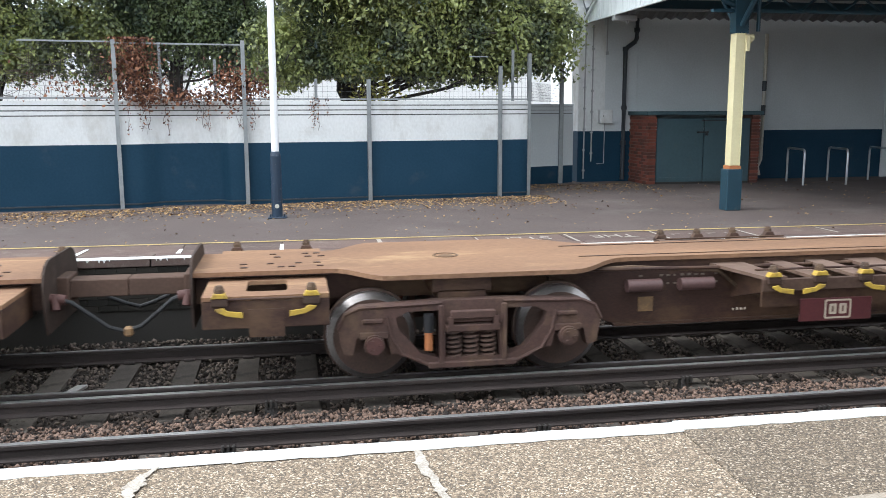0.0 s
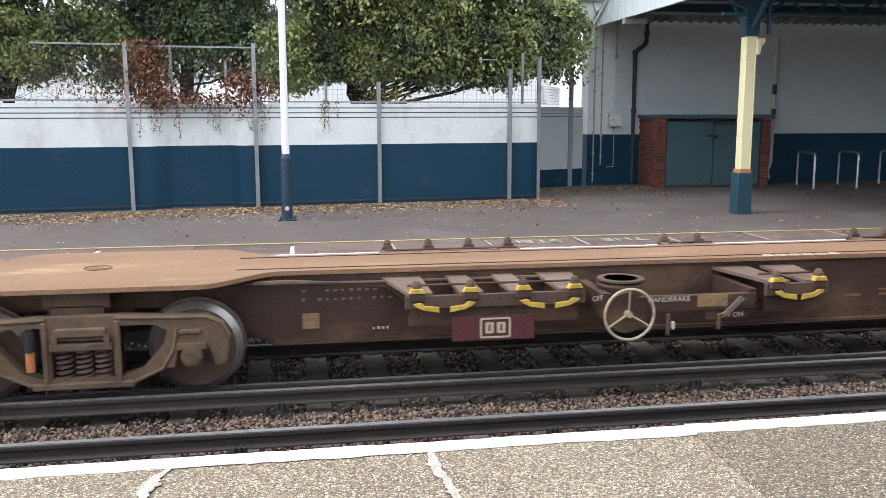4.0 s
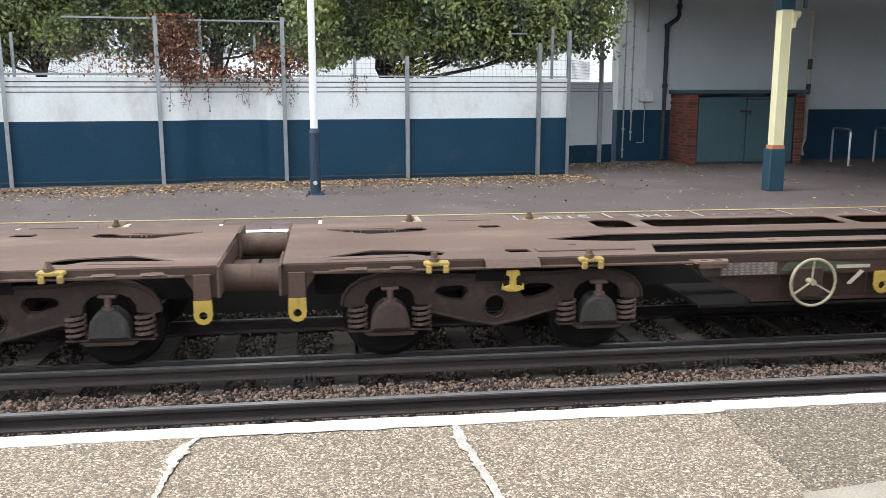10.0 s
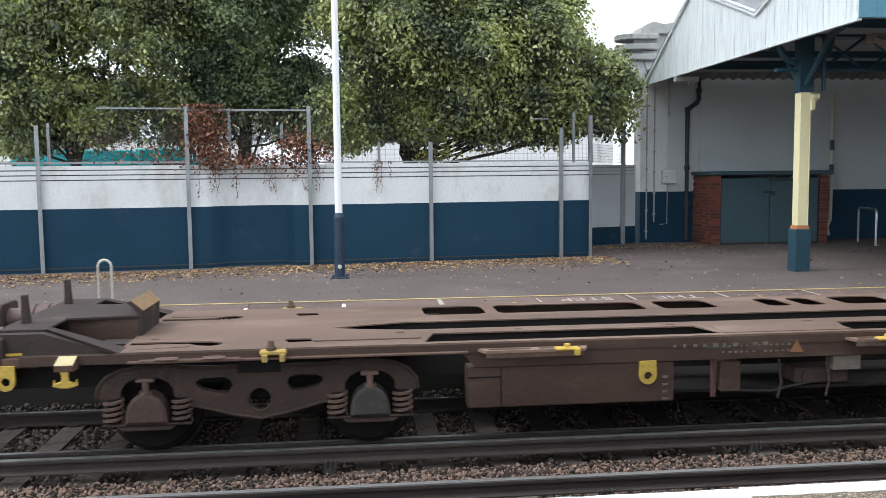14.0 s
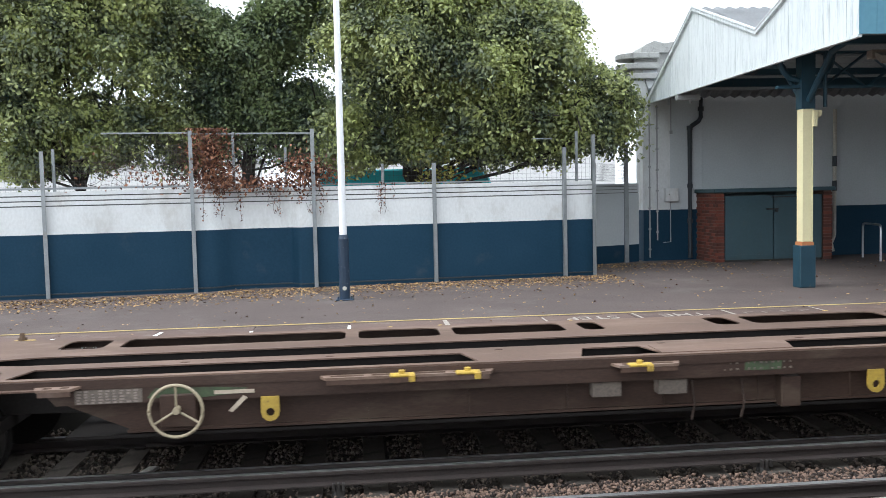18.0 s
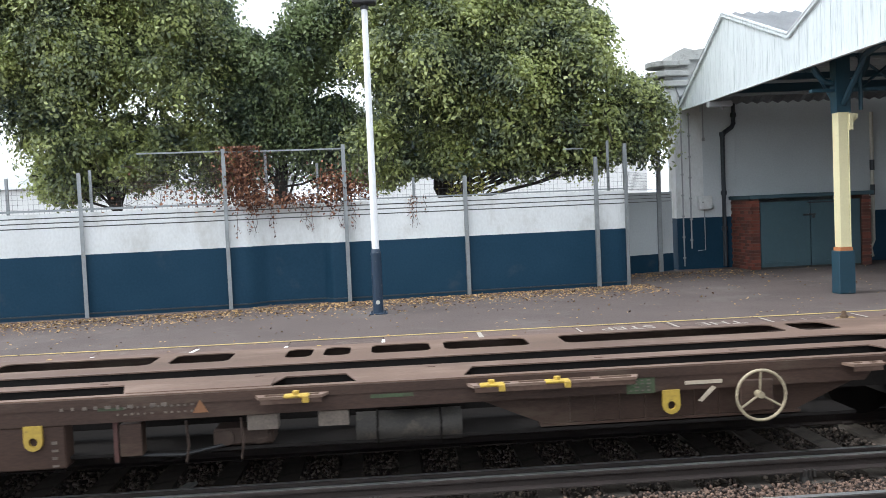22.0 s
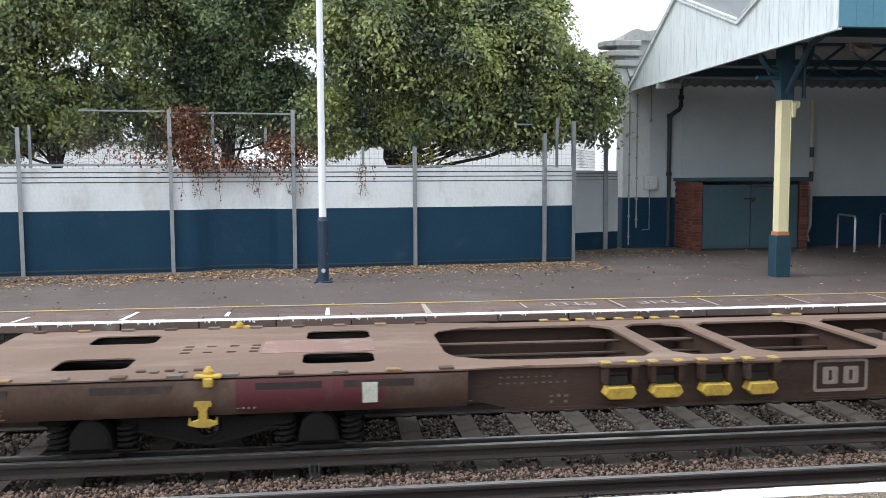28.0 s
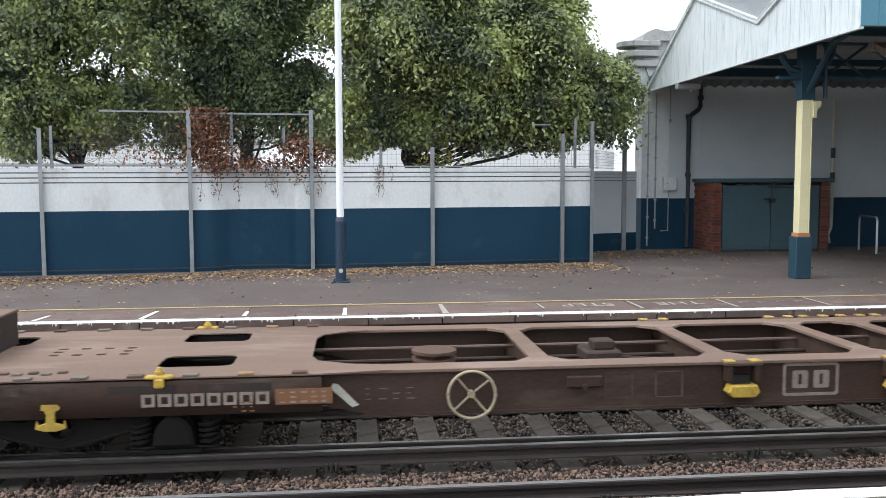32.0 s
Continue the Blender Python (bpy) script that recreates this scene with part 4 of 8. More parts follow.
    P = P[(np.abs(((P[:, 0] + 11) / 0.655 + 0.5) % 1 - 0.5) * 0.655 > 0.125) | (P[:, 1] < 8.0) | (P[:, 1] > 9.6)]
    tagged(stones_mesh("ballast_in_track", P, 0.027, "stone_dark", rng), "oily dark grey stone ballast between sleepers", "ballast", kind="stuff")


# ---- boundary wall, its fence, lamp post ----
WA = math.degrees(math.atan(0.104))


def wall_front():
    """The plan line of the wall's face, in its own space."""
    pts = [(-14, 0), (-2.75, 0)]
    pts += [(-2.75 + 0.5 * k / 6, 0.13 - 0.13 * math.cos(math.pi * k / 6)) for k in range(1, 7)]
    pts += [(-1.30, 0.26)]
    pts += [(-1.30 + 0.25 * k / 6, 0.13 + 0.13 * math.cos(math.pi * k / 6)) for k in range(1, 7)]
    return pts + [(4.62, 0.0), (4.80, 0.02), (4.90, 0.09), (4.94, 0.2)]


def wall_piece(name, mat_, parent, off, z0, z1, thick=0.24):
    f = wall_front()
    bm = B()
    fr = [(x, y - off) for x, y in f]
    bk = [(x, y + thick) for x, y in f if x < 4.9]
    vf = [[bm.verts.new((x, y, z)) for x, y in fr] for z in (z0, z1)]
    vb = [[bm.verts.new((x, y, z)) for x, y in bk] for z in (z0, z1)]
    for v in (vf, vb):
        for i in range(len(v[0]) - 1):
            q = [v[0][i], v[0][i + 1], v[1][i + 1], v[1][i]]
            bm.faces.new(q if v is vf else q[::-1])
    for i in range(len(bk) - 1):
        bm.faces.new((vf[1][i], vf[1][i + 1], vb[1][i + 1], vb[1][i]))
        bm.faces.new((vf[0][i + 1], vf[0][i], vb[0][i], vb[0][i + 1]))
    n = len(bk) - 1
    bm.faces.new((*vf[1][n:], vb[1][n]))
    bm.faces.new((vf[0][-1], vf[1][-1], vb[1][n], vb[0][n]))
    bm.faces.new((vf[0][0], vf[1][0], vb[1][0], vb[0][0]))
    return part(name, bm, mat_, parent, smooth=True)


def build_wall():
    w = thing("wall_boundary", "boundary wall painted white above dark blue", "wall", at=(0, 16.41, PF), rz=WA)
    structure(w, "", "")
    wall_piece("blue_band", "wall_blue", w, 0.0, 0.0, 1.155)
    wall_piece("white_band", "wall_white", w, -0.003, 1.155, 1.66)
    for k, z in enumerate((1.66, 1.75, 1.84)):       # grooved top courses
        # groove strips are coloured dark so the recess reads as a shadow line
        wall_piece("groove", "groove", w, -0.028, z, z + 0.02)
        wall_piece("white_course", "wall_white", w, 0.0 + 0.004 * k, z + 0.02, z + 0.09, 0.25)
    wall_piece("cable", "pipe_dark", w, 0.015, 0.06, 0.085, 0.01)
    # return wall at the end, lower blue band
    r = thing("wall_return", "dull grey-white return wall with dark blue foot", "wall", at=(5.0, 19.25, PF), rz=20)
    structure(r, "", "")
    # the return's upper bands take the same greyed white, shade included
    for nm, mt, a, b in (("blue_band", "wall_blue", 0, 0.42), ("grey_band", "wall_shaded", 0.42, 1.66), ("white_course", "wall_shaded", 1.675, 1.74), ("white_course", "wall_shaded", 1.752, 1.815), ("white_course", "wall_shaded", 1.827, 1.89)):
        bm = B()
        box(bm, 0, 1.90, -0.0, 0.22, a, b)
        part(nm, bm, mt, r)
    # dark core shows between the courses as painted shadow
    bm = B()
    box(bm, 0.01, 1.89, 0.03, 0.2, 1.6, 1.88)
    part("core", bm, "groove", r)


def build_fence():
    f = thing("wire_fence", "galvanised wire mesh fence on steel posts above the wall", "fence", at=(0, 16.41, PF), rz=WA)
    for x, z1, y in ((-10.9, 2.7, -.07), (-8.25, 2.7, -.07), (-5.60, 2.65, -.07), (-3.03, 3.0, -.07), (-.80, 3.02, -.07), (1.54, 2.34, -.07), (4.22, 2.62, -.07), (4.9, 2.88, 0.08)):
        bm = B()
        box(bm, x - .035, x + .035, y - .03, y - .022, 0, z1)
        box(bm, x - .035, x - .027, y - .022, y + .045, 0, z1)
        for z in (0.35, 0.9, 1.6):
            cyl(bm, (x, y - .042, z), (x, y - .028, z), .012, 6)
        part("post", bm, "galv", f)
    for x, y, z0, z1 in ((-5.45, .12, 1.9, 2.7), (-2.27, .12, 1.9, 2.98), (-1.3, .3, 1.9, 2.7), (0.55, .12, 1.9, 2.35), (4.55, .12, 1.9, 2.95), (-6.9, .12, 1.9, 2.6)):
        bm = B()
        box(bm, x - .025, x + .025, y - .02, y + .02, z0, z1)
        part("post", bm, "galv", f)
    for x0, x1, z, r in ((-4.6, -3.03, 2.97, .014), (-3.03, -0.8, 2.95, .014), (-14, -3.05, 1.985, .02), (-2.9, -0.8, 1.96, .012), (-0.8, 1.54, 1.965, .014), (1.54, 4.9, 1.965, .014), (3.6, 4.0, 2.80, .012)):
        bm = B()
        box(bm, x0, x1, .03, .03 + r * 1.6, z - r, z + r)
        part("rail", bm, "galv", f)
    bm = B()
    r = 0.0016
    for k in range(int(19 / 0.09)):
        x = -14 + k * 0.09
        box(bm, x - r, x + r, .05, .05 + 2 * r, 1.92, 2.95 if -4.6 < x < -.4 else 2.42)
    for k in range(12):
        z = 1.93 + k * 0.09
        x0, x1 = (-14, 4.9) if z < 2.42 else (-4.6, -.4)
        box(bm, x0, x1, .055, .055 + 2 * r, z - r, z + r)
    part("wire_mesh", bm, "wire", f)
    p = thing("steel_post", "galvanised steel post at the wall's end", "post", at=(6.42, 19.72, PF))
    bm = B()
    box(bm, -.05, .05, -.03, .03, 0, 2.75)
    part("post", bm, "galv", p)
    bm = B()
    for k in range(32):
        cyl(bm, (-1.5 + k * .05, -2.7 + k * .09, 1.92), (-1.5 + k * .05, -2.7 + k * .09, 2.3), .003, 4)
    for k in range(7):
        tube(bm, [(-1.5, -2.7, 1.94 + k * .06), (0.05, 0.05, 1.94 + k * .06)], .003, 4)
    part("wire_mesh", bm, "wire", p)


def build_lamp():
    l = thing("lamp_post", "slim white lamp post with dark blue lower column", "lamp post", at=(-0.22, 14.1, PF))
    bm = B()
    cyl(bm, (0, 0, 0.02), (0, 0, 1.02), 0.088, 20)
    cyl(bm, (0, 0, 1.02), (0, 0, 1.09), 0.088, 20, 0.066)
    part("lower_column", bm, "lamp_blue", l, "dark blue lower column", smooth=True)
    bm = B()
    cyl(bm, (0, 0, 1.09), (0, 0, 5.05), 0.062, 20, 0.05)
    part("upper_column", bm, "lamp_white", l, "white painted column", smooth=True)
    bm = B()
    box(bm, -.15, .15, -.15, .15, 0, .022, .006)
    for a in (-.11, .11):
        for b in (-.11, .11):
            cyl(bm, (a, b, .02), (a, b, .045), .014, 6)
    part("base_plate", bm, "lamp_blue", l)
    bm = B()
    box(bm, -.03, .03, -.095, -.085, .3, .55, .004)
    part("access_door", bm, "lamp_blue", l)
    bm = B()
    cyl(bm, (0, -.092, .2), (0, -.088, .2), .035, 14)
    part("sticker", bm, "label_white", l)
    bm = B()
    cyl(bm, (0, 0, 5.05), (0, 0, 5.12), .07, 14)
    box(bm, -.2, .2, -.13, .13, 5.12, 5.28, .03)
    part("lantern", bm, "black", l, "dark lantern head")


# ---- station building, canopy ----
def build_building():
    b = thing("station_building", "pale station building with dark blue dado under a canopy", "building", at=(0, 20.0, PF))
    # above the dado the wall is white paint coloured as if shaded
    for nm, mt, a, c, y in (("dado", "wall_blue", 0, 1.23, 0), ("wall", "wall_shaded", 1.23, 4.6, .004)):
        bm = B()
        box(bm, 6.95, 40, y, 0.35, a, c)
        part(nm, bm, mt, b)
    bm = B()
    box(bm, 6.6, 7.55, -0.02, 0.5, 3.7, 4.35, .01)
    box(bm, 6.93, 7.6, -0.015, 0.5, 1.235, 3.75)
    part("pilaster", bm, "wall_white", b, "pale rendered end pilaster")
    bm = B()
    box(bm, 6.93, 7.6, -0.019, 0.5, 0.0, 1.235)
    part("pilaster_foot", bm, "wall_blue", b)
    for k, z in enumerate((4.38, 4.62, 4.86)):
        bm = B()
        prism(bm, [(6.78 + .42 * math.cos(radians(a)), .25 + .42 * math.sin(radians(a))) for a in range(270, 85, -15)] + [(7.3, .67), (7.3, -.17)], "z", z, z + .13, .012)
        part("concrete_fin", bm, "chimney", b, "projecting rounded concrete fin")
    bm = B()
    box(bm, 6.75, 7.3, .02, .6, 4.2, 5.02)
    part("fin_core", bm, "chimney", b)
    bm = B()
    prism(bm, [(6.88, 4.99), (7.95, 4.99), (8.0, 5.2), (7.7, 5.26), (7.45, 5.22), (7.2, 5.28), (7.0, 5.2), (6.9, 5.12)], "y", -.12, .7, .01)
    part("capping", bm, "chimney", b, "rough weathered concrete capping")
    bm = B()
    box(bm, 7.3, 8.3, .0, .7, 4.3, 5.0)
    part("parapet", bm, "chimney", b)
    # pipes and conduits on the wall
    for x, z0, z1 in ((7.08, .08, 4.1), (7.27, .5, 3.75)):
        bm = B()
        cyl(bm, (x, -.04, z0), (x, -.04, z1), .018, 8)
        for k in range(7):
            z = z0 + .2 + k * .5
            if z < z1:
                box(bm, x - .03, x + .03, -.06, .0, z - .02, z + .02)
        part("conduit", bm, "pipe_grey", b)
    bm = B()
    tube(bm, [(7.08, -.04, 4.1), (7.0, -.04, 4.3), (6.98, -.04, 4.5)], .018, 6)
    part("conduit", bm, "pipe_grey", b)
    bm = B()
    tube(bm, [(7.62, -.04, 3.1), (7.62, -.04, 4.0)], .014, 6)
    cyl(bm, (7.62, -.05, 3.06), (7.62, -.05, 3.14), .04, 8)
    part("conduit", bm, "pipe_grey", b)
    bm = B()
    tube(bm, [(7.6, -.04, 1.42), (7.6, -.04, .45), (7.42, -.04, .44)], .012, 6)
    part("conduit", bm, "pipe_grey", b)
    bm = B()
    box(bm, 7.44, 7.76, -.16, 0, 1.43, 1.75, .01)
    box(bm, 7.47, 7.73, -.168, -.158, 1.46, 1.72, .004)
    m = part("meter_box", bm, "wall_white", b, "pale grey electricity meter box")
    bm = B()
    cyl(bm, (7.52, -.175, 1.6), (7.52, -.165, 1.6), .014, 8)
    part("lock", bm, "black", m)
    bm = B()
    tube(bm, [(8.35, -.08, 3.95), (8.35, -.08, 3.45), (8.3, -.08, 3.36), (8.12, -.08, 3.24), (8.07, -.08, 3.15), (8.07, -.08, 0.05)], .055, 12)
    for z in (.9, 1.75, 3.15, 3.6):
        cyl(bm, (8.07 if z < 3.3 else 8.35, -.08, z), (8.07 if z < 3.3 else 8.35, -.08, z + .1), .07, 12)
    part("downpipe", bm, "pipe_dark", b, "dark cast-iron downpipe")
    bm = B()
    cyl(bm, (11.78, -.05, .5), (11.78, -.05, 3.6), .045, 10)
    tube(bm, [(11.78, -.05, .5), (11.7, -.05, .3), (11.72, -.1, .1)], .045, 8)
    part("downpipe", bm, "label_white", b, "white peeling downpipe")
    for z in (1.6, 2.2):
        bm = B()
        cyl(bm, (11.78, -.05, z), (11.78, -.05, z + .25), .055, 10)
        part("pipe_collar", bm, "pipe_dark", b)
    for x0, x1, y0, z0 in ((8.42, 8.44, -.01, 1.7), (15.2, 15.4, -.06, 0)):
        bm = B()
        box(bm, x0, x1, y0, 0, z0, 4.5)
        part("pilaster_strip", bm, "wall_shaded", b)


def build_store():
    s = thing("brick_store", "low red brick store with grey-green double doors", "store", at=(8.26, 18.86, PF))
    W, D, H = 2.84, 1.14, 1.62
    for x0 in (.02, W - .2):
        bm = B()
        box(bm, x0, x0 + .18, .02, D, 0, H)
        part("mortar_core", bm, "mortar_red", s)
    me = None
    def brick(x, y, z, rz):
        nonlocal me
        if me is None:
            bm = B()
            box(bm, 0, .215, 0, .03, 0, .065, .004)
            o = part("brick", bm, "brick_red", s)
            me = o.data
        else:
            o = new("brick", me)
            o.parent = s
        o.matrix_basis = pose(x, y, z, 0, 0, rz)
    for r in range(21):
        z = .01 + r * .0755
        brick(.0, .0, z, 0)
        brick(W - .215, .0, z, 0)
        for k in range(5):
            brick(.03 - .03, D - .225 * k - (.11 if r % 2 else 0), z, -90)
    for x0, x1 in ((.24, 1.41), (1.43, W - .24)):
        bm = B()
        box(bm, x0, x1, .03, .075, .05, H - .08, .006)
        d = part("door", bm, "door_green", s, "grey-green painted door leaf")
        for z0 in (.12, H - .2):
            bm = B()
            box(bm, x0 + .05, x1 - .05, .018, .03, z0, z0 + .04)
            part("door_rail", bm, "door_green", d)
    bm = B()
    box(bm, 1.24, 1.52, -.02, .02, H - .42, H - .38, .004)
    cyl(bm, (1.47, -.03, H - .45), (1.47, .0, H - .45), .035, 10)
    box(bm, 1.35, 2.1, -.0, .03, H - .14, H - .11)
    part("hasp", bm, "black", s, "black hasp and padlock")
    bm = B()
    box(bm, -.05, W + .05, -.06, D, H, H + .09, .012)
    part("roof_slab", bm, "door_green", s, "flat dark roof slab")
    bm = B()
    box(bm, .24, W - .24, .05, .09, 0, .05)
    part("threshold", bm, "mortar", s)


def build_racks():
    for x in (11.85, 12.95, 14.07, 15.2):
        h = thing("cycle_stand", "bare steel hoop cycle stand on the platform", "cycle stand", "cycle stands", (x, 18.5, PF), -14)
        bm = B()
        pts = [(0, -.6, 0), (0, -.6, .72)] + [(0, -.6 + .1 - .1 * math.cos(a), .72 + .1 * math.sin(a)) for a in (.5, 1.0, 1.57)]
        pts += [(0, -p[1], p[2]) for p in pts[::-1]]
        tube(bm, pts, .025, 10)
        part("hoop", bm, "steel", h, smooth=True)


def gable_z(y):
    """Top of the gable boarding over the platform."""
    if y > 16.98:
        return 4.76 + (6.30 - 4.76) * (19.7 - y) / (19.7 - 16.98)
    if y > 14.14:
        return 5.30 + (6.30 - 5.30) * (y - 14.14) / (16.98 - 14.14)
    return 5.30 + (6.35 - 5.30) * (14.14 - y) / (14.14 - 11.25)


def build_canopy():
    X0 = 7.0
    c = thing("platform_canopy", "station canopy with white boarded gables and corrugated roof", "canopy")
    n = 57
    for i in range(n):
        y1 = 19.66 - i * 0.15
        y0 = y1 - 0.146
        bm = B()
        zb = 4.72 + rng.uniform(-.006, .006)
        d = rng.uniform(-.004, .004)
        prism(bm, [(y0, zb), (y1, zb), (y1, max(gable_z(y1), zb + .03)), (y0, max(gable_z(y0), zb + .03))], "x", X0 + d, X0 + .022 + d)
        part("gable_board", bm, "board_white", c)
    # barge trim on the sloping tops
    for a, b in ((19.75, 16.98), (16.98, 14.14), (14.14, 11.1)):
        bm = B()
        za, zb = gable_z(a), gable_z(b)
        prism(bm, [(a, za - .02), (b, zb - .02), (b, zb + .07), (a, za + .07)], "x", X0 - .05, X0 + .03)
        part("barge_board", bm, "board_white", c)
    bm = B()
    box(bm, X0 - .02, X0 + .05, 11.1, 19.6, 4.68, 4.718)
    part("bottom_trim", bm, "board_white", c)
    # blue fascia along the front
    for i in range(120):
        bm = B()
        x = X0 + i * .25
        box(bm, x + .002, x + .248, 11.08, 11.10, 4.72, 6.35)
        part("fascia_board", bm, "board_blue", c)
    # corrugated roof slopes
    for (ya, za), (yb, zb) in (((19.75, 4.82), (16.98, 6.34)), ((16.98, 6.34), (14.14, 5.34)), ((14.14, 5.34), (11.1, 6.4))):
        bm = B()
        prev = None
        m = 480
        for k in range(m + 1):
            x = X0 - .06 + 30 * k / m
            w = .03 * math.sin(k * math.tau / 4)
            cur = [bm.verts.new((x, ya, za + w)), bm.verts.new((x, yb, zb + w))]
            if prev:
                bm.faces.new((prev[0], cur[0], cur[1], prev[1]))
            prev = cur
        bmesh.ops.solidify(bm, geom=bm.faces[:], thickness=.006)
        part("roof_sheet", bm, "tin", c)
    bm = B()
    box(bm, X0 + .05, X0 + 30, 11.12, 19.95, 5.02, 5.06)
    tagged(part("canopy_ceiling", bm, "ceiling", c), "")
    for i in range(13):
        y = 11.5 + i * .68
        bm = B()
        box(bm, X0 + .05, X0 + 16, y, y + .06, 4.9, 5.02)
        part("purlin", bm, "ceiling", c)
    # columns with brackets and the lattice girder
    for k, x in enumerate((7.61, 13.6, 19.6)):
        col = thing("canopy_column", "cream steel canopy column on a dark blue base", "column", "canopy columns", (x, 13.65, PF))
        bm = B()
        box(bm, -.152, .128, -.13, .13, 0, .72, .012)
        part("base_casing", bm, "teal", col, "dark blue base casing")
        bm = B()
        box(bm, -.118, .098, -.11, .11, .72, .78)
        part("orange_band", bm, "orange", col)
        bm = B()
        box(bm, -.102, .066, -.098, .098, .78, 3.02, .008)
        box(bm, .066, .082, -.108, .108, .78, 3.02, .003)
        part("shaft", bm, "cream", col, "cream painted steel shaft")
        bm = B()
        box(bm, .08, .146, -.13, .02, 2.72, 2.98, .006)
        prism(bm, [(.08, 2.74), (.256, 2.92), (.256, 3.0), (.08, 3.0)], "y", -.06, .06)
        part("bracket_box", bm, "cream", col)
        bm = B()
        box(bm, -.12, .12, -.1, .1, 3.02, 3.99)
        for s in (-1, 1):
            pts = [(s * .12, 3.15), (s * .12, 3.5)] + [(s * (.12 + .36 * math.sin(a)), 3.5 + .45 * (1 - math.cos(a))) for a in (.5, .9, 1.2, 1.57)]
            pts += [(s * .48, 3.99), (s * .12, 3.99)]
            tube(bm, [(a, 0, b) for a, b in pts[1:6]], .05, 8)
            tube(bm, [(0, s * .1, 3.15), (0, s * .35, 3.4), (0, s * .8, 3.85), (0, s * 1.4, 3.97)], .05, 8)
        part("head_bracket", bm, "teal", col, "blue curved steel brackets")
        bm = B()
        cyl(bm, (.32, -.05, 3.05), (.32, -.05, 4.0), .035, 8)
        part("drain_pipe", bm, "teal", col)
    g = thing("lattice_girder", "blue riveted lattice girder under the canopy", "girder")
    for z in (4.28, 4.86):
        bm = B()
        box(bm, X0 + .1, X0 + 16, 13.6, 13.7, z, z + .05)
        part("chord", bm, "teal", g)
    for i in range(18):
        for s in (0, 1):
            bm = B()
            x = X0 + .9 + i * .8
            tube(bm, [(x + (.8 if s else 0), 13.65 + .02 * s, 4.3), (x + (0 if s else .8), 13.65 + .02 * s, 4.88)], .025, 4)
            part("lattice_bar", bm, "teal", g)
    bm = B()
    box(bm, X0 + .05, X0 + .13, 11.2, 19.9, 4.86, 5.0)
    part("tie_beam", bm, "teal", g)
    for y in (12.2, 15.6, 17.4):
        bm = B()
        box(bm, X0 + .14, X0 + 16, y, y + .1, 4.78, 4.98)
        part("tie_beam", bm, "teal", g)
    for x in (9.6, 12.5):
        l = thing("strip_light", "unlit white strip light under the canopy", "light fitting", "strip lights", (x, 12.9, 4.78))
        bm = B()
        box(bm, 0, 1.3, -.06, .06, -.05, .0, .01)
        part("casing", bm, "label_white", l)
        bm = B()
        box(bm, .05, 1.25, -.045, .045, -.08, -.05, .012)
        part("diffuser", bm, "label_white", l)
    bm = B()
    box(bm, 7.85, 8.2, 12.15, 12.3, 4.55, 4.68, .01)
    prism(bm, [(12.0, 4.45), (12.2, 4.6), (12.2, 4.66), (11.98, 4.56)], "x", 7.9, 8.1)
    tagged(part("loudspeaker", bm, "mark_grey"), "small beige loudspeaker hung under the canopy", "loudspeaker")
    bm = B()
    cyl(bm, (X0 + .3, 17.9, 4.5), (X0 + .3, 17.9, 4.86), .03, 6)
    box(bm, X0 - .02, X0 + .5, 17.85, 18.0, 4.56, 4.68, .01)
    tagged(part("gutter_head", bm, "pipe_grey"), "grey rainwater head under the gable edge", "gutter")


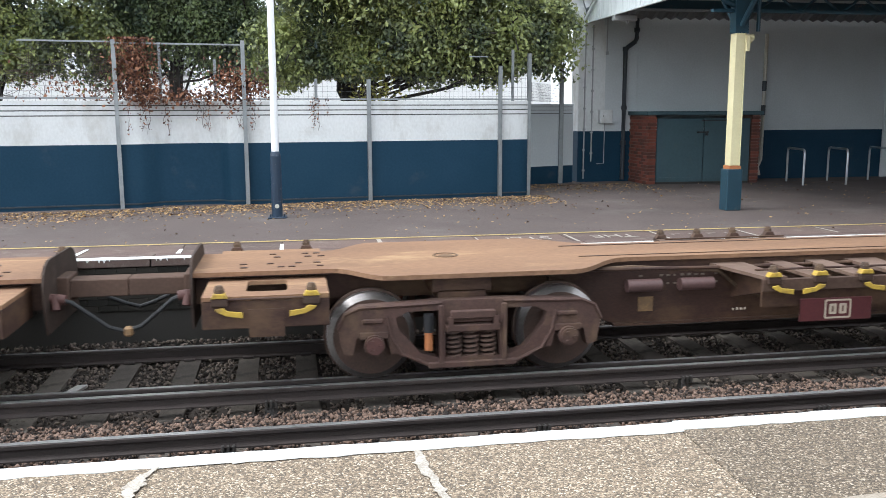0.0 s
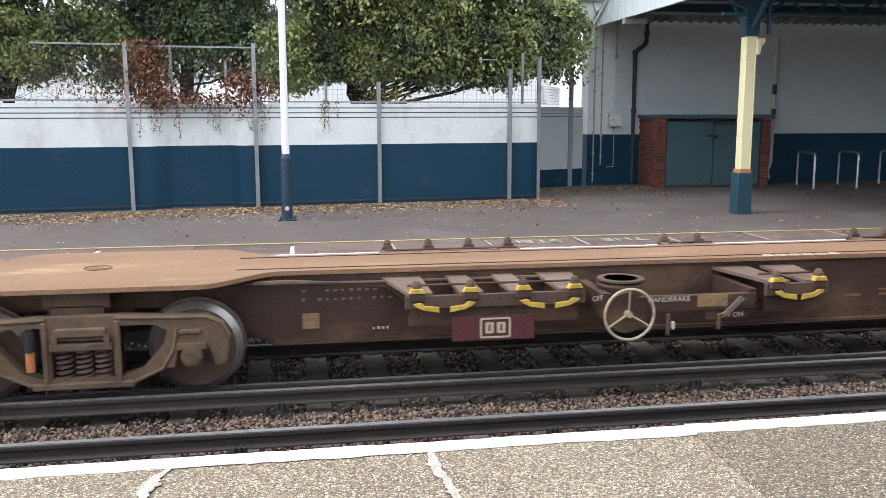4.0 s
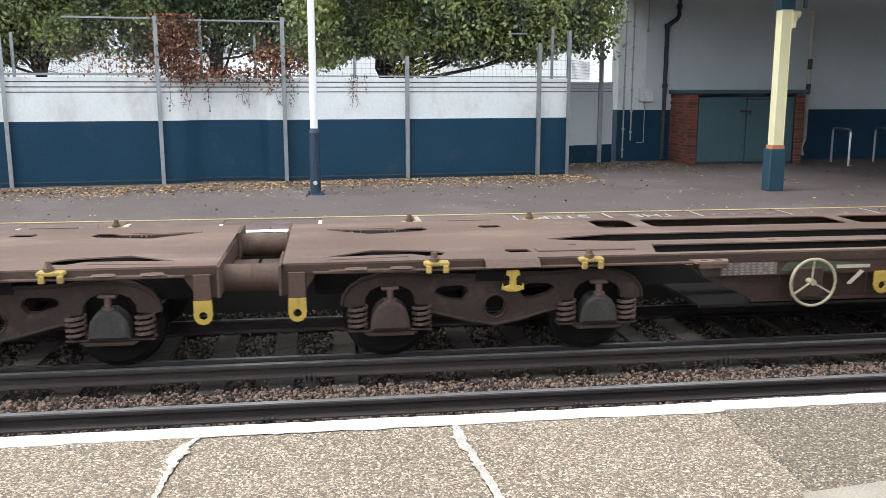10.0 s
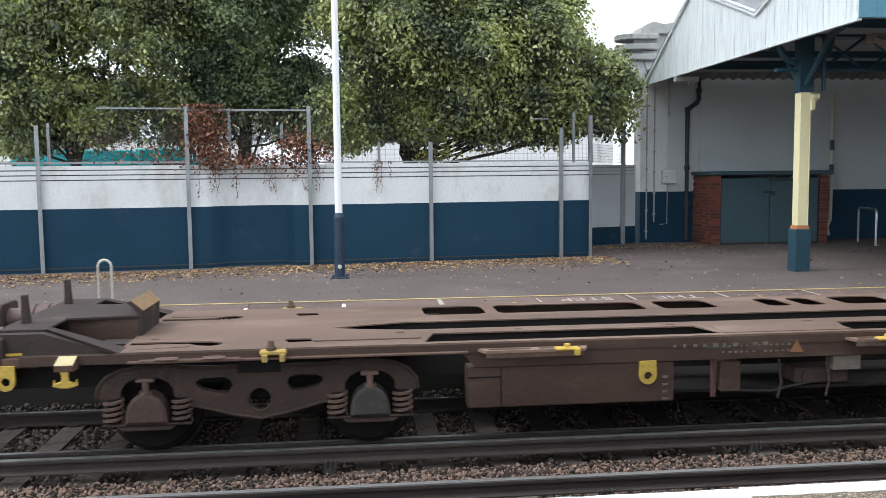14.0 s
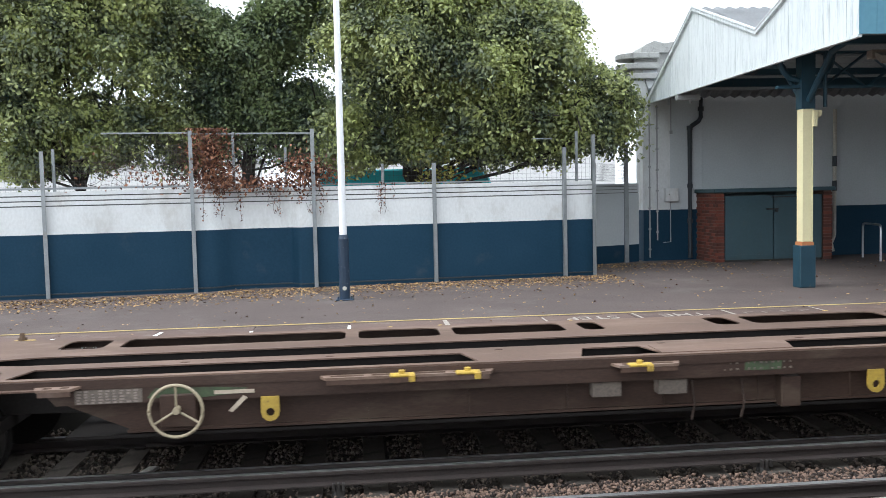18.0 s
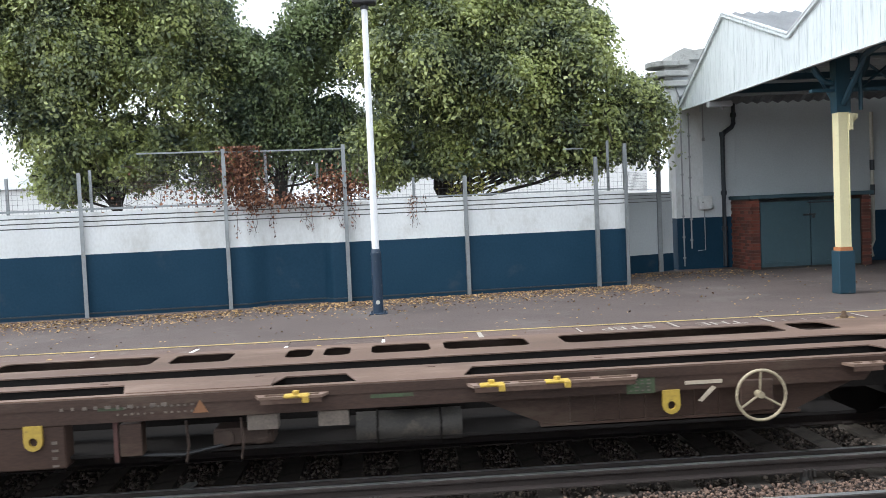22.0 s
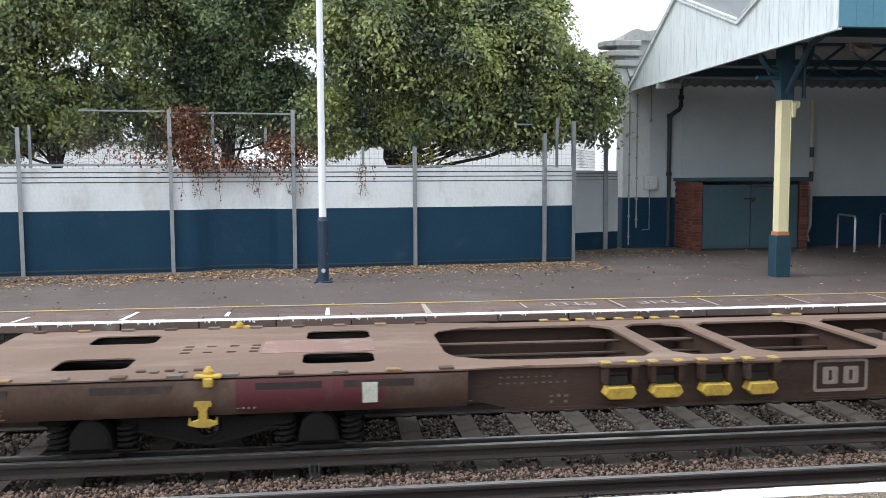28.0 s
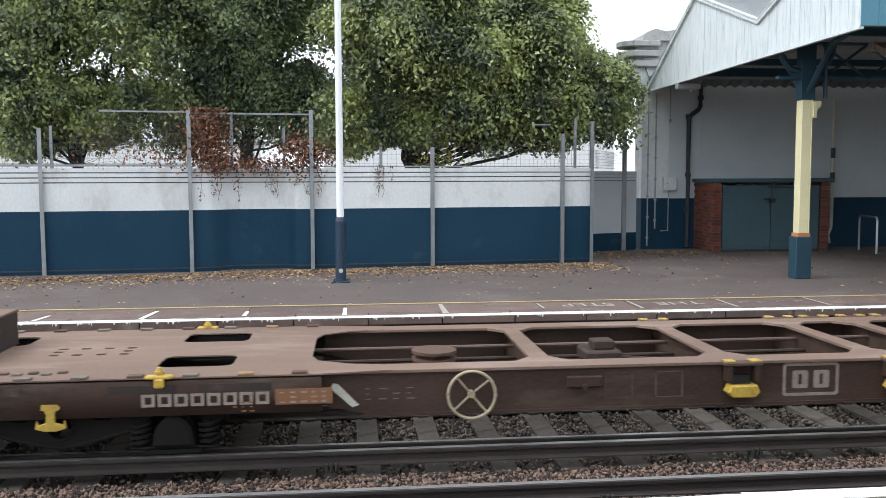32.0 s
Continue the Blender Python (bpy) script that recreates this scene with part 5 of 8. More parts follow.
# ---- trees, ivy ----
def build_tree(x, y, blobs, seed, trunk=(0.22, 3.6), n=26000, leaf="leaf"):
    r = np.random.default_rng(seed)
    t = thing("tree", "broad leafy tree with dense dark green crown", "tree", "trees behind the wall", (x, y, 0.86))
    bm = B()
    tube(bm, [(0, 0, 0), (.03, .02, 1.2), (-.04, .03, trunk[1] * .7), (.05, 0, trunk[1])], trunk[0], 9)
    ends = []
    for k, (bx, by, bz, rx, ry, rz) in enumerate(blobs):
        p0 = Vector((0, 0, trunk[1] * r.uniform(.55, 1)))
        p1 = Vector((bx, by, bz))
        mid = (p0 + p1) / 2 + Vector((r.normal(0, .15), r.normal(0, .15), -.15))
        tube(bm, [p0, mid, p1], .03, 5)
        for q in range(5):
            d = Vector((r.normal(0, rx * .3), r.normal(0, ry * .3), r.normal(0, rz * .3)))
            tube(bm, [p1, p1 + d * .5 + Vector((0, 0, .05)), p1 + d], .018, 4)
    part("trunk", bm, "bark", t, "dark bark trunk and limbs", smooth=True)
    # each large mass breaks up into smaller ones on its upper and outer side, with hollows between
    small = []
    for bx, by, bz, rx, ry, rz in blobs:
        bz += .12 if bz < 3.2 else 0
        by += .45 if bz < 3.95 else -.35           # the low boughs stand back under the spreading crown
        if rx < .95:
            small.append((bx, by, bz, rx * .85, ry * .85, rz * .85))
            continue
        small.append((bx, by + .2, bz - .1, rx * .78, ry * .78, rz * .74))
        for k in range(8):
            d = r.normal(size=3) + np.array([0, -.5, .25])
            d /= np.linalg.norm(d)
            q = r.uniform(.30, .46)
            small.append((bx + d[0] * rx * .78, by + d[1] * ry * .78, bz + d[2] * rz * .78, rx * q, ry * q, rz * q * .8))
    blobs = small
    vol = np.array([b[3] * b[4] * b[5] for b in blobs])
    cnt = (n * vol ** .75 / (vol ** .75).sum()).astype(int)
    P, F = [], []
    for (bx, by, bz, rx, ry, rz), m in zip(blobs, cnt):
        # drooping sprays on the shell of each mass, and a thinner filling inside
        nc = max(10, m // 80)
        d = r.normal(size=(nc, 3))
        d[:, 1] -= .35
        d /= np.linalg.norm(d, axis=1)[:, None]
        rad = r.uniform(.72, 1.12, nc)[:, None]
        c = d * rad * np.array([rx, ry, rz]) + np.array([bx, by, bz])
        f = d + np.array([0, 0, .55])
        f /= np.linalg.norm(f, axis=1)[:, None]
        w = r.uniform(.13, .30, nc)
        m1 = int(m * .8)
        k = r.integers(0, nc, m1)
        o = r.normal(size=(m1, 3)) * w[k][:, None]
        dn = (o * f[k]).sum(1)[:, None]
        o -= f[k] * dn * .72
        o[:, 2] -= .9 * (o ** 2).sum(1)
        P.append(c[k] + o)
        F.append(f[k])
        m2 = m - m1
        q = r.normal(size=(m2, 3))
        q *= (r.uniform(0, .8, m2) / np.linalg.norm(q, axis=1))[:, None]
        P.append(q * np.array([rx, ry, rz]) + np.array([bx, by, bz]))
        F.append(np.tile([0, -.9, .5], (m2, 1)))
    # the crown's underside is uneven and leaves a strip of open sky over the wall
    P, F = np.concatenate(P), np.concatenate(F)
    under = 2.38 + .24 * np.sin(2.9 * P[:, 0] + seed) * np.sin(1.3 * P[:, 0]) + .05 * r.normal(size=len(P))
    keep = P[:, 2] > under
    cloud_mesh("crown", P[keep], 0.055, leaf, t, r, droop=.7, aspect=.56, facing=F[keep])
    return t


def build_trees():
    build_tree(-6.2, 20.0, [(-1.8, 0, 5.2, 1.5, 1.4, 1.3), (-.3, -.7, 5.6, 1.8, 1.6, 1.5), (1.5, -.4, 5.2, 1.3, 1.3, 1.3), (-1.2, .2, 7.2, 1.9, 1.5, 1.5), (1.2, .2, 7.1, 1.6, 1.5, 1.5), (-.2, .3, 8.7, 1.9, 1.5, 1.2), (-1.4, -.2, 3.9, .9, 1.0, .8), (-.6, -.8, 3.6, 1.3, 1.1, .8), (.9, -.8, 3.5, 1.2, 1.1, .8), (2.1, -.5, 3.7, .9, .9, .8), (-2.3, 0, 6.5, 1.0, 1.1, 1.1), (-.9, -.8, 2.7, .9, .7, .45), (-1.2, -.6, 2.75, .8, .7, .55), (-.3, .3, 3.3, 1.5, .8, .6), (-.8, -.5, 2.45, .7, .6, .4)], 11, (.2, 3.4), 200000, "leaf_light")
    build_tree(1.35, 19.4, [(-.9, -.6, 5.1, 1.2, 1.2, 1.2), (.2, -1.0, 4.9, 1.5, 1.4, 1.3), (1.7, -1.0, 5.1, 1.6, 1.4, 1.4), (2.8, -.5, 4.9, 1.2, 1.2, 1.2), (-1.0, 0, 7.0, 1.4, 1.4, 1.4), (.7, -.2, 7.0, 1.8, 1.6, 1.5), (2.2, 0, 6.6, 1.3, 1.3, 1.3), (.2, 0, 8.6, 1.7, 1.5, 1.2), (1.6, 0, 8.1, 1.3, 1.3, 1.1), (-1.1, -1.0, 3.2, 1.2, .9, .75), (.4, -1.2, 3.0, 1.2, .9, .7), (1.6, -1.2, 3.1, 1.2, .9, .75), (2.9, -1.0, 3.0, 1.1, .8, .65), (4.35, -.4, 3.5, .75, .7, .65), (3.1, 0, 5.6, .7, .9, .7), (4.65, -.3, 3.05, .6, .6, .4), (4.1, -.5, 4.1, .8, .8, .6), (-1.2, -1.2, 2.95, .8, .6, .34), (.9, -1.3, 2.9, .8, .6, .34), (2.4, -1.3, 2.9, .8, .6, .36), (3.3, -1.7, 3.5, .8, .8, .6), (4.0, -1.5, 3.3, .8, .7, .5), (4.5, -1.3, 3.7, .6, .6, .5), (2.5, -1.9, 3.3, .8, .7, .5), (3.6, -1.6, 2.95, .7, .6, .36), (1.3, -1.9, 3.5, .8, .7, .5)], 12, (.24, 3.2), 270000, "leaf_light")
    build_tree(-2.55, 20.9, [(-.9, -.2, 5.3, 1.1, 1.0, 1.1), (.2, -.3, 5.0, 1.0, 1.0, 1.0), (1.3, -.2, 5.9, 1.1, 1.0, 1.1), (1.5, .2, 7.0, .9, .9, 1.0), (-1.5, .2, 6.6, .8, .9, 1.0), (-.6, -.4, 3.9, 1.2, 1.0, .9), (.7, -.5, 3.7, 1.2, 1.0, .9), (1.7, -.4, 3.8, 1.0, .9, .9), (-1.4, 0, 3.4, .9, .9, .7), (1.5, -.7, 2.85, .9, .7, .4), (-1.3, -.3, 2.75, .7, .6, .36)], 13, (.16, 3.0), 105000)
    # added backing tree: dark leaves give the right crown its shaded interior
    build_tree(2.2, 23.0, [(-1.5, 0, 4.6, 1.3, .8, 1.2), (.4, 0, 5.6, 1.4, .8, 1.4), (1.6, 0, 4.4, 1.3, .8, 1.1), (-.4, 0, 3.7, 1.3, .8, .6), (1.9, 0, 3.7, 1.2, .8, .5)], 14, (.14, 3.0), 60000)


def build_ivy():
    r = np.random.default_rng(5)
    iv = thing("dead_ivy", "withered red-brown creeper over the wire fence", "creeper", at=(0, 16.41, PF), rz=WA)
    P, Q = [], []
    for cx, cz, sx, sz, n in ((-2.72, 2.55, .2, .3, 1700), (-2.6, 2.1, .22, .14, 800), (-1.9, 2.0, .4, .07, 500), (-1.0, 2.2, .22, .2, 900), (-.62, 2.15, .2, .12, 350), (-3.6, 2.1, .3, .1, 130), (-4.5, 2.15, .5, .12, 40), (-9.6, 2.4, .16, .28, 700), (-9.0, 2.0, .4, .08, 300)):
        P.append(np.stack([r.normal(cx, sx, n), r.normal(.0, .07, n), np.clip(r.normal(cz, sz, n), 1.7, 3.03)], 1))
    bm = B()
    for k in range(26):
        x = r.choice([-2.9, -2.6, -2.2, -1.85, -1.6, -1.3, -1.0, -.72, .55]) + r.normal(0, .08)
        L = r.uniform(.2, .75)
        yy = -.04 if not (-2.4 < x < -1.1) else .2
        pts = [(x, yy, 2.0)]
        for q in range(1, 6):
            pts.append((x + r.normal(0, .03), yy, 2.0 - L * q / 5))
        tube(bm, pts, .004, 3)
        m = int(L * 26)
        s = r.uniform(0, 1, m)
        Q.append(np.stack([x + r.normal(0, .03, m), np.full(m, yy - .01), 2.0 - L * s], 1))
    tagged(part("hanging_creeper", bm, "twig", iv), kind="stuff")
    bm = B()
    for k in range(60):
        x = r.uniform(-3.2, -.3)
        p = Vector((x, .02, r.uniform(1.95, 2.5)))
        pts = [p]
        for q in range(5):
            p = p + Vector((r.normal(0, .1), r.normal(0, .03), r.normal(.02, .08)))
            pts.append(p)
        tube(bm, pts, .005, 3)
    for k in range(45):
        p = Vector((r.uniform(-5.2, -3.1), r.uniform(.1, .4), r.uniform(1.95, 2.6)))
        pts = [p]
        for q in range(5):
            p = p + Vector((r.normal(0, .14), r.normal(0, .03), r.normal(.04, .09)))
            pts.append(p)
        tube(bm, pts, .005, 3)
    tagged(part("creeper_tangle", bm, "twig", iv), kind="stuff")
    cloud_mesh("leaves", np.concatenate(P), .036, "ivy", iv, r, droop=.6, aspect=.6)
    cloud_mesh("strand_leaves", np.concatenate(Q), .024, "ivy", iv, r, droop=.6, aspect=.6)
    # a thin shrub behind the fence
    s = thing("shrub", "thin yellowish shrub behind the fence", "shrub", at=(1.75, 17.6, 2.2))
    P = np.stack([r.normal(0, .3, 700), r.normal(0, .2, 700), np.abs(r.normal(.5, .45, 700))], 1)
    cloud_mesh("leaves", P, .045, "leaf_pale", s, r)
    for k in range(12):
        bm = B()
        tube(bm, [(0, 0, -1.3), (r.normal(0, .15), 0, .2), (r.normal(0, .3), 0, r.uniform(.5, 1.1))], .008, 4)
        part("stem", bm, "twig", s)


def build_distance():
    for k, (x, y, w, d, h, m) in enumerate(((-22, 75, 26, 10, 5.0, "pale"), (12, 88, 30, 12, 6.5, "pale"), (48, 70, 22, 10, 7, "pale"), (-60, 80, 30, 12, 8, "pale"))):
        b = thing("warehouse", "pale low warehouse in the distance beyond the yard", "building", "distant buildings", (x, y, .86))
        bm = B()
        box(bm, -w / 2, w / 2, 0, d, 0, h)
        part("wall", bm, m, b)
        bm = B()
        prism(bm, [(-.4, h), (d + .4, h), (d / 2, h + 1.6)], "x", -w / 2 - .3, w / 2 + .3)
        part("roof", bm, "tin", b)


def build_van():
    """The turquoise lorry that crosses behind the wall."""
    v = thing("turquoise_lorry", "turquoise lorry with a long flat-sided body behind the wall", "lorry", at=(-20, 25, .86))
    bm = B()
    box(bm, -4.9, -1.75, -1.1, 1.1, .95, 2.52, .04)
    part("body", bm, "turquoise", v, "turquoise slab-sided load body")
    bm = B()
    prism(bm, [(-1.6, .5), (.0, .5), (.15, 1.3), (-.1, 2.2), (-.4, 2.55), (-1.6, 2.55)], "y", -1.1, 1.1, .05)
    part("cab", bm, "turquoise", v)
    bm = B()
    box(bm, -1.2, -.35, -1.12, -1.09, 1.4, 2.15)
    part("side_window", bm, "window", v)
    bm = B()
    box(bm, -4.9, -1.75, -1.115, -1.1, 1.55, 1.7)
    part("stripe", bm, "pale", v)
    bm = B()
    box(bm, -4.9, -.2, -.5, .5, .5, .9)
    part("chassis", bm, "black", v)
    for x in (-4.1, -.75):
        bm = B()
        cyl(bm, (x, -1.1, .45), (x, -.8, .45), .45, 20)
        cyl(bm, (x, .8, .45), (x, 1.1, .45), .45, 20)
        part("wheel", bm, "hose", v)
    return v


build_ground()
build_near_platform()
build_near_blocker()
build_far_platform()
build_tracks()
build_wall()
build_fence()
build_lamp()
build_building()
build_store()
build_racks()
build_canopy()
build_trees()
build_ivy()
build_litter()
build_distance()
LORRY = build_van()


# ---- the train ----
WAGONS, WHEELSETS = [], []


def hexa(bm, p):
    """A solid from eight corners: four below, four above."""
    v = [bm.verts.new(q) for q in p]
    for f in ((3, 2, 1, 0), (4, 5, 6, 7), (0, 1, 5, 4), (1, 2, 6, 5), (2, 3, 7, 6), (3, 0, 4, 7)):
        bm.faces.new([v[i] for i in f])
    return bm


def wheelset(parent, x, r, mt="wheel"):
    bm = B()
    cyl(bm, (0, -1.06, 0), (0, 1.06, 0), .07, 12)
    ws = part("wheelset", bm, mt, parent, smooth=True)
    ws.location = (x, 0, r)
    for s in (-1, 1):
        bm = B()
        y = s * .75
        cyl(bm, (0, y - .05, 0), (0, y + .05, 0), r * .86, 40)
        cyl(bm, (0, s * .80, 0), (0, s * .815, 0), r * .45, 28)
        cyl(bm, (0, s * .80, 0), (0, s * .87, 0), .13, 20)
        for k in range(6):
            a = k * math.tau / 6
            cyl(bm, (.2 * math.cos(a), s * .8, .2 * math.sin(a)), (.2 * math.cos(a), s * .806, .2 * math.sin(a)), .03, 8)
        cyl(bm, (0, s * .71, 0), (0, s * .685, 0), r + .028, 48)
        part("wheel", bm, mt, ws, smooth=True)
        bm = B()
        bmesh.ops.create_cone(bm, cap_ends=True, segments=56, radius1=r, radius2=r, depth=.098, matrix=Matrix.Translation((0, s * .742, 0)) @ pose(0, 0, 0, 90, 0, 0))
        part("tread", bm, "tread" if mt == "under" else "tread_bright", ws, "worn tyre tread", smooth=True)
        bm = B()
        cyl(bm, (0, s * .79, 0), (0, s * .845, 0), r, 56, r - .06)
        part("tyre_rim", bm, "tread" if mt == "under" else "rim_worn", ws, smooth=True)
        bm = B()
        cyl(bm, (0, s * .845, 0), (0, s * .85, 0), r - .062, 56)
        part("tyre_face", bm, mt, ws, smooth=True)
    return ws


def cast_bogie(parent, xc, material="bogie_rust"):
    """Three-piece bogie with heavy cast side frames and nested coil springs."""
    R = .44
    bm = B()
    box(bm, xc - .2, xc + .2, -1.0, 1.0, .42, .66, .03)
    box(bm, xc - .32, xc + .32, -.35, .35, .6, .8, .02)
    bog = part("bogie_bolster", bm, material, parent)
    for s in (-1, 1):
        y0, y1 = (s * 1.13, s * 1.0)
        a = [(-1.31, .60), (-1.24, .74), (-1.10, .81), (-.55, .83), (-.38, .84), (.38, .84), (.55, .83), (1.10, .81), (1.24, .74), (1.31, .60),
             (1.27, .36), (1.17, .33), (1.13, .50), (1.05, .54), (.92, .54), (.84, .50), (.80, .33), (.70, .33), (.42, .19), (-.42, .19), (-.70, .33), (-.80, .33), (-.84, .50), (-.92, .54), (-1.05, .54), (-1.13, .50), (-1.17, .33), (-1.27, .36)]
        holes = [[(xq * q, z) for xq, z in ((.34, .745), (.64, .745), (.75, .68), (.72, .57), (.52, .33), (.34, .27))] for q in (1, -1)]
        holes.append([(-.27, .62), (.27, .62), (.27, .27), (-.27, .27)])
        bm = B()
        holed(bm, [(xc + p, z) for p, z in a], [[(xc + p, z) for p, z in h] for h in holes], "y", y0, y1)
        for e in (-1, 1):                      # raised rims of the casting
            tube(bm, [(xc + e * p, y0 - s * -.0, z) for p, z in ((.42, .20), (.70, .33), (.80, .50), (.84, .70))], .02, 6)
            tube(bm, [(xc + e * p, y0, z) for p, z in ((.3, .82), (.6, .81), (1.1, .80), (1.24, .74), (1.31, .60))], .02, 6)
        box(bm, xc - .44, xc + .44, min(y0, y1) - .03, max(y0, y1) + .03, .17, .235, .012)
        box(bm, xc - .34, xc - .29, min(y0, y1) - .03, max(y0, y1) + .04, .22, .80, .01)
        box(bm, xc + .29, xc + .34, min(y0, y1) - .03, max(y0, y1) + .04, .22, .80, .01)
        f = part("side_frame", bm, material, parent, "heavy cast side frame", smooth=True)
        bm = B()
        box(bm, xc - .27, xc + .27, min(s * 1.17, s * .9), max(s * 1.17, s * .9), .53, .60, .01)
        box(bm, xc - .22, xc + .22, min(s * 1.18, s * .9), max(s * 1.18, s * .9), .66, .74, .01)
        box(bm, xc - .25, xc - .20, min(s * 1.18, s * .95), max(s * 1.18, s * .95), .58, .68)
        box(bm, xc + .20, xc + .25, min(s * 1.18, s * .95), max(s * 1.18, s * .95), .58, .68)
        part("bolster_end", bm, material, f)
        bm = B()
        cyl(bm, (xc - .44, s * 1.15, .36), (xc - .44, s * 1.15, .56), .04, 12)
        dm = part("damper", bm, "orange", f, "orange damper tube", smooth=True)
        bm = B()
        cyl(bm, (xc - .44, s * 1.15, .54), (xc - .44, s * 1.15, .72), .048, 12)
        part("damper_sleeve", bm, "black", dm, smooth=True)
        for p in (-.17, -.0, .17):
            bm = B()
            coil(bm, (xc + p, s * 1.06, .24), .066, .016, .29, 6)
            part("coil_spring", bm, "spring", f)
        for e in (-1, 1):
            bm = B()
            x = xc + e * .965
            cyl(bm, (x, s * .98, R), (x, s * 1.19, R), .10, 20)
            box(bm, x - .14, x + .14, min(s * 1.15, s * .98), max(s * 1.15, s * .98), .49, .56, .01)
            part("axle_box", bm, material, f, smooth=True)
            bm = B()
            cyl(bm, (x, s * 1.19, R), (x, s * 1.215, R), .085, 18)
            for k in range(3):
                q = k * math.tau / 3
                cyl(bm, (x + .05 * math.cos(q), s * 1.215, R + .05 * math.sin(q)), (x + .05 * math.cos(q), s * 1.235, R + .05 * math.sin(q)), .018, 6)
            part("axle_cap", bm, "red_cap" if e < 0 else material, f, "dull red bearing end cap" if e < 0 else "", smooth=True)
            bm = B()
            box(bm, x - .11, x + .09, min(s * 1.16, s * 1.12), max(s * 1.16, s * 1.12), .645, .69, .01)
            part("lug", bm, material, f)
    for e in (-1, 1):
        wheelset(parent, xc + e * .965, R)


def spring_bogie(parent, xc, drop=0.0, R=.42, wb=1.03, mt="bogie_dark"):
    """Bogie with coil springs each side of bell-shaped axle boxes and a pierced centre truss."""
    bm = B()
    box(bm, xc - .25, xc + .25, -.95, .95, .5 - drop, .76 - drop, .03)
    part("bogie_bolster", bm, "under", parent)
    for e in (-1, 1):
        bm = B()
        box(bm, xc + e * 1.42 - .05, xc + e * 1.42 + .05, -.95, .95, .5 - drop, .62 - drop)
        part("end_bar", bm, "under", parent)
    arch = [(.24, .60), (.235, .67), (.19, .735), (.10, .775), (0, .785), (-.10, .775), (-.19, .735), (-.235, .67), (-.24, .60)]
    for s in (-1, 1):
        y0, y1 = s * 1.08, s * .98
        top = [(-1.49, .60), (-1.47, .70), (-1.40, .79), (-1.28, .85), (-1.10, .885), (-.80, .885), (-.60, .86), (.60, .86), (.80, .885), (1.10, .885), (1.28, .85), (1.40, .79), (1.47, .70), (1.49, .60)]
        low = [(1.40, .565)] + [(wb + p, z) for p, z in arch] + [(.70, .56), (.665, .49), (.60, .50), (.24, .405), (.13, .365), (0, .355)]
        low += [(-p, z) for p, z in low[:-1][::-1]]
        holes = [[(xc + p * q, z - drop) for p, z in ((.25, .68), (.27, .735), (.33, .765), (.52, .76), (.58, .735), (.59, .695), (.54, .655), (.40, .615), (.30, .615))] for q in (1, -1)]
        holes.append([(p, z - drop) for p, z in circle(xc, .545, .105, 18)])
        bm = B()
        holed(bm, [(xc + p, z - drop) for p, z in top + low], holes, "y", y0, y1)
        ring(bm, (xc, y0, .545 - drop), .115, .016, 20, 6)
        tube(bm, [(xc + p, y0, z - drop) for p, z in ((-.665, .5), (-.60, .50), (-.24, .405), (0, .36), (.24, .405), (.60, .50), (.665, .5))], .018, 6)
        tube(bm, [(xc + p, y0, z - drop) for p, z in top], .02, 6)
        f = part("side_frame", bm, mt, parent, "pierced truss-shaped side frame", smooth=True)
        for e in (-1, 1):
            x = xc + e * wb
            bm = B()
            prism(bm, [(x - .19, .36 - drop), (x + .19, .36 - drop), (x + .185, .44 - drop), (x + .165, .53 - drop), (x + .12, .60 - drop), (x + .05, .645 - drop), (x - .05, .645 - drop), (x - .12, .60 - drop), (x - .165, .53 - drop), (x - .185, .44 - drop)], "y", min(s * 1.19, s * .95), max(s * 1.19, s * .95), .03)
            part("axle_box", bm, mt if mt == "under" else "box_rust" if e < 0 else "box_grey", f, "bell-shaped axle box", smooth=True)
            bm = B()
            box(bm, x - .405, x + .405, min(s * 1.14, s * .98), max(s * 1.14, s * .98), .338 - drop, .36 - drop, .008)
            part("spring_plank", bm, mt, f)
            bm = B()
            prism(bm, [(x - .26, .338 - drop), (x - .21, .305 - drop), (x + .21, .305 - drop), (x + .26, .338 - drop)], "y", min(s * 1.16, s * 1.0), max(s * 1.16, s * 1.0))
            part("tie_plate", bm, mt, f)
            for q in (-.31, .31):
                bm = B()
                coil(bm, (x + q, s * 1.07, .365 - drop), .085, .018, .22, 4.2)
                part("coil_spring", bm, mt if mt == "under" else "spring", f)
                bm = B()
                cyl(bm, (x + q, s * 1.05, .36 - drop), (x + q, s * 1.05, .585 - drop), .06, 10)
                part("spring_core", bm, "under", f)
            bm = B()
            cyl(bm, (x, s * 1.13, .64 - drop), (x, s * 1.13, .76 - drop), .032, 10)
            box(bm, x - .085, x + .085, min(s * 1.16, s * 1.08), max(s * 1.16, s * 1.08), .75 - drop, .785 - drop, .01)
            cyl(bm, (x, s * 1.13, .64 - drop), (x, s * 1.13, .67 - drop), .06, 10)
            part("bump_stop", bm, mt if mt == "under" else "spring", f, smooth=True)
    # these wheels are coloured near-black in place of the shade around them
    for e in (-1, 1):
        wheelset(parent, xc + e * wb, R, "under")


def spigot(parent, x, y, z, yellow=False):
    """Container corner spigot: a small stepped casting."""
    bm = B()
    box(bm, x - .075, x + .075, y - .06, y + .06, z, z + .025, .006)
    cyl(bm, (x, y, z + .02), (x, y, z + .06), .05, 8)
    cyl(bm, (x, y, z + .06), (x, y, z + .13), .045, 6, .022)
    return part("spigot", bm, "yellow" if yellow else "rust_deck", parent, "yellow container spigot" if yellow else "")


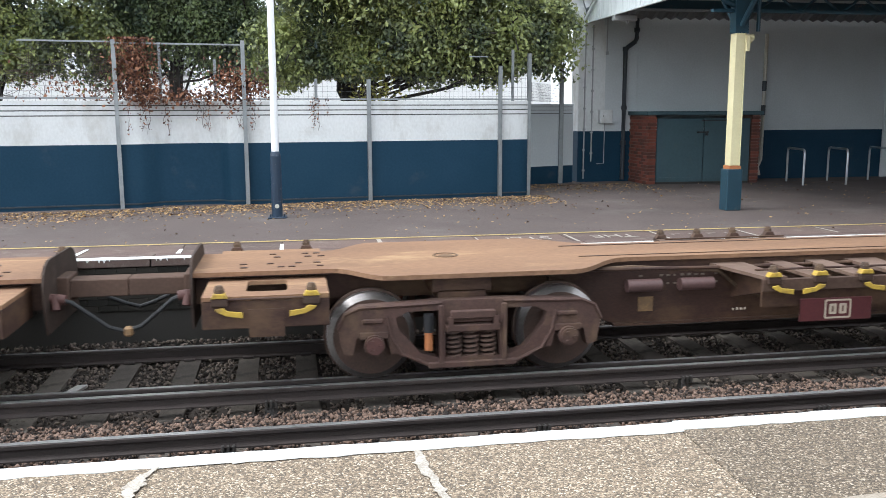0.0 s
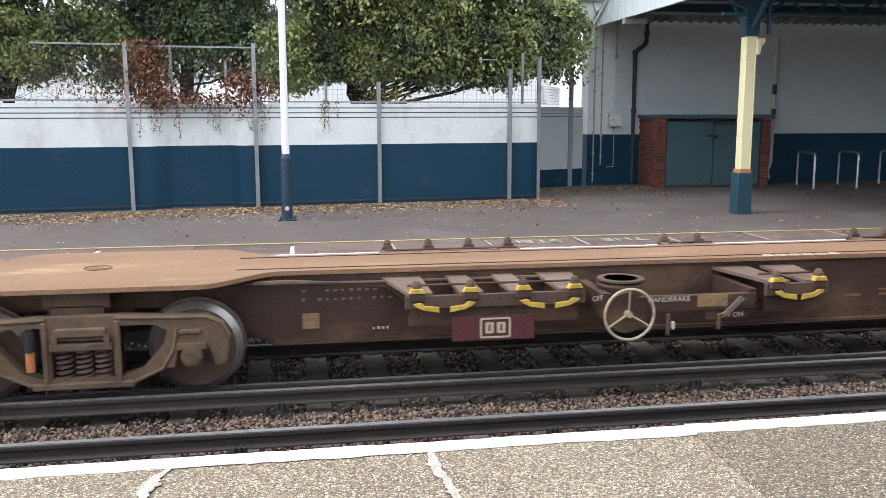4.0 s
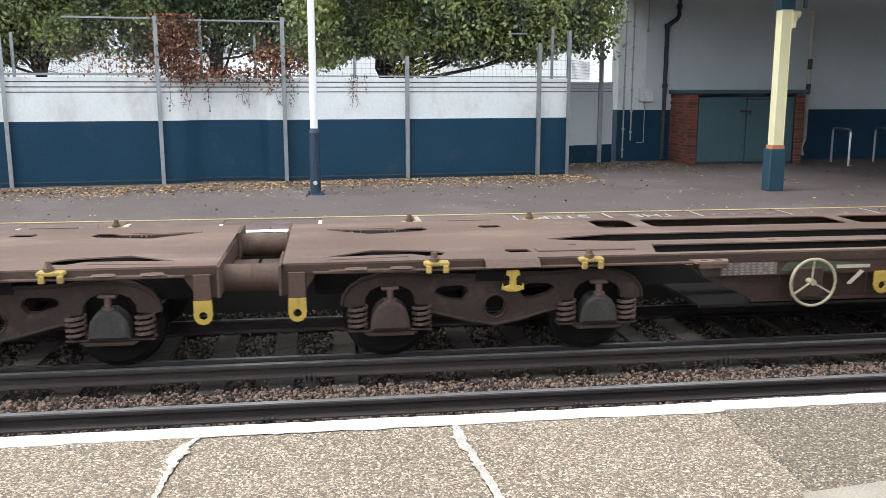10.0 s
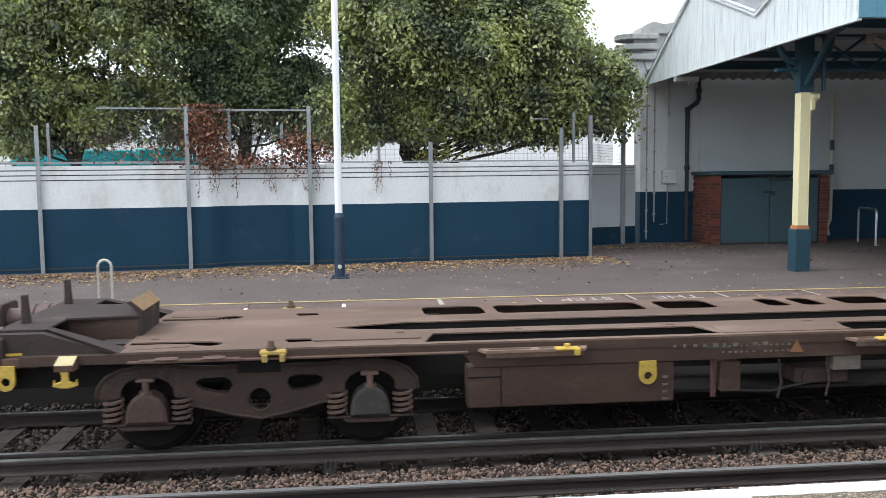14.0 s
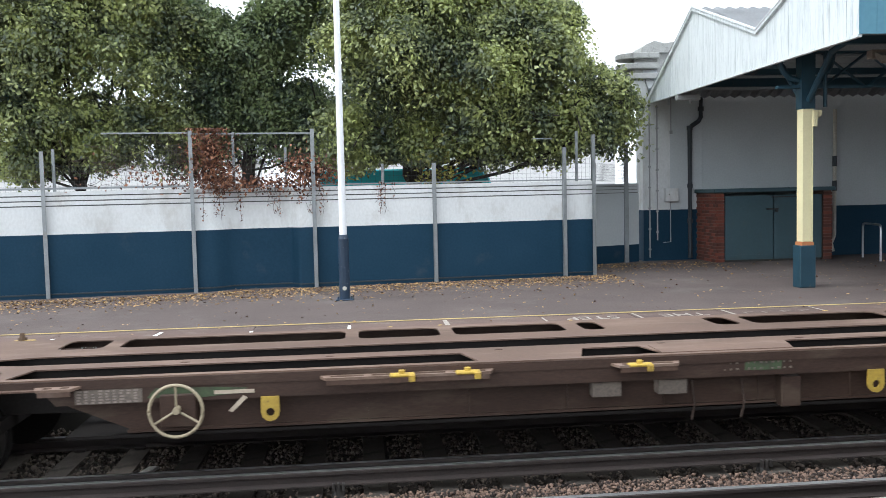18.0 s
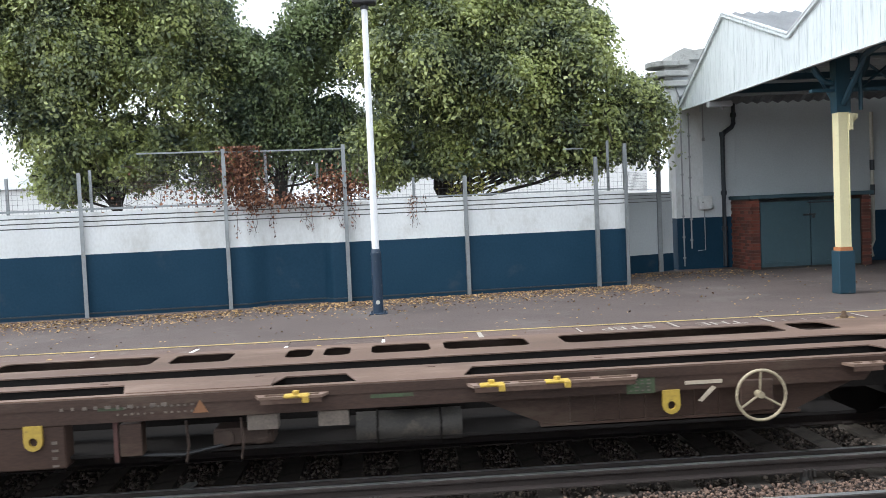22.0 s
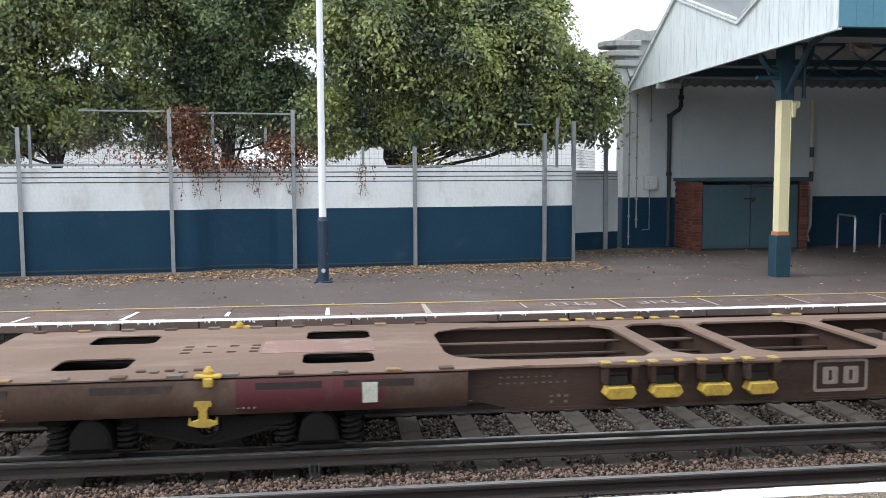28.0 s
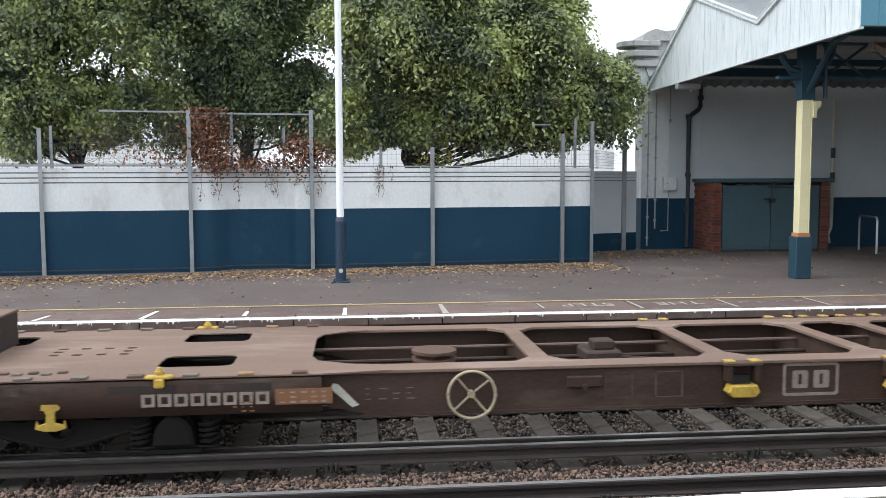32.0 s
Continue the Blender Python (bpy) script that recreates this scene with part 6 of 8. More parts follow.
def lever(parent, x, s, z, lean=1):
    """Twistlock: brown casting and cone, yellow cap and hanging handle."""
    y = s * 1.36
    cap = "yellow" if s < 0 else "brown"
    bm = B()
    prism(bm, [(x - .075, z - .005), (x + .075, z - .005), (x + .05, z + .04), (x - .05, z + .04)], "y", y - .03, y + .05, .005)
    part("lock_cap", bm, cap, parent)
    bm = B()
    box(bm, x - .075, x + .075, y - .02, y + .08, z - .085, z - .005, .01)
    part("lock_casting", bm, "side_brown", parent)
    bm = B()
    e = lean
    prism(bm, [(x - e * .04, z - .10), (x + e * .03, z - .088), (x + e * .07, z - .12), (x + e * .20, z - .135), (x + e * .205, z - .19), (x + e * .06, z - .165), (x - e * .02, z - .125)], "y", y - .035, y - .018, .004)
    part("lock_handle", bm, cap, parent, "bright yellow twistlock handle" if s < 0 else "")
    bm = B()
    cyl(bm, (x, y + .03, z + .04), (x, y + .03, z + .075), .048, 10)
    cyl(bm, (x, y + .03, z + .07), (x, y + .03, z + .105), .045, 8, .03)
    part("lock_cone", bm, "bogie_rust", parent)


def handwheel(parent, x, y, z, R=.245, spokes=3, rot=90):
    bm = B()
    ring(bm, (x, y, z), R, .015, 36, 8)
    h = part("handwheel", bm, "wheel_cream", parent, "cream painted brake handwheel", smooth=True)
    for k in range(spokes):
        a = radians(rot + 360 * k / spokes)
        bm = B()
        tube(bm, [(x, y + .03, z), (x + R * math.cos(a), y, z + R * math.sin(a))], .011, 6)
        part("spoke", bm, "wheel_cream", h)
    bm = B()
    cyl(bm, (x, y - .01, z), (x, y + .12, z), .032, 12)
    part("hub", bm, "wheel_cream", h)
    return h


def eye_plate(parent, x, s, z, y=1.33, hang=0.0):
    """Yellow lifting eye: a plate with a hole, on a brown tongue where it hangs low."""
    bm = B()
    out = [(x - .08, z + .12), (x + .08, z + .12)] + [(x + .085 * math.cos(a), z - .02 + .09 * math.sin(a)) for a in (0, -.5, -1.0, -1.57, -2.1, -2.6, -3.14)]
    holed(bm, out, [circle(x, z - .025, .04, 12)], "y", s * y, s * (y - .03))
    e = part("lifting_eye", bm, "eye_yellow", parent, "yellow lifting eye plate")
    if hang:
        bm = B()
        prism(bm, [(x - .08, z + .12), (x + .08, z + .12), (x + .075, z + .12 + hang), (x - .075, z + .12 + hang)], "y", s * (y - .001), s * (y - .03), .004)
        part("eye_tongue", bm, "brown", e)


def hook_plate(parent, x, s, z, y=1.36, size=1.0):
    bm = B()
    out = [(x - .075, z + .07), (x + .075, z + .07), (x + .07, z + .10), (x + .035, z + .02), (x + .04, z - .05), (x + .11, z - .07), (x + .125, z - .03), (x + .135, z - .10), (x + .05, z - .125), (x - .05, z - .125), (x - .135, z - .10), (x - .125, z - .03), (x - .11, z - .07), (x - .04, z - .05), (x - .035, z + .02), (x - .07, z + .10)]
    out = [(x + (p - x) * .78 * size, z + .07 + (q - z - .07) * .82 * size) for p, q in out]
    prism(bm, out, "y", s * y, s * (y - .04), .005)
    part("rope_hook", bm, "eye_yellow", parent, "yellow anchor-shaped rope hook")


def logo(parent, x, y, z, w, h, material="plate_cream"):
    """A framed two-block mark in plain shapes."""
    bm = B()
    holed(bm, rrect(x - w / 2, x + w / 2, z - h / 2, z + h / 2, h * .1), [rrect(x - w / 2 + h * .09, x + w / 2 - h * .09, z - h * .41, z + h * .41, h * .05)], "y", y, y - .004)
    part("mark_frame", bm, material, parent)
    for q in (-1, 1):
        c = x + q * w * .19
        bm = B()
        holed(bm, rrect(c - w * .14, c + w * .14, z - h * .27, z + h * .27, h * .06), [rrect(c - w * .035, c + w * .03, z - h * .16, z + h * .16, h * .02)], "y", y, y - .004)
        part("mark_block", bm, material, parent)


def bars(parent, x, y, z, n, w, h, gap, material="mark_grey", rows=1, rg=.05):
    """Lettering too worn to read, as small bars."""
    r = random.Random(int(x * 100) + n)
    bm = B()
    for j in range(rows):
        for k in range(n):
            if r.random() < .12:
                continue
            x0 = x + k * (w + gap)
            box(bm, x0, x0 + w * r.uniform(.35, .8), y - .003, y, z - j * rg, z - j * rg + h * r.uniform(.4, .6))
    o = part("worn_lettering", bm, material, parent)
    tagged(o, kind="stuff")


def buffer(parent, x, e, s, L=.64, z=1.06, material="tank"):
    """Side buffer that points along e from the headstock at x."""
    y = s * .87
    bm = B()
    cyl(bm, (x, y, z), (x + e * L * .55, y, z), .155, 22)
    cyl(bm, (x + e * L * .5, y, z), (x + e * (L - .03), y, z), .125, 22)
    cyl(bm, (x, y, z), (x + e * .03, y, z), .20, 22)
    b = part("buffer", bm, material, parent, "cylindrical side buffer", smooth=True)
    bm = B()
    prism(bm, rrect(y - .25, y + .25, z - .19, z + .19, .07), "x", x + e * (L - .05), x + e * L, .01)
    part("buffer_head", bm, "bogie_dark", b, "dark rectangular buffer head")
    bm = B()
    for q in (.18, .34):
        ring(bm, (x + e * L * q * 1.4, y, z), .156, .009, 22, 5, "x")
    part("buffer_band", bm, "bogie_dark", b)


def hoop_rail(parent, x, y, z0, z1, w=.12, material="wheel_cream", along="y"):
    bm = B()
    r = w / 2
    pts = [(-r, z0), (-r, z1 - r)] + [(-r * math.cos(a), z1 - r + r * math.sin(a)) for a in (.5, 1.05, 1.57, 2.1, 2.64)] + [(r, z1 - r), (r, z0)]
    tube(bm, [(x + p, y, z) if along == "x" else (x, y + p, z) for p, z in pts], .016, 8)
    part("grab_handle", bm, material, parent, "pale looped grab handle", smooth=True)


def hoses(parent, x, e, z=.85):
    """Screw coupling and brake hoses between the buffers."""
    for y, m, sag, up in ((-.42, "red_cap", .16, .12), (.34, "hose", .34, .05), (-.2, "hose", .30, .1), (.5, "red_cap", .2, .14), (.12, "hose", .10, .2)):
        bm = B()
        tube(bm, [(x, y, z + up), (x + e * .12, y - .02, z + up + .02), (x + e * .28, y - .03, z + up - sag * .6), (x + e * .46, y, z + up - sag), (x + e * .64, y + .03, z + up - sag * .7)], .026, 8)
        part("brake_hose", bm, m, parent, smooth=True)
    bm = B()
    box(bm, x, x + e * .3, -.05, .05, z + .05, z + .13, .01)
    tube(bm, [(x + e * .25, -.03, z + .1), (x + e * .45, -.05, z + .14), (x + e * .66, -.02, z + .1)], .04, 8)
    part("coupling_hook", bm, "bogie_dark", parent)
    bm = B()
    tube(bm, [(x + e * .3, .06, z + .1), (x + e * .48, .08, z + .16), (x + e * .66, .05, z + .1)], .035, 8)
    part("coupling_link", bm, "brown", parent)


# ---- rust-coloured spine wagon ----
def spine_wagon(outer):
    w = thing("spine_wagon", "rusty orange-brown container spine wagon on cast bogies, rolling empty", "railway wagon", "train")
    H = 9.62

    def half(x):
        a = abs(x)
        def ease(t):
            t = min(max(t, 0), 1)
            return t * t * (3 - 2 * t)
        return .50 + .58 * ease((a - 5.15) / .75) - .50 * ease((a - 7.75) / .5)
    xs = [-H] + [-8.6 + .1 * i for i in range(38)] + [0] + [4.9 + .1 * i for i in range(38)] + [H]
    bm = B()
    near = [(x, -half(x)) for x in xs]
    prism(bm, near + [(x, -y) for x, y in near[::-1]], "z", 1.045, 1.09)
    deck = part("deck_plate", bm, "rust_deck", w, "rusty orange deck plate, swelling over the bogies")
    for x in (-7.0, 7.0):
        bm = B()
        ring(bm, (x, 0, 1.09), .13, .012, 20, 5, "z")
        cyl(bm, (x, -.05, 1.085), (x, -.05, 1.095), .09, 16)
        part("centre_pin", bm, "maroon", deck)
    for q in (-.36, .36):
        bm = B()
        box(bm, -5.6, 5.6, q - .012, q + .012, 1.09, 1.097)
        part("weld_seam", bm, "maroon", deck)
    rr = random.Random(4)
    for e in (-1, 1):
        bm = B()
        for i in range(14):
            x, y = e * (8.35 + .25 * (i // 4)) + rr.uniform(-.1, .1), (-.4, -.2, .2, .4)[i % 4]
            bm = B()
            box(bm, x, x + .07, y, y + .04, 1.09, 1.098)
            part("deck_bolt", bm, "maroon", deck)
    # spine webs
    bm = B()
    prof = [(-5.9, .62), (-5.2, .35), (5.2, .35), (5.9, .62), (6.0, 1.045), (-6.0, 1.045)]
    prism(bm, prof, "y", -.46, .46)
    sp = part("spine_beam", bm, "maroon", w, "deep maroon spine beam")
    bm = B()
    prism(bm, [(-5.25, .34), (5.25, .34), (5.25, .365), (-5.25, .365)], "y", -.53, .53)
    part("bottom_flange", bm, "maroon", sp)
    for e in (-1, 1):
        bm = B()
        box(bm, e * 5.8, e * H, -.38, .38, .74, 1.045)
        part("end_sill", bm, "maroon", sp)
        bm = B()
        box(bm, e * 7.0 - .3, e * 7.0 + .3, -.95, .95, .88, 1.045, .01)
        box(bm, e * 7.0 - .24, e * 7.0 + .24, -.95, .95, .80, .9)
        part("body_bolster", bm, "maroon", sp)
        cast_bogie(w, 7.0 if e > 0 else -6.93, "bogie_red" if not outer and e < 0 else "bogie_rust")
        bm = B()
        edge = [(.60, .54), (.65, .80), (.655, 1.02), (.62, 1.13), (.54, 1.20), (.42, 1.24)]
        prism(bm, edge + [(-y, z) for y, z in edge[::-1]], "x", e * H - .012, e * H + .012)
        part("headstock", bm, "bogie_dark", w, "upright sooty brown headstock plate")
        # end outriggers with pockets
        for s in (-1, 1):
            x0, x1 = sorted((e * 8.32, e * 9.46))
            bm = B()
            holed(bm, [(x0, s * .45), (x1, s * .45), (x1, s * 1.33), (x0, s * 1.33)], [rrect(x0 + .38, x1 - .38, min(s * .62, s * 1.12), max(s * .62, s * 1.12), .05)], "z", .96, 1.0)
            o = part("end_outrigger", bm, "rust_deck", w, "rusty outrigger with a square pocket")
            bm = B()
            box(bm, x0, x1, min(s * 1.33, s * 1.29), max(s * 1.33, s * 1.29), .70, .96, .006)
            part("outrigger_side", bm, "maroon", o)
            for x in (x0, x1 - .04):
                bm = B()
                box(bm, x, x + .04, min(s * .45, s * 1.29), max(s * .45, s * 1.29), .70, .96)
                part("outrigger_rib", bm, "maroon", o)
            bm = B()
            box(bm, (x0 + x1) / 2 - .16, (x0 + x1) / 2 + .16, s * 1.345, s * 1.33, .62, .88)
            part("number_panel", bm, "maroon", o)
            lever(o, x0 + .16, s, 1.0, 1)
            lever(o, x1 - .16, s, 1.0, -1)
            bm = B()
            tube(bm, [(x0 + .16, s * 1.36, .98), (x1 - .16, s * 1.36, .98)], .012, 6)
            part("lock_rod", bm, "maroon", o)
    # side outriggers with four or two locks
    for s in (-1, 1):
        for x0, x1, locks in ((-4.05, -2.2, 4), (2.3, 4.05, 4), (-.42, .36, 2)):
            bm = B()
            n = locks if locks == 4 else 2
            arms = [x0 + .2 + (x1 - x0 - .4) * k / (n - 1) for k in range(n)]
            for k, a in enumerate(arms):
                wd = .11
                prism(bm, [(a - wd * (2.6 if k == 0 else 1), s * .46), (a + wd * (2.6 if k == n - 1 else 1), s * .46), (a + wd, s * 1.34), (a - wd, s * 1.34)], "z", .955, .99)
            o = part("side_outrigger", bm, "brown_deck", w, "bracket arms for container locks")
            bm = B()
            box(bm, x0 + .05, x1 - .05, min(s * 1.35, s * 1.30), max(s * 1.35, s * 1.30), .84, .965, .006)
            part("edge_beam", bm, "brown", o)
            for a in arms:
                bm = B()
                prism(bm, [(s * .46, .60), (s * .46, .955), (s * 1.30, .955), (s * 1.30, .84)], "x", a - .02, a + .02)
                part("arm_web", bm, "maroon", o)
            bm = B()
            box(bm, x0 + .1, x1 - .1, min(s * 1.22, s * 1.25), max(s * 1.22, s * 1.25), .66, .86)
            part("lock_housing", bm, "maroon", o)
            for k in range(locks):
                lever(o, x0 + .16 + (x1 - x0 - .32) * k / (locks - 1), s, 1.0 if locks == 4 else .99, 1 if k % 2 == 0 else -1)
            bm = B()
            tube(bm, [(x0 + .1, s * 1.1, 1.02), (x1 - .1, s * 1.1, 1.02)], .012, 6)
            part("lock_rod", bm, "maroon", o)
            if locks == 4 and s < 0 and x0 < 0:
                bm = B()
                box(bm, -3.55, -2.74, -1.305, -1.285, .50, .74, .006)
                p = part("logo_panel", bm, "plate_red", w, "red panel with a pale framed mark")
                logo(p, -3.13, -1.309, .625, .30, .20)
                bars(p, -4.3, -1.305, .66, 5, .03, .05, .012, "plate_cream")
            elif locks == 4 and s < 0:
                bm = B()
                box(bm, 2.62, 3.50, -1.305, -1.285, .52, .72, .006)
                p = part("type_panel", bm, "plate_red", w, "dull red panel with worn lettering")
                text("lettering", "FCA", .13, "mark_pale", p, pose(2.775, -1.308, .575, 90, 0, 0))
                bars(p, 2.96, -1.31, .67, 4, .14, .02, .01, "mark_grey", 1, .07)
                bars(p, 3.02, -1.31, .555, 6, .06, .09, .012, "mark_grey")
                bm = B()
                for a, b, c, d in ((2.62, 3.5, .715, .722), (2.62, 3.5, .518, .525), (2.62, 2.627, .52, .72), (3.493, 3.5, .52, .72), (2.93, 2.937, .52, .72)):
                    box(bm, a, b, -1.309, -1.306, c, d)
                part("panel_border", bm, "plate_cream", p)
                bm = B()
                box(bm, 3.58, 4.06, -1.305, -1.285, .50, .73, .006)
                p = part("data_panel", bm, "label_yellow", w, "pale yellowed data panel")
                bars(p, 3.62, -1.309, .69, 5, .07, .012, .01, "mark_grey", 6, .03)
        # handbrake gear
    bm = B()
    box(bm, -1.75, -.42, -1.27, -1.2, .70, .86, .006)
    box(bm, -2.05, -1.95, -1.25, -.46, .66, .9)
    box(bm, -.5, -.42, -1.25, -.46, .66, .9)
    g = part("handbrake_frame", bm, "maroon", w, "maroon handbrake frame")
    handwheel(w, -1.82, -1.40, .72, .25)
    bm = B()
    cyl(bm, (-1.82, -1.33, .72), (-1.82, -1.25, .72), .2, 24)
    part("gear_case", bm, "maroon", g, smooth=True)
    bm = B()
    cyl(bm, (-1.75, -.95, .93), (-1.75, -.95, .96), .24, 28)
    cyl(bm, (-1.75, -.95, .98), (-1.75, -.95, 1.0), .24, 28)
    cyl(bm, (-1.75, -.95, .93), (-1.75, -.95, 1.0), .17, 20)
    part("chain_drum", bm, "brown", g, smooth=True)
    text("lettering", "HANDBRAKE", .075, "plate_cream", w, pose(-1.36, -1.274, .805, 90, 0, 0))
    text("lettering", "OFF ON", .07, "plate_cream", w, pose(-.68, -1.254, .62, 90, 0, 0))
    text("lettering", "OFF", .075, "plate_cream", w, pose(-2.1, -1.274, .84, 90, 0, 20))
    bm = B()
    box(bm, -.95, -.5, -1.25, -1.235, .60, .70)
    part("notice_plate", bm, "maroon", g)
    for x, z0, z1, m in ((-1.38, .46, .68, "brown"), (-1.33, .52, .60, "label_white"), (-.84, .5, .66, "brown")):
        bm = B()
        box(bm, x, x + .035, -1.29, -1.25, z0, z1, .006)
        part("release_lever", bm, m, g)
    bm = B()
    prism(bm, [(-.80, .66), (-.75, .64), (-.56, .81), (-.61, .84)], "y", -1.30, -1.28)
    part("indicator_arm", bm, "mark_grey", g)
    bm = B()
    box(bm, -1.06, -.74, -1.276, -1.27, .74, .86)
    part("data_plate", bm, "dull_yellow", g)
    # piping, cylinders and markings on the beam
    for x in (-4.7, 5.0):
        bm = B()
        tube(bm, [(x - 1.2, -.62, .98), (x - .4, -.6, 1.0), (x + .6, -.6, .93), (x + .9, -.58, .70), (x + 1.1, -.58, .62)], .022, 8)
        part("air_pipe", bm, "bogie_rust", w, smooth=True)
    bm = B()
    tube(bm, [(-6.2, -.7, .97), (-5.6, -.62, .99), (-4.2, -.62, .97), (-2.4, -.6, .97)], .02, 8)
    part("air_pipe", bm, "maroon", w)
    for x in () if outer else (-5.15, -4.55):
        bm = B()
        cyl(bm, (x, -.62, .80), (x + .38, -.62, .80), .07, 16)
        part("brake_cylinder", bm, "tank", w, smooth=True)
    bm = B()
    box(bm, -4.95, -4.78, -.47, -.463, .48, .64)
    part("builder_plate", bm, "dull_yellow", w)
    bars(w, -4.95, -.463, .86, 12, .06, .05, .02, "mark_grey", 2, .09)
    bars(w, 1.1, -.463, .66, 3, .42, .05, .01, "mark_orange", 2, .06)
    bm = B()
    for k in range(6):
        x = .1 + .16 * k
        holed(bm, rrect(x, x + .12, -.485, -.38, .03), [rrect(x + .03, x + .09, -.46, -.405, .015)], "z", 1.0905, 1.094)
    part("painted_number", bm, "plate_cream", deck)
    # bar coupling at the inner end
    e = 1 if outer < 0 else -1
    bm = B()
    box(bm, e * H, e * (H + .673), -.13, .13, .80, .98, .01)
    box(bm, e * H, e * (H + .12), -.2, .2, .74, 1.02, .012)
    part("drawbar", bm, "brown", w)
    for y, low in ((-.46, .50), (.40, .56)):
        bm = B()
        tube(bm, [(e * (H + .08), y, .86), (e * (H + .2), y, .82), (e * (H + .36), y + .03, .68), (e * (H + .52), y + .04, low + .05), (e * (H + .67), y + .05, low)], .022, 8)
        hs = part("brake_hose", bm, "hose", w, "black brake hose sagging between the wagons", smooth=True)
        bm = B()
        cyl(bm, (e * H, y, .87), (e * (H + .15), y, .85), .05, 12)
        cyl(bm, (e * (H + .05), y, .90), (e * (H + .07), y - .06, .76), .04, 10)
        part("hose_cock", bm, "red_cap", hs, "reddish cast hose cock", smooth=True)
        if e < 0 and y < 0:
            bm = B()
            box(bm, -(H + .69), -(H + .60), y + .0, y + .09, low - .05, low + .05, .02)
            part("hose_coupling", bm, "dull_yellow", hs)
    if outer:
        for s in (-1, 1):
            buffer(w, outer * (H + .02), outer, s, .62)
            bm = B()
            box(bm, outer * (H - .25), outer * (H - .05), s * 1.05 - .15, s * 1.05 + .15, 1.09, 1.38, .01)
            part("end_lug", bm, "bogie_dark", w)
            bm = B()
            cyl(bm, (outer * (H - .3), s * .6, 1.09), (outer * (H - .3), s * .6, 1.42), .035, 10)
            part("end_stanchion", bm, "bogie_dark", w)
        bm = B()
        box(bm, outer * (H - .6), outer * (H + .02), -1.15, 1.15, 1.0, 1.12, .01)
        part("end_platform", bm, "rust_deck", w)
        hoses(w, outer * H, outer)
    return w


# ---- slotted-deck wagon ----
def slotted_wagon(S, cabinet, length=17.95):
    w = thing("slotted_flat_wagon", "dusty brown container flat wagon with long deck slots, rolling empty", "railway wagon", "train")
    Hh = length / 2

    def X(d):
        return S * (Hh - d)
    ZT = 1.05
    L = length
    holes = []
    for a, b in ((3.9, 6.84), (8.15, 8.98), (9.98, 14.3)):
        a, b = sorted((X(a), X(b)))
        holes.append([(a, -1.13), (b, -1.13), (b - .12, -.70), (a + .12, -.70)])
    if cabinet:
        far = ((3.95, 4.66), (4.8, 6.56), (6.75, 7.42), (8.03, 8.33), (8.46, 8.76), (9.0, 9.67), (9.83, 10.8), (11.2, 13.8), (13.97, 14.45))
    else:
        far = ((3.95, 4.66), (4.8, 6.56), (6.72, 7.02), (8.34, 8.6), (8.8, 10.1), (10.26, 11.19), (11.34, 13.8), (13.97, 14.45))
    for a, b in far:
        holes.append(rrect(min(X(a), X(b)) + .08, max(X(a), X(b)) + .08, .42, 1.0, .10))
    a, b = sorted((X(3.0), X(15.2)))
    holes.append([(a, -.24), (a + .35, -.36), (a + .8, -.46), (b - .8, -.46), (b - .35, -.36), (b, -.24), (b - .35, -.11), (b - .8, .0), (a + .8, .0), (a + .35, -.11)])
    for d0, f in ((2.72, 1), (15.62, -1)):           # pockets over the bogies
        for y in (-.86, .70):
            x, k = X(d0), f * S
            holes.append([(x - .13 * k, y - .07), (x + .10 * k, y - .09), (x + .15 * k, y + .01), (x + .12 * k, y + .09), (x - .10 * k, y + .08)])
    # slit openings: a dark wedge that ends in an oval
    for y in (-.90, .62):
        m = 1 if y < 0 else -1
        holes.append([(X(d), y + m * v * 1.45) for d, v in ((17.55, -.05), (17.05, .19), (16.85, .16), (16.46, .10), (16.36, .02), (16.42, -.07), (16.56, -.08), (16.70, .0), (17.05, -.01))])
        holes.append([(X(d), y + m * v * 1.25) for d, v in ((1.12, .12), (1.45, .12), (1.86, .10), (1.98, .04), (2.0, -.03), (1.90, -.09), (1.78, -.06), (1.66, .02), (1.4, .03), (1.12, .02))])
    bm = B()
    x0, x1 = sorted((X(1.08), X(L - .02)))
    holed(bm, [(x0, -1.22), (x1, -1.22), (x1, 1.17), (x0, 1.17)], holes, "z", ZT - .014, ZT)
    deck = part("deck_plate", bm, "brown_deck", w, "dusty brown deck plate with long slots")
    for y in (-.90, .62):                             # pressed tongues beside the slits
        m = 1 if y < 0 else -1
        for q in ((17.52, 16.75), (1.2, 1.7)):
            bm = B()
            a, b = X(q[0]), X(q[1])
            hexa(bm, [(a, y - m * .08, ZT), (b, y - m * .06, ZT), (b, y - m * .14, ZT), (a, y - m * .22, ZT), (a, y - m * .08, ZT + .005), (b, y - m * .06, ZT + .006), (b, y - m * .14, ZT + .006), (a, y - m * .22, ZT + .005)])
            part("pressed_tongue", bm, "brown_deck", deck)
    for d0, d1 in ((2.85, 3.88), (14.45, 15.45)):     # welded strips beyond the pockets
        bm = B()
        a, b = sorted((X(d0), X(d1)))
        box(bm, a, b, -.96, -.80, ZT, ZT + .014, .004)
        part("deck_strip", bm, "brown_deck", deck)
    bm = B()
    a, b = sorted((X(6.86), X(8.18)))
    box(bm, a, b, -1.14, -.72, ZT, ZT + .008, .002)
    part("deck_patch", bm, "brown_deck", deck)
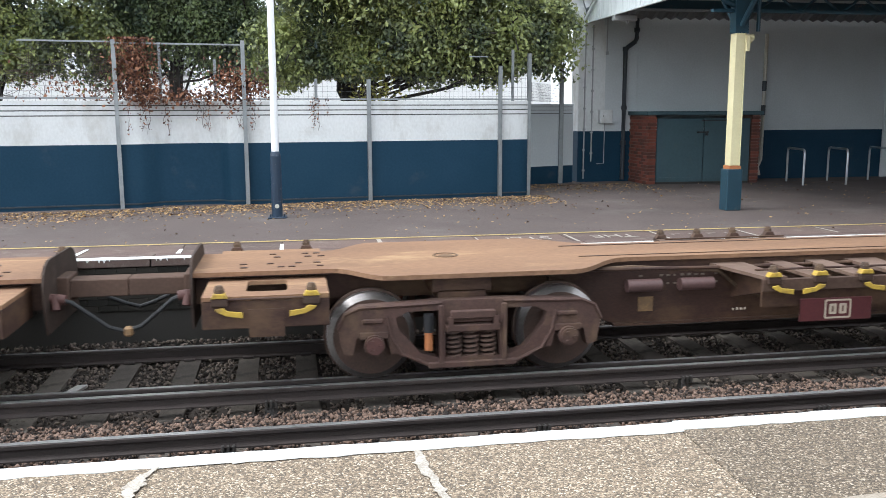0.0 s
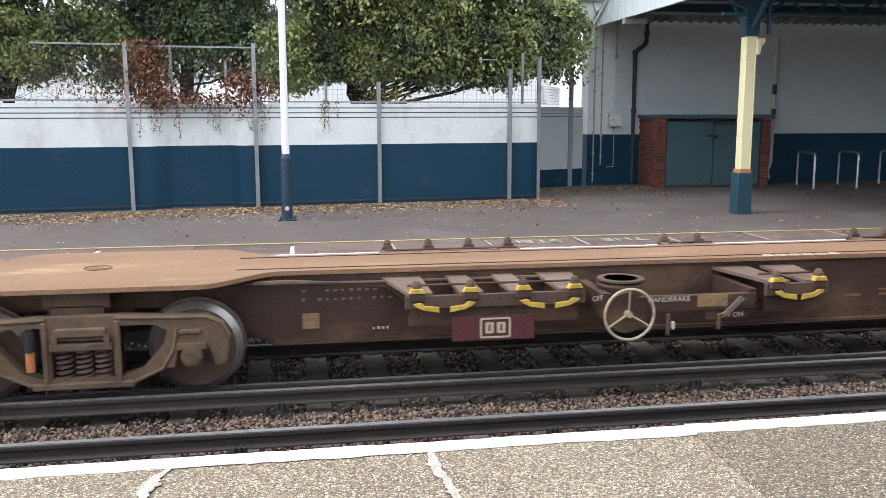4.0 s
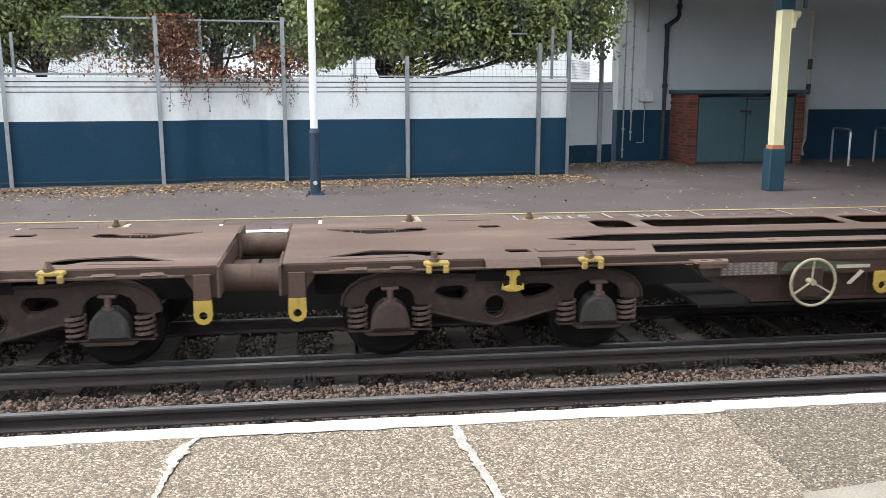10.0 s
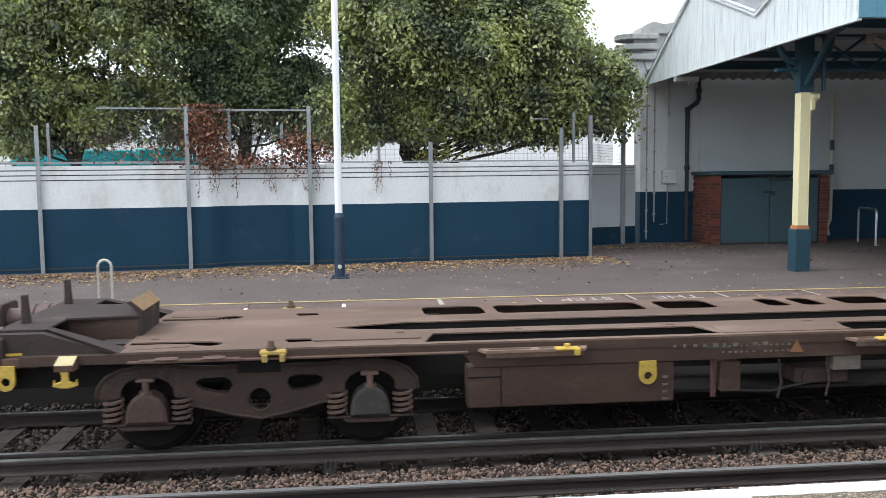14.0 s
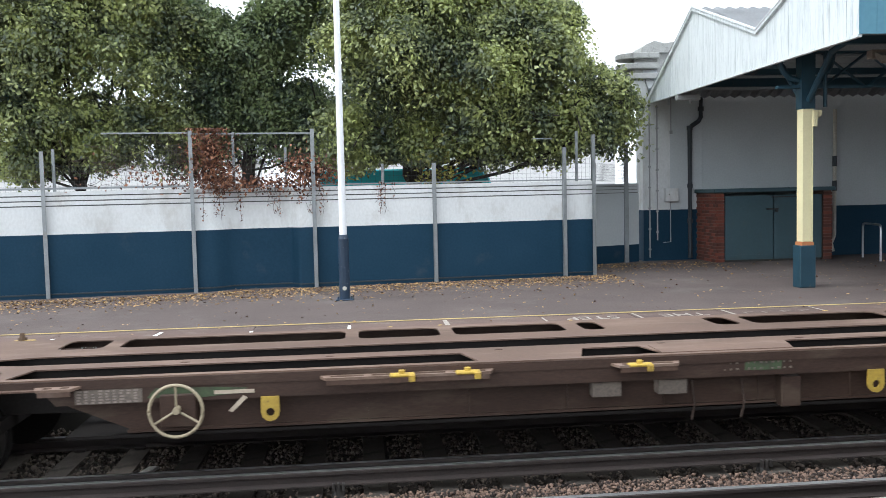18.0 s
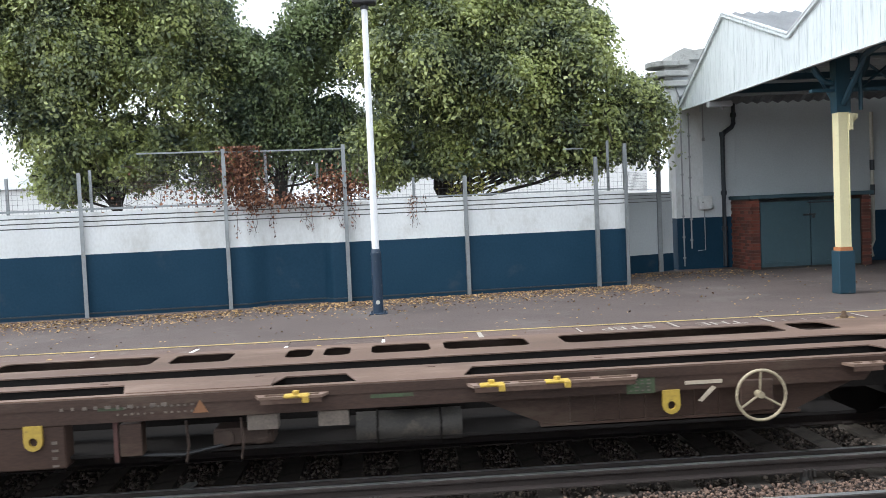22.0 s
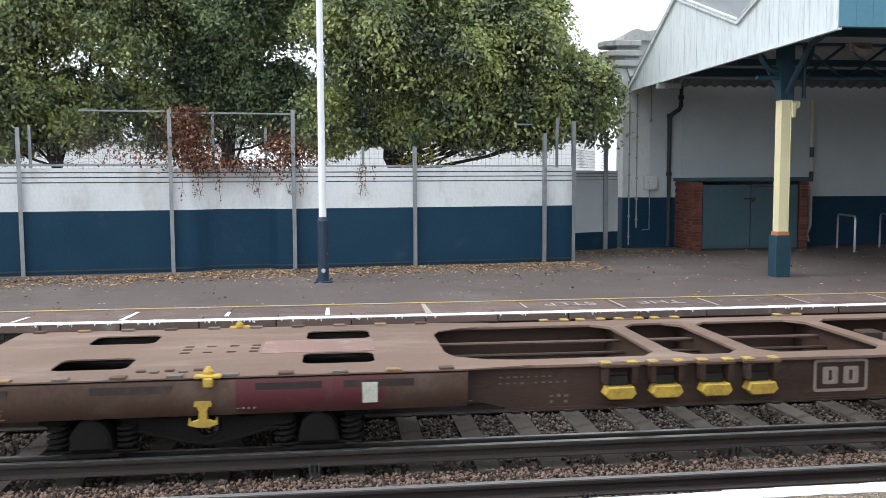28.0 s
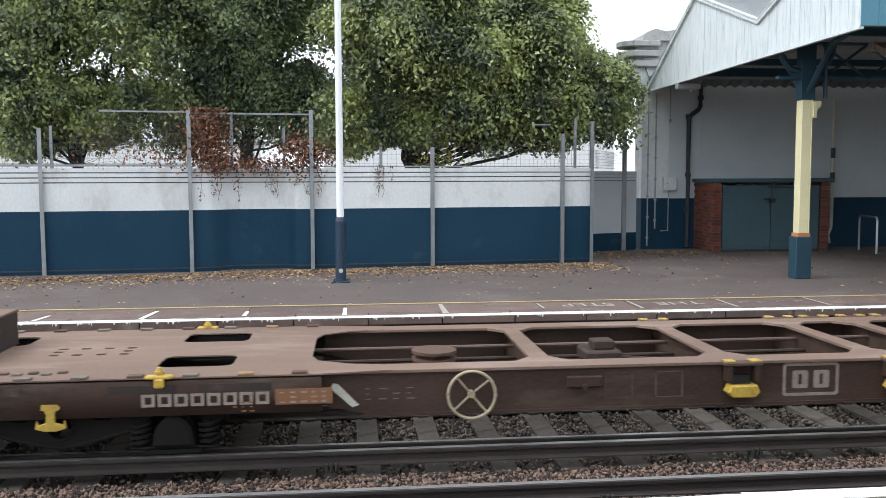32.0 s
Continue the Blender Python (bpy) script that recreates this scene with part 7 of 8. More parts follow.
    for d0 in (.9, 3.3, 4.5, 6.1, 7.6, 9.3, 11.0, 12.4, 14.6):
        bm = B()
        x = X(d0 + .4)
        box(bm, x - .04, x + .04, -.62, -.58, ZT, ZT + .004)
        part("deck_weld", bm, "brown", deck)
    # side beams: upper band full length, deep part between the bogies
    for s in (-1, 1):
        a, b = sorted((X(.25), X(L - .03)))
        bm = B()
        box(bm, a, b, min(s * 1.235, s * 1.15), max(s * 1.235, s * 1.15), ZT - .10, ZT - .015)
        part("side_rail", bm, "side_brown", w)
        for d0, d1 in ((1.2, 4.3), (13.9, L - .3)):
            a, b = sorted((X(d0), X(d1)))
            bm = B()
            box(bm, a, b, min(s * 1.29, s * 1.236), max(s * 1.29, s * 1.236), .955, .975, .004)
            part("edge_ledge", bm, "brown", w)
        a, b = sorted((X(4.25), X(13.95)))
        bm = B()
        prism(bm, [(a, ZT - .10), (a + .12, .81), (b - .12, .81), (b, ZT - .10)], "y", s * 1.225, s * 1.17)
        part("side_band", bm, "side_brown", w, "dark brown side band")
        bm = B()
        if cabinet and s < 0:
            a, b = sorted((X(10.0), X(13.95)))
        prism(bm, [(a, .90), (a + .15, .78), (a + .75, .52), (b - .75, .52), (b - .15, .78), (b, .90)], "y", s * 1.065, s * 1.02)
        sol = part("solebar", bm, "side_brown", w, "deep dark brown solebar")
        bm = B()
        box(bm, a + .7, b - .7, min(s * 1.10, s * .98), max(s * 1.10, s * .98), .505, .53)
        part("bottom_flange", bm, "side_brown", sol)
        for k in range(9):
            x = a + 1.0 + k * (b - a - 2) / 8
            bm = B()
            box(bm, x - .012, x + .012, min(s * 1.09, s * 1.06), max(s * 1.09, s * 1.06), .53, .86)
            part("stiffener", bm, "side_brown", sol)
    # sills, tray and bolsters carry the slots' darkness as painted shade
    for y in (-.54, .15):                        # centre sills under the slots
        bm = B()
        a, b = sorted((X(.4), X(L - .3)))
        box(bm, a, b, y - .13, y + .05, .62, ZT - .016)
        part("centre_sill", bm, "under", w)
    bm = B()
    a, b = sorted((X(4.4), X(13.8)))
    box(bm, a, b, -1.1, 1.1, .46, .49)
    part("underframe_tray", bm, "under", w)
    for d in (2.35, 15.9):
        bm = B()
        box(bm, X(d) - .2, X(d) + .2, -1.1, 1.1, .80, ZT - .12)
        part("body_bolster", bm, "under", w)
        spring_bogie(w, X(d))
    # lock tabs with pegs
    def tab(d0, d1, s, pegs, yellow):
        a, b = sorted((X(d0), X(d1)))
        n = max(2, int((b - a) / .35))
        bm = B()
        hs = [rrect(a + .09 + k * (b - a - .1) / n, a + .02 + (k + 1) * (b - a - .1) / n, min(s * 1.26, s * 1.33), max(s * 1.26, s * 1.33), .02, 2) for k in range(n)]
        holed(bm, [(a, s * 1.235), (b, s * 1.235), (b - .05, s * 1.36), (a + .05, s * 1.36)], hs, "z", .965, .99)
        t = part("lock_tab", bm, "tan_deck", w, "bracket with oval lock holes")
        bm = B()
        box(bm, a + .06, b - .06, min(s * 1.34, s * 1.355), max(s * 1.34, s * 1.355), .92, .968)
        part("tab_lip", bm, "brown", t)
        for d in pegs:
            bm = B()
            x = X(d)
            box(bm, x - .13, x + .10, min(s * 1.375, s * 1.28), max(s * 1.375, s * 1.28), .97, 1.0, .01)
            cyl(bm, (x - .02, s * 1.33, 1.0), (x - .02, s * 1.33, 1.03), .03, 10)
            box(bm, x + .04, x + .10, min(s * 1.385, s * 1.36), max(s * 1.385, s * 1.36), .925, .99, .006)
            part("folding_lock", bm, "yellow", t, "worn yellow folding lock")
    for s in (-1, 1):
        sh = .15 if S > 0 else 0
        tab(4.4 - sh, 5.45 - sh, s, (5.25 - sh,), True)
        tab(8.05, 8.72, s, (8.45,), True)
        tab(10.0 - sh, 11.62 - sh, s, (10.24 - sh, 10.85 - sh), True)
        tab(13.6, 14.0, s, (), True)
        for d, q in ((2.5, True), (15.0, True), (16.5, True)):
            x = X(d)
            bm = B()
            box(bm, x - .12, x + .12, min(s * 1.31, s * 1.2), max(s * 1.31, s * 1.2), 1.0, 1.045, .012)
            for q in (-.10, .06):
                box(bm, x + q, x + q + .05, min(s * 1.33, s * 1.29), max(s * 1.33, s * 1.29), .94, 1.01, .006)
            k = part("container_lock", bm, "trodden_yellow", w, "worn yellow container lock at the deck edge")
            bm = B()
            cyl(bm, (x - .02, s * 1.26, 1.04), (x - .02, s * 1.26, 1.075), .05, 10)
            cyl(bm, (x - .02, s * 1.26, 1.07), (x - .02, s * 1.26, 1.13), .036, 8, .026)
            part("lock_peg", bm, "bogie_rust", k)
        for a, b in ((1.3, 2.2), (16.7, 17.5)):
            x0, x1 = sorted((X(a), X(b)))
            bm = B()
            box(bm, x0, x1, min(s * 1.30, s * 1.22), max(s * 1.30, s * 1.22), .955, .985, .006)
            part("edge_step", bm, "brown", w)
            for k in range(2):
                bm = B()
                ring(bm, (x0 + .25 + .42 * k, s * 1.275, .99), .10, .014, 16, 4, "z", .35)
                part("oval_ring", bm, "brown_deck", w)
        hook_plate(w, X(.68), s, .86)
        hook_plate(w, X(15.78), s, .84)
        for d in (15.78,):                        # deck tongue that covers the hook
            bm = B()
            x = X(d)
            prism(bm, [(s * 1.22, 1.05), (s * 1.30, 1.05), (s * 1.375, .985), (s * 1.36, .975), (s * 1.29, 1.03), (s * 1.22, 1.03)], "x", x - .26, x + .26)
            part("hook_cover", bm, "brown_deck", w)
        eye_plate(w, X(.13), s, .84, 1.24)
        eye_plate(w, X(17.8), s, .62, 1.30, .24)
        eye_plate(w, X(6.05), s, .70, 1.25)
        eye_plate(w, X(11.93), s, .70, 1.25)
        bm = B()
        x = X(.68)
        box(bm, x - .085, x + .085, min(s * 1.37, s * 1.22), max(s * 1.37, s * 1.22), .92, .985, .006)
        k = part("lamp_iron", bm, "brown", w, "lamp iron with a pale plate on top")
        bm = B()
        hexa(bm, [(x - .08, s * 1.375, .975), (x + .08, s * 1.375, .975), (x + .08, s * 1.24, 1.03), (x - .08, s * 1.24, 1.03), (x - .08, s * 1.38, .983), (x + .08, s * 1.38, .983), (x + .08, s * 1.24, 1.04), (x - .08, s * 1.24, 1.04)])
        part("pale_plate", bm, "label_yellow", k)
    # brake wheel and markings on the near side
    handwheel(w, X(12.75), -1.36, .75, .235, 3, 90)
    bm = B()
    x = X(12.75)
    box(bm, x - .16, x + .16, -1.27, -1.225, .58, .88, .01)
    part("brake_case", bm, "side_brown", w)
    bm = B()
    x = X(12.25)
    box(bm, x - .18, x + .18, -1.232, -1.228, .86, .895)
    prism(bm, [(x - .06, .70), (x - .02, .69), (x + .12, .82), (x + .08, .84)], "y", -1.236, -1.23)
    part("arrow_mark", bm, "plate_cream", w, "pale arrow marking")
    bm = B()
    x = X(12.75)
    if S > 0:
        prism(bm, [(x - .28, .85), (x - .20, .94), (x + .3, .93), (x + .62, .91), (x + .55, .865), (x + .2, .835)], "y", -1.2275, -1.2255)
        part("chalk_patch", bm, "mark_green", w, "greenish chalked panel")
        bm = B()
        box(bm, x - .91, x - .32, -1.2275, -1.2258, .815, .945)
        pn = part("data_panel", bm, "mark_grey", w, "grey panel of worn lettering")
        bars(pn, x - .89, -1.228, .925, 9, .056, .03, .006, "mark_pale", 5, .026)
    else:
        box(bm, x - 1.24, x - .97, -1.2275, -1.2255, .80, .945)
        pn = part("chalk_patch", bm, "mark_green", w, "greenish lettered panel")
        bars(pn, x - 1.22, -1.228, .92, 4, .05, .02, .008, "mark_grey", 4, .032)
    if S > 0:
        bm = B()
        x = X(7.2)
        prism(bm, [(x - .19, .865), (x + .18, .86), (x + .19, .965), (x - .12, .972), (x - .18, .955)], "y", -1.2275, -1.2255)
        part("chalk_patch", bm, "mark_green", w, "greenish chalked panel")
    bars(w, min(X(7.6), X(6.8)), -1.229, .93, 12, .04, .035, .02, "mark_grey", 2, .06)
    for d in (8.75, 8.1):
        bm = B()
        x = X(d)
        box(bm, x - .14, x + .14, -1.20, -1.06, .66, .80)
        part("worn_placard", bm, "mark_grey", w)
    bm = B()
    x = X(6.9)
    box(bm, x - .1, x + .1, -1.2, -1.05, .48, .78, .008)
    part("valve_box", bm, "side_brown", w)
    for d in (7.4, 7.9):
        bm = B()
        x = X(d)
        tube(bm, [(x, -1.18, .78), (x + .02, -1.2, .55), (x - .01, -1.19, .40)], .014, 6)
        part("release_rod", bm, "bogie_dark", w)
    if cabinet:
        a, b = sorted((X(4.3), X(6.32)))
        bm = B()
        box(bm, a, b, -1.215, -1.0, .41, .808, .012)
        c = part("side_cabinet", bm, "side_brown", w, "long brown cabinet below the side band")
        for q in (a + .32, ):
            bm = B()
            box(bm, q - .006, q + .006, -1.222, -1.215, .42, .80)
            box(bm, a, a + .32, -1.222, -1.215, .70, .715)
            part("cabinet_joint", bm, "under", c)
        bars(w, min(X(5.9), X(4.6)), -1.24, .965, 5, .09, .05, .03, "mark_grey")
        bars(w, min(X(7.4), X(6.3)), -1.24, .94, 10, .07, .055, .03, "mark_grey", 1)
        bars(w, min(X(6.4), X(6.2)), -1.22, .64, 1, .12, .05, .03, "mark_grey", 4, .07)
        bm = B()
        x = X(7.9)
        box(bm, x - .28, x + .28, -1.1, -.8, .50, .66, .02)
        cyl(bm, (x - .15, -1.12, .58), (x - .15, -1.05, .58), .07, 12)
        cyl(bm, (x + .15, -1.12, .60), (x + .15, -1.05, .60), .09, 12)
        part("brake_distributor", bm, "bogie_dark", w, "grimy brake distributor valves", smooth=True)
        bm = B()
        x = X(6.75)
        tube(bm, [(x, -1.12, .60), (x + S * -.1, -1.12, .47), (x + S * -.6, -1.12, .45), (x + S * -1.0, -1.1, .52)], .018, 8)
        part("brake_pipe", bm, "hose", w, smooth=True)
        bm = B()
        box(bm, x - .02, x + .02, -1.15, -1.11, .42, .84)
        part("red_rod", bm, "red_cap", w)
        bm = B()
        x0, x1 = sorted((X(8.95), X(9.95)))
        cyl(bm, (x0, -.98, .57), (x1, -.98, .57), .15, 24)
        t = part("air_tank", bm, "box_grey", w, "grimy air reservoir", smooth=True)
        for q in (.2, .8):
            bm = B()
            ring(bm, (x0 + q, -.98, .57), .153, .012, 22, 5, "x")
            part("tank_strap", bm, "under", t)
        bm = B()
        x = X(7.55)
        prism(bm, [(x - .07, .86), (x + .07, .86), (x, .98)], "y", -1.2385, -1.2355)
        part("hazard_mark", bm, "mark_orange", w, "faded orange triangle mark")
        for d, q, z in ((9.3, .20, .90), (6.75, .12, .92)):
            bm = B()
            box(bm, X(d) - q, X(d) + q, -1.2285, -1.226, z, z + .035)
            part("chalk_patch", bm, "mark_green", w)
    # raised outer end with buffers: wide hood, narrow box behind it, sloping wings
    bm = B()
    prism(bm, [(X(-.02), -1.0), (X(.42), -1.0), (X(.42), 1.0), (X(-.02), 1.0)], "z", 1.225, 1.25, .004)
    hood = part("end_hood", bm, "soot_deck", w, "raised brown plate hood at the wagon end")
    bm = B()
    prism(bm, [(X(.42), -.46), (X(1.12), -.38), (X(1.12), .38), (X(.42), .46)], "z", 1.235, 1.26, .004)
    part("box_top", bm, "soot_deck", hood)
    bm = B()
    prism(bm, [(X(1.09), 1.0), (X(1.12), 1.0), (X(1.14), 1.30), (X(1.02), 1.40), (X(.99), 1.385), (X(1.09), 1.28)], "y", -.38, .38)
    fl = part("end_flap", bm, "soot_deck", hood, "upturned brown end flap")
    bm = B()
    hexa(bm, [(X(1.146), -.383, 1.301), (X(1.026), -.383, 1.405), (X(1.026), .383, 1.405), (X(1.146), .383, 1.301), (X(1.150), -.383, 1.306), (X(1.030), -.383, 1.41), (X(1.030), .383, 1.41), (X(1.150), .383, 1.306)])
    part("flap_edge", bm, "dull_yellow" if S < 0 else "brown_deck", fl, "rubbed yellow flap edge" if S < 0 else "")
    bm = B()
    box(bm, X(.42), X(1.09), -.36, .36, .7, 1.235)
    part("box_core", bm, "side_brown", hood)
    bm = B()
    box(bm, X(0), X(1.3), -1.0, 1.0, .70, .95)
    part("end_sill", bm, "under", w)
    for s in (-1, 1):
        # sloping wing from the hood's corner down to the deck
        bm = B()
        hexa(bm, [(X(.42), s * .98, 1.215), (X(.42), s * .90, 1.215), (X(1.10), s * .98, 1.02), (X(1.10), s * 1.20, 1.02), (X(.42), s * 1.0, 1.25), (X(.42), s * .88, 1.25), (X(1.12), s * .96, 1.05), (X(1.12), s * 1.22, 1.05)])
        part("end_wing", bm, "soot_deck", hood, "sloping wing plate")
        bm = B()
        prism(bm, [(X(-.02), .93), (X(-.02), 1.225), (X(.42), 1.225), (X(1.12), 1.01), (X(1.12), .93)], "y", s * 1.12, s * 1.0)
        part("hood_side", bm, "soot_deck", hood)
        # sunk floor beside the narrow box
        bm = B()
        prism(bm, [(X(.80), s * .50), (X(1.10), s * .50), (X(1.10), s * .74), (X(.86), s * .78)], "z", 1.01, 1.045)
        part("side_floor", bm, "soot_deck", hood)
        bm = B()
        box(bm, X(.02), X(.40), min(s * 1.2, s * 1.12), max(s * 1.2, s * 1.12), .93, 1.02, .008)
        part("step_bracket", bm, "brown", hood)
        bm = B()
        box(bm, X(.05), X(.24), min(s * 1.125, s * 1.121), max(s * 1.125, s * 1.121), 1.03, 1.055)
        part("yellow_mark", bm, "yellow", hood)
        buffer(w, X(.0), S, s, .66)
        bm = B()
        prism(bm, [(X(.07), 1.25), (X(.15), 1.25), (X(.13), 1.52), (X(.08), 1.52)], "y", s * .62 - .035, s * .62 + .035, .008)
        part("end_stanchion", bm, "soot_deck", w)
        bm = B()
        if S > 0 and s < 0:
            box(bm, X(-.10), X(-.03), -1.19, -1.16, .40, 1.0, .004)
            st = part("step_hanger", bm, "brown", w, "hanging strap of the shunter's step")
            bm = B()
            for k in range(5):
                box(bm, X(-.06), X(-.42), -1.3 + .06 * k, -1.265 + .06 * k, .37, .395)
            part("step_grating", bm, "label_yellow", st, "pale grating footstep")
            hoop_rail(w, X(.07), 1.14, .95, 1.62, .13, "label_white", along="x")
        else:
            tube(bm, [(X(.0), s * 1.15, .95), (X(-.10), s * 1.2, .72), (X(-.3), s * 1.2, .70), (X(-.36), s * 1.2, .78)], .012, 6)
            part("shunter_step", bm, "mark_pale", w, "bent footstep hung below the headstock")
    hoop_rail(w, X(.12 if S > 0 else .36), -S * 1.14, .95, 1.68, .15, "label_white", along="x")
    bm = B()
    box(bm, X(-.015), X(.10), -1.2, 1.2, .74, 1.20, .012)
    part("headstock", bm, "soot_deck", w)
    hoses(w, X(0), S, .86)
    # close-coupled inner end
    bm = B()
    box(bm, X(L - .16), X(L - .02), -1.15, 1.15, .80, 1.005, .012)
    part("headstock", bm, "brown", w)
    for s in (-1, 1):
        bm = B()
        x = X(L - .01)
        cyl(bm, (x, s * .9, .86), (x - S * .29, s * .9, .86), .135, 20)
        part("inner_buffer", bm, "brown", w, smooth=True)
        bm = B()
        prism(bm, [(X(L - .36), 1.0), (X(L), 1.0), (X(L), .74), (X(L - .22), .78)], "y", s * 1.215, s * 1.17)
        part("corner_plate", bm, "brown", w)
        bm = B()
        box(bm, X(L - .015), X(L + .012), min(s * 1.3, s * .6), max(s * 1.3, s * .6), .76, 1.05, .004)
        part("end_plate", bm, "brown", w)
    bm = B()
    box(bm, X(L), X(L + .29), -.12, .12, .68, .84)
    part("drawbar", bm, "side_brown", w)
    bm = B()
    tube(bm, [(X(L), -.45, .9), (X(L + .15), -.42, .78), (X(L + .3), -.4, .8)], .022, 8)
    part("brake_hose", bm, "hose", w)
    return w


# ---- low pocket wagon ----
def low_wagon(S, red_panel, length=18.28):
    w = thing("low_deck_wagon", "low brown intermodal wagon with open middle frame, rolling empty", "railway wagon", "train")
    Hh = length / 2

    def X(d):
        return S * (Hh - d)
    ZT, HW, L = .85, 1.31, length
    for end, (d0, d1) in enumerate(((0.0, 4.8), (13.42, length))):
        a, b = sorted((X(d0), X(d1)))
        mid = (d0 + d1) / 2
        # the notch faces the middle of the wagon
        e = (1 if S > 0 else -1) * (-1 if end == 0 else 1)
        xin, xout = (a, b) if e < 0 else (b, a)
        holes = []
        for q in (mid - 1.2, mid + 1.15):
            for s in (-1, 1):
                x = X(q)
                holes.append(rrect(x - .33, x + .38, *((-.86, -.34) if s < 0 else (.42, .94)), .10))
        for q in (-.35, -.12, .12, .35):
            for y in (-.16, 0, .16):
                if abs(q) < .2 and y == 0:
                    continue
                x = X(mid) + q
                holes.append(rrect(x - .05, x + .05, y - .04, y + .04, .012, 1))
        out = [(xout, -HW), (xin, -HW), (xin + e * .65, -1.22), (xin + e * .65, -.98), (xin + e * .25, -.90), (xin - e * .05, -.72), (xin - e * .12, -.5), (xin - e * .12, .5), (xin - e * .05, .72), (xin + e * .25, .90), (xin + e * .65, .98), (xin + e * .65, 1.22), (xin, HW), (xout, HW)]
        bm = B()
        holed(bm, out, holes, "z", ZT - .014, ZT)
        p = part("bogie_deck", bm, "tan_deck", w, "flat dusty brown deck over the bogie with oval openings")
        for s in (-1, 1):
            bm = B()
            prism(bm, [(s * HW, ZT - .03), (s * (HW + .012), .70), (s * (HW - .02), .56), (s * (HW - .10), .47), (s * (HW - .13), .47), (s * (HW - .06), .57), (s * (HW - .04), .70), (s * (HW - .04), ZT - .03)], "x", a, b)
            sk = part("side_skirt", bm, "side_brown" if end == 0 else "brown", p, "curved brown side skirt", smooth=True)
            # recessed slots drawn as flat dark plates, their inner shade painted on
            for k, (q0, q1) in enumerate(((.25, .75), (1.45, 2.15), (2.9, 3.5), (3.7, 4.35))):
                bm = B()
                box(bm, a + q0, a + q1, min(s * (HW + .016), s * (HW - .01)), max(s * (HW + .016), s * (HW - .01)), .715, .785)
                part("skirt_slot", bm, "soot_deck", sk)
            if red_panel and end == 1 and s < 0:
                bm = B()
                q0, q1 = sorted((X(14.2), X(15.56)))
                prism(bm, [(-(HW + .006), ZT - .035), (-(HW + .018), .70), (-(HW - .014), .56), (-(HW - .07), .495), (-(HW - .10), .5), (-(HW - .03), .7)], "x", q0, q1)
                part("repainted_patch", bm, "fresh_red", sk, "fresher crimson patch on the skirt", smooth=True)
            for k in range(10):
                q = a + .2 + k * (b - a - .4) / 9
                bm = B()
                box(bm, q - .07, q + .07, min(s * HW, s * (HW - .09)), max(s * HW, s * (HW - .09)), ZT, ZT + .022, .004)
                part("edge_cleat", bm, "dull_yellow" if k in (1, 8) else "mark_grey" if k % 3 else "brown", p)
            x = X(mid + (.95 if end == 0 else -.05))
            bm = B()
            box(bm, x - .12, x + .12, min(s * (HW + .04), s * (HW - .05)), max(s * (HW + .04), s * (HW - .05)), ZT - .01, ZT + .022, .01)
            box(bm, x - .04, x + .05, min(s * (HW + .055), s * HW), max(s * (HW + .055), s * HW), ZT - .09, ZT, .014)
            cyl(bm, (x, s * (HW - .03), ZT + .02), (x, s * (HW - .03), ZT + .055), .045, 10)
            cyl(bm, (x, s * (HW - .03), ZT + .055), (x, s * (HW - .03), ZT + .09), .035, 8, .02)
            part("container_lock", bm, "yellow", p, "yellow container lock on the deck edge")
            if end == 1 or S < 0:
                hook_plate(w, X(mid if end == 1 else 2.4), s, .52, HW + .03, 1.25)
        if red_panel and end == 1:
            q0, q1 = sorted((X(14.25), X(15.42)))
            bm = B()
            box(bm, q0, q1, -.31, .38, ZT + .0005, ZT + .004)
            part("repainted_deck", bm, "deck_pink", p, "pinkish repainted rectangle on the deck")
        for k in range(5):
            bm = B()
            x = X(mid + (-.5 if end == 0 else .6)) + .13 * k
            y = -1.02 - .05 * (k % 2)
            box(bm, x - .04, x + .04, y - .03, y + .03, ZT, ZT + .02, .004)
            part("deck_cleat", bm, "mark_grey" if k % 2 else "brown", p)
        # frame and bogie here are coloured as if in deep shade
        bm = B()
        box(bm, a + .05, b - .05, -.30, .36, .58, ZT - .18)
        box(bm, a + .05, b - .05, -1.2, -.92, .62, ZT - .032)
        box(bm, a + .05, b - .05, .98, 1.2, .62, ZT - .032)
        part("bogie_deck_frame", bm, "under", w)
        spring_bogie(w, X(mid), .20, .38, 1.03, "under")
        bars(p, min(X(mid - 1), X(mid - .3)), -(HW + .016), .55, 5, .035, .03, .015, "mark_pale")
        if not (S > 0 and end == 0):
            bars(p, min(X(mid + 1.9), X(mid + 1.6)), -(HW + .016), .60, 3, .06, .025, .015, "mark_orange", 3, .04)
    # open middle: side beams, cross members
    a, b = sorted((X(4.75), X(13.45)))
    for s in (-1, 1):
        bm = B()
        box(bm, a - .2, b + .2, min(s * 1.22, s * .94), max(s * 1.22, s * .94), ZT - .035, ZT - .004, .004)
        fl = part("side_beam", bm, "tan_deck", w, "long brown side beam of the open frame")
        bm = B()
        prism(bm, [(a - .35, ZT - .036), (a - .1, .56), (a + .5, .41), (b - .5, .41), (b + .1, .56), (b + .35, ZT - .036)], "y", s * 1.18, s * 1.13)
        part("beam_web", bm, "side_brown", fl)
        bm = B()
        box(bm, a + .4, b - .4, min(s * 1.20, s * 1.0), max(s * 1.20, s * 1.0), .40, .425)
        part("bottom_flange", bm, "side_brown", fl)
    for d in (6.95, 8.8, 10.4, 11.3):
        x = X(d)
        bm = B()
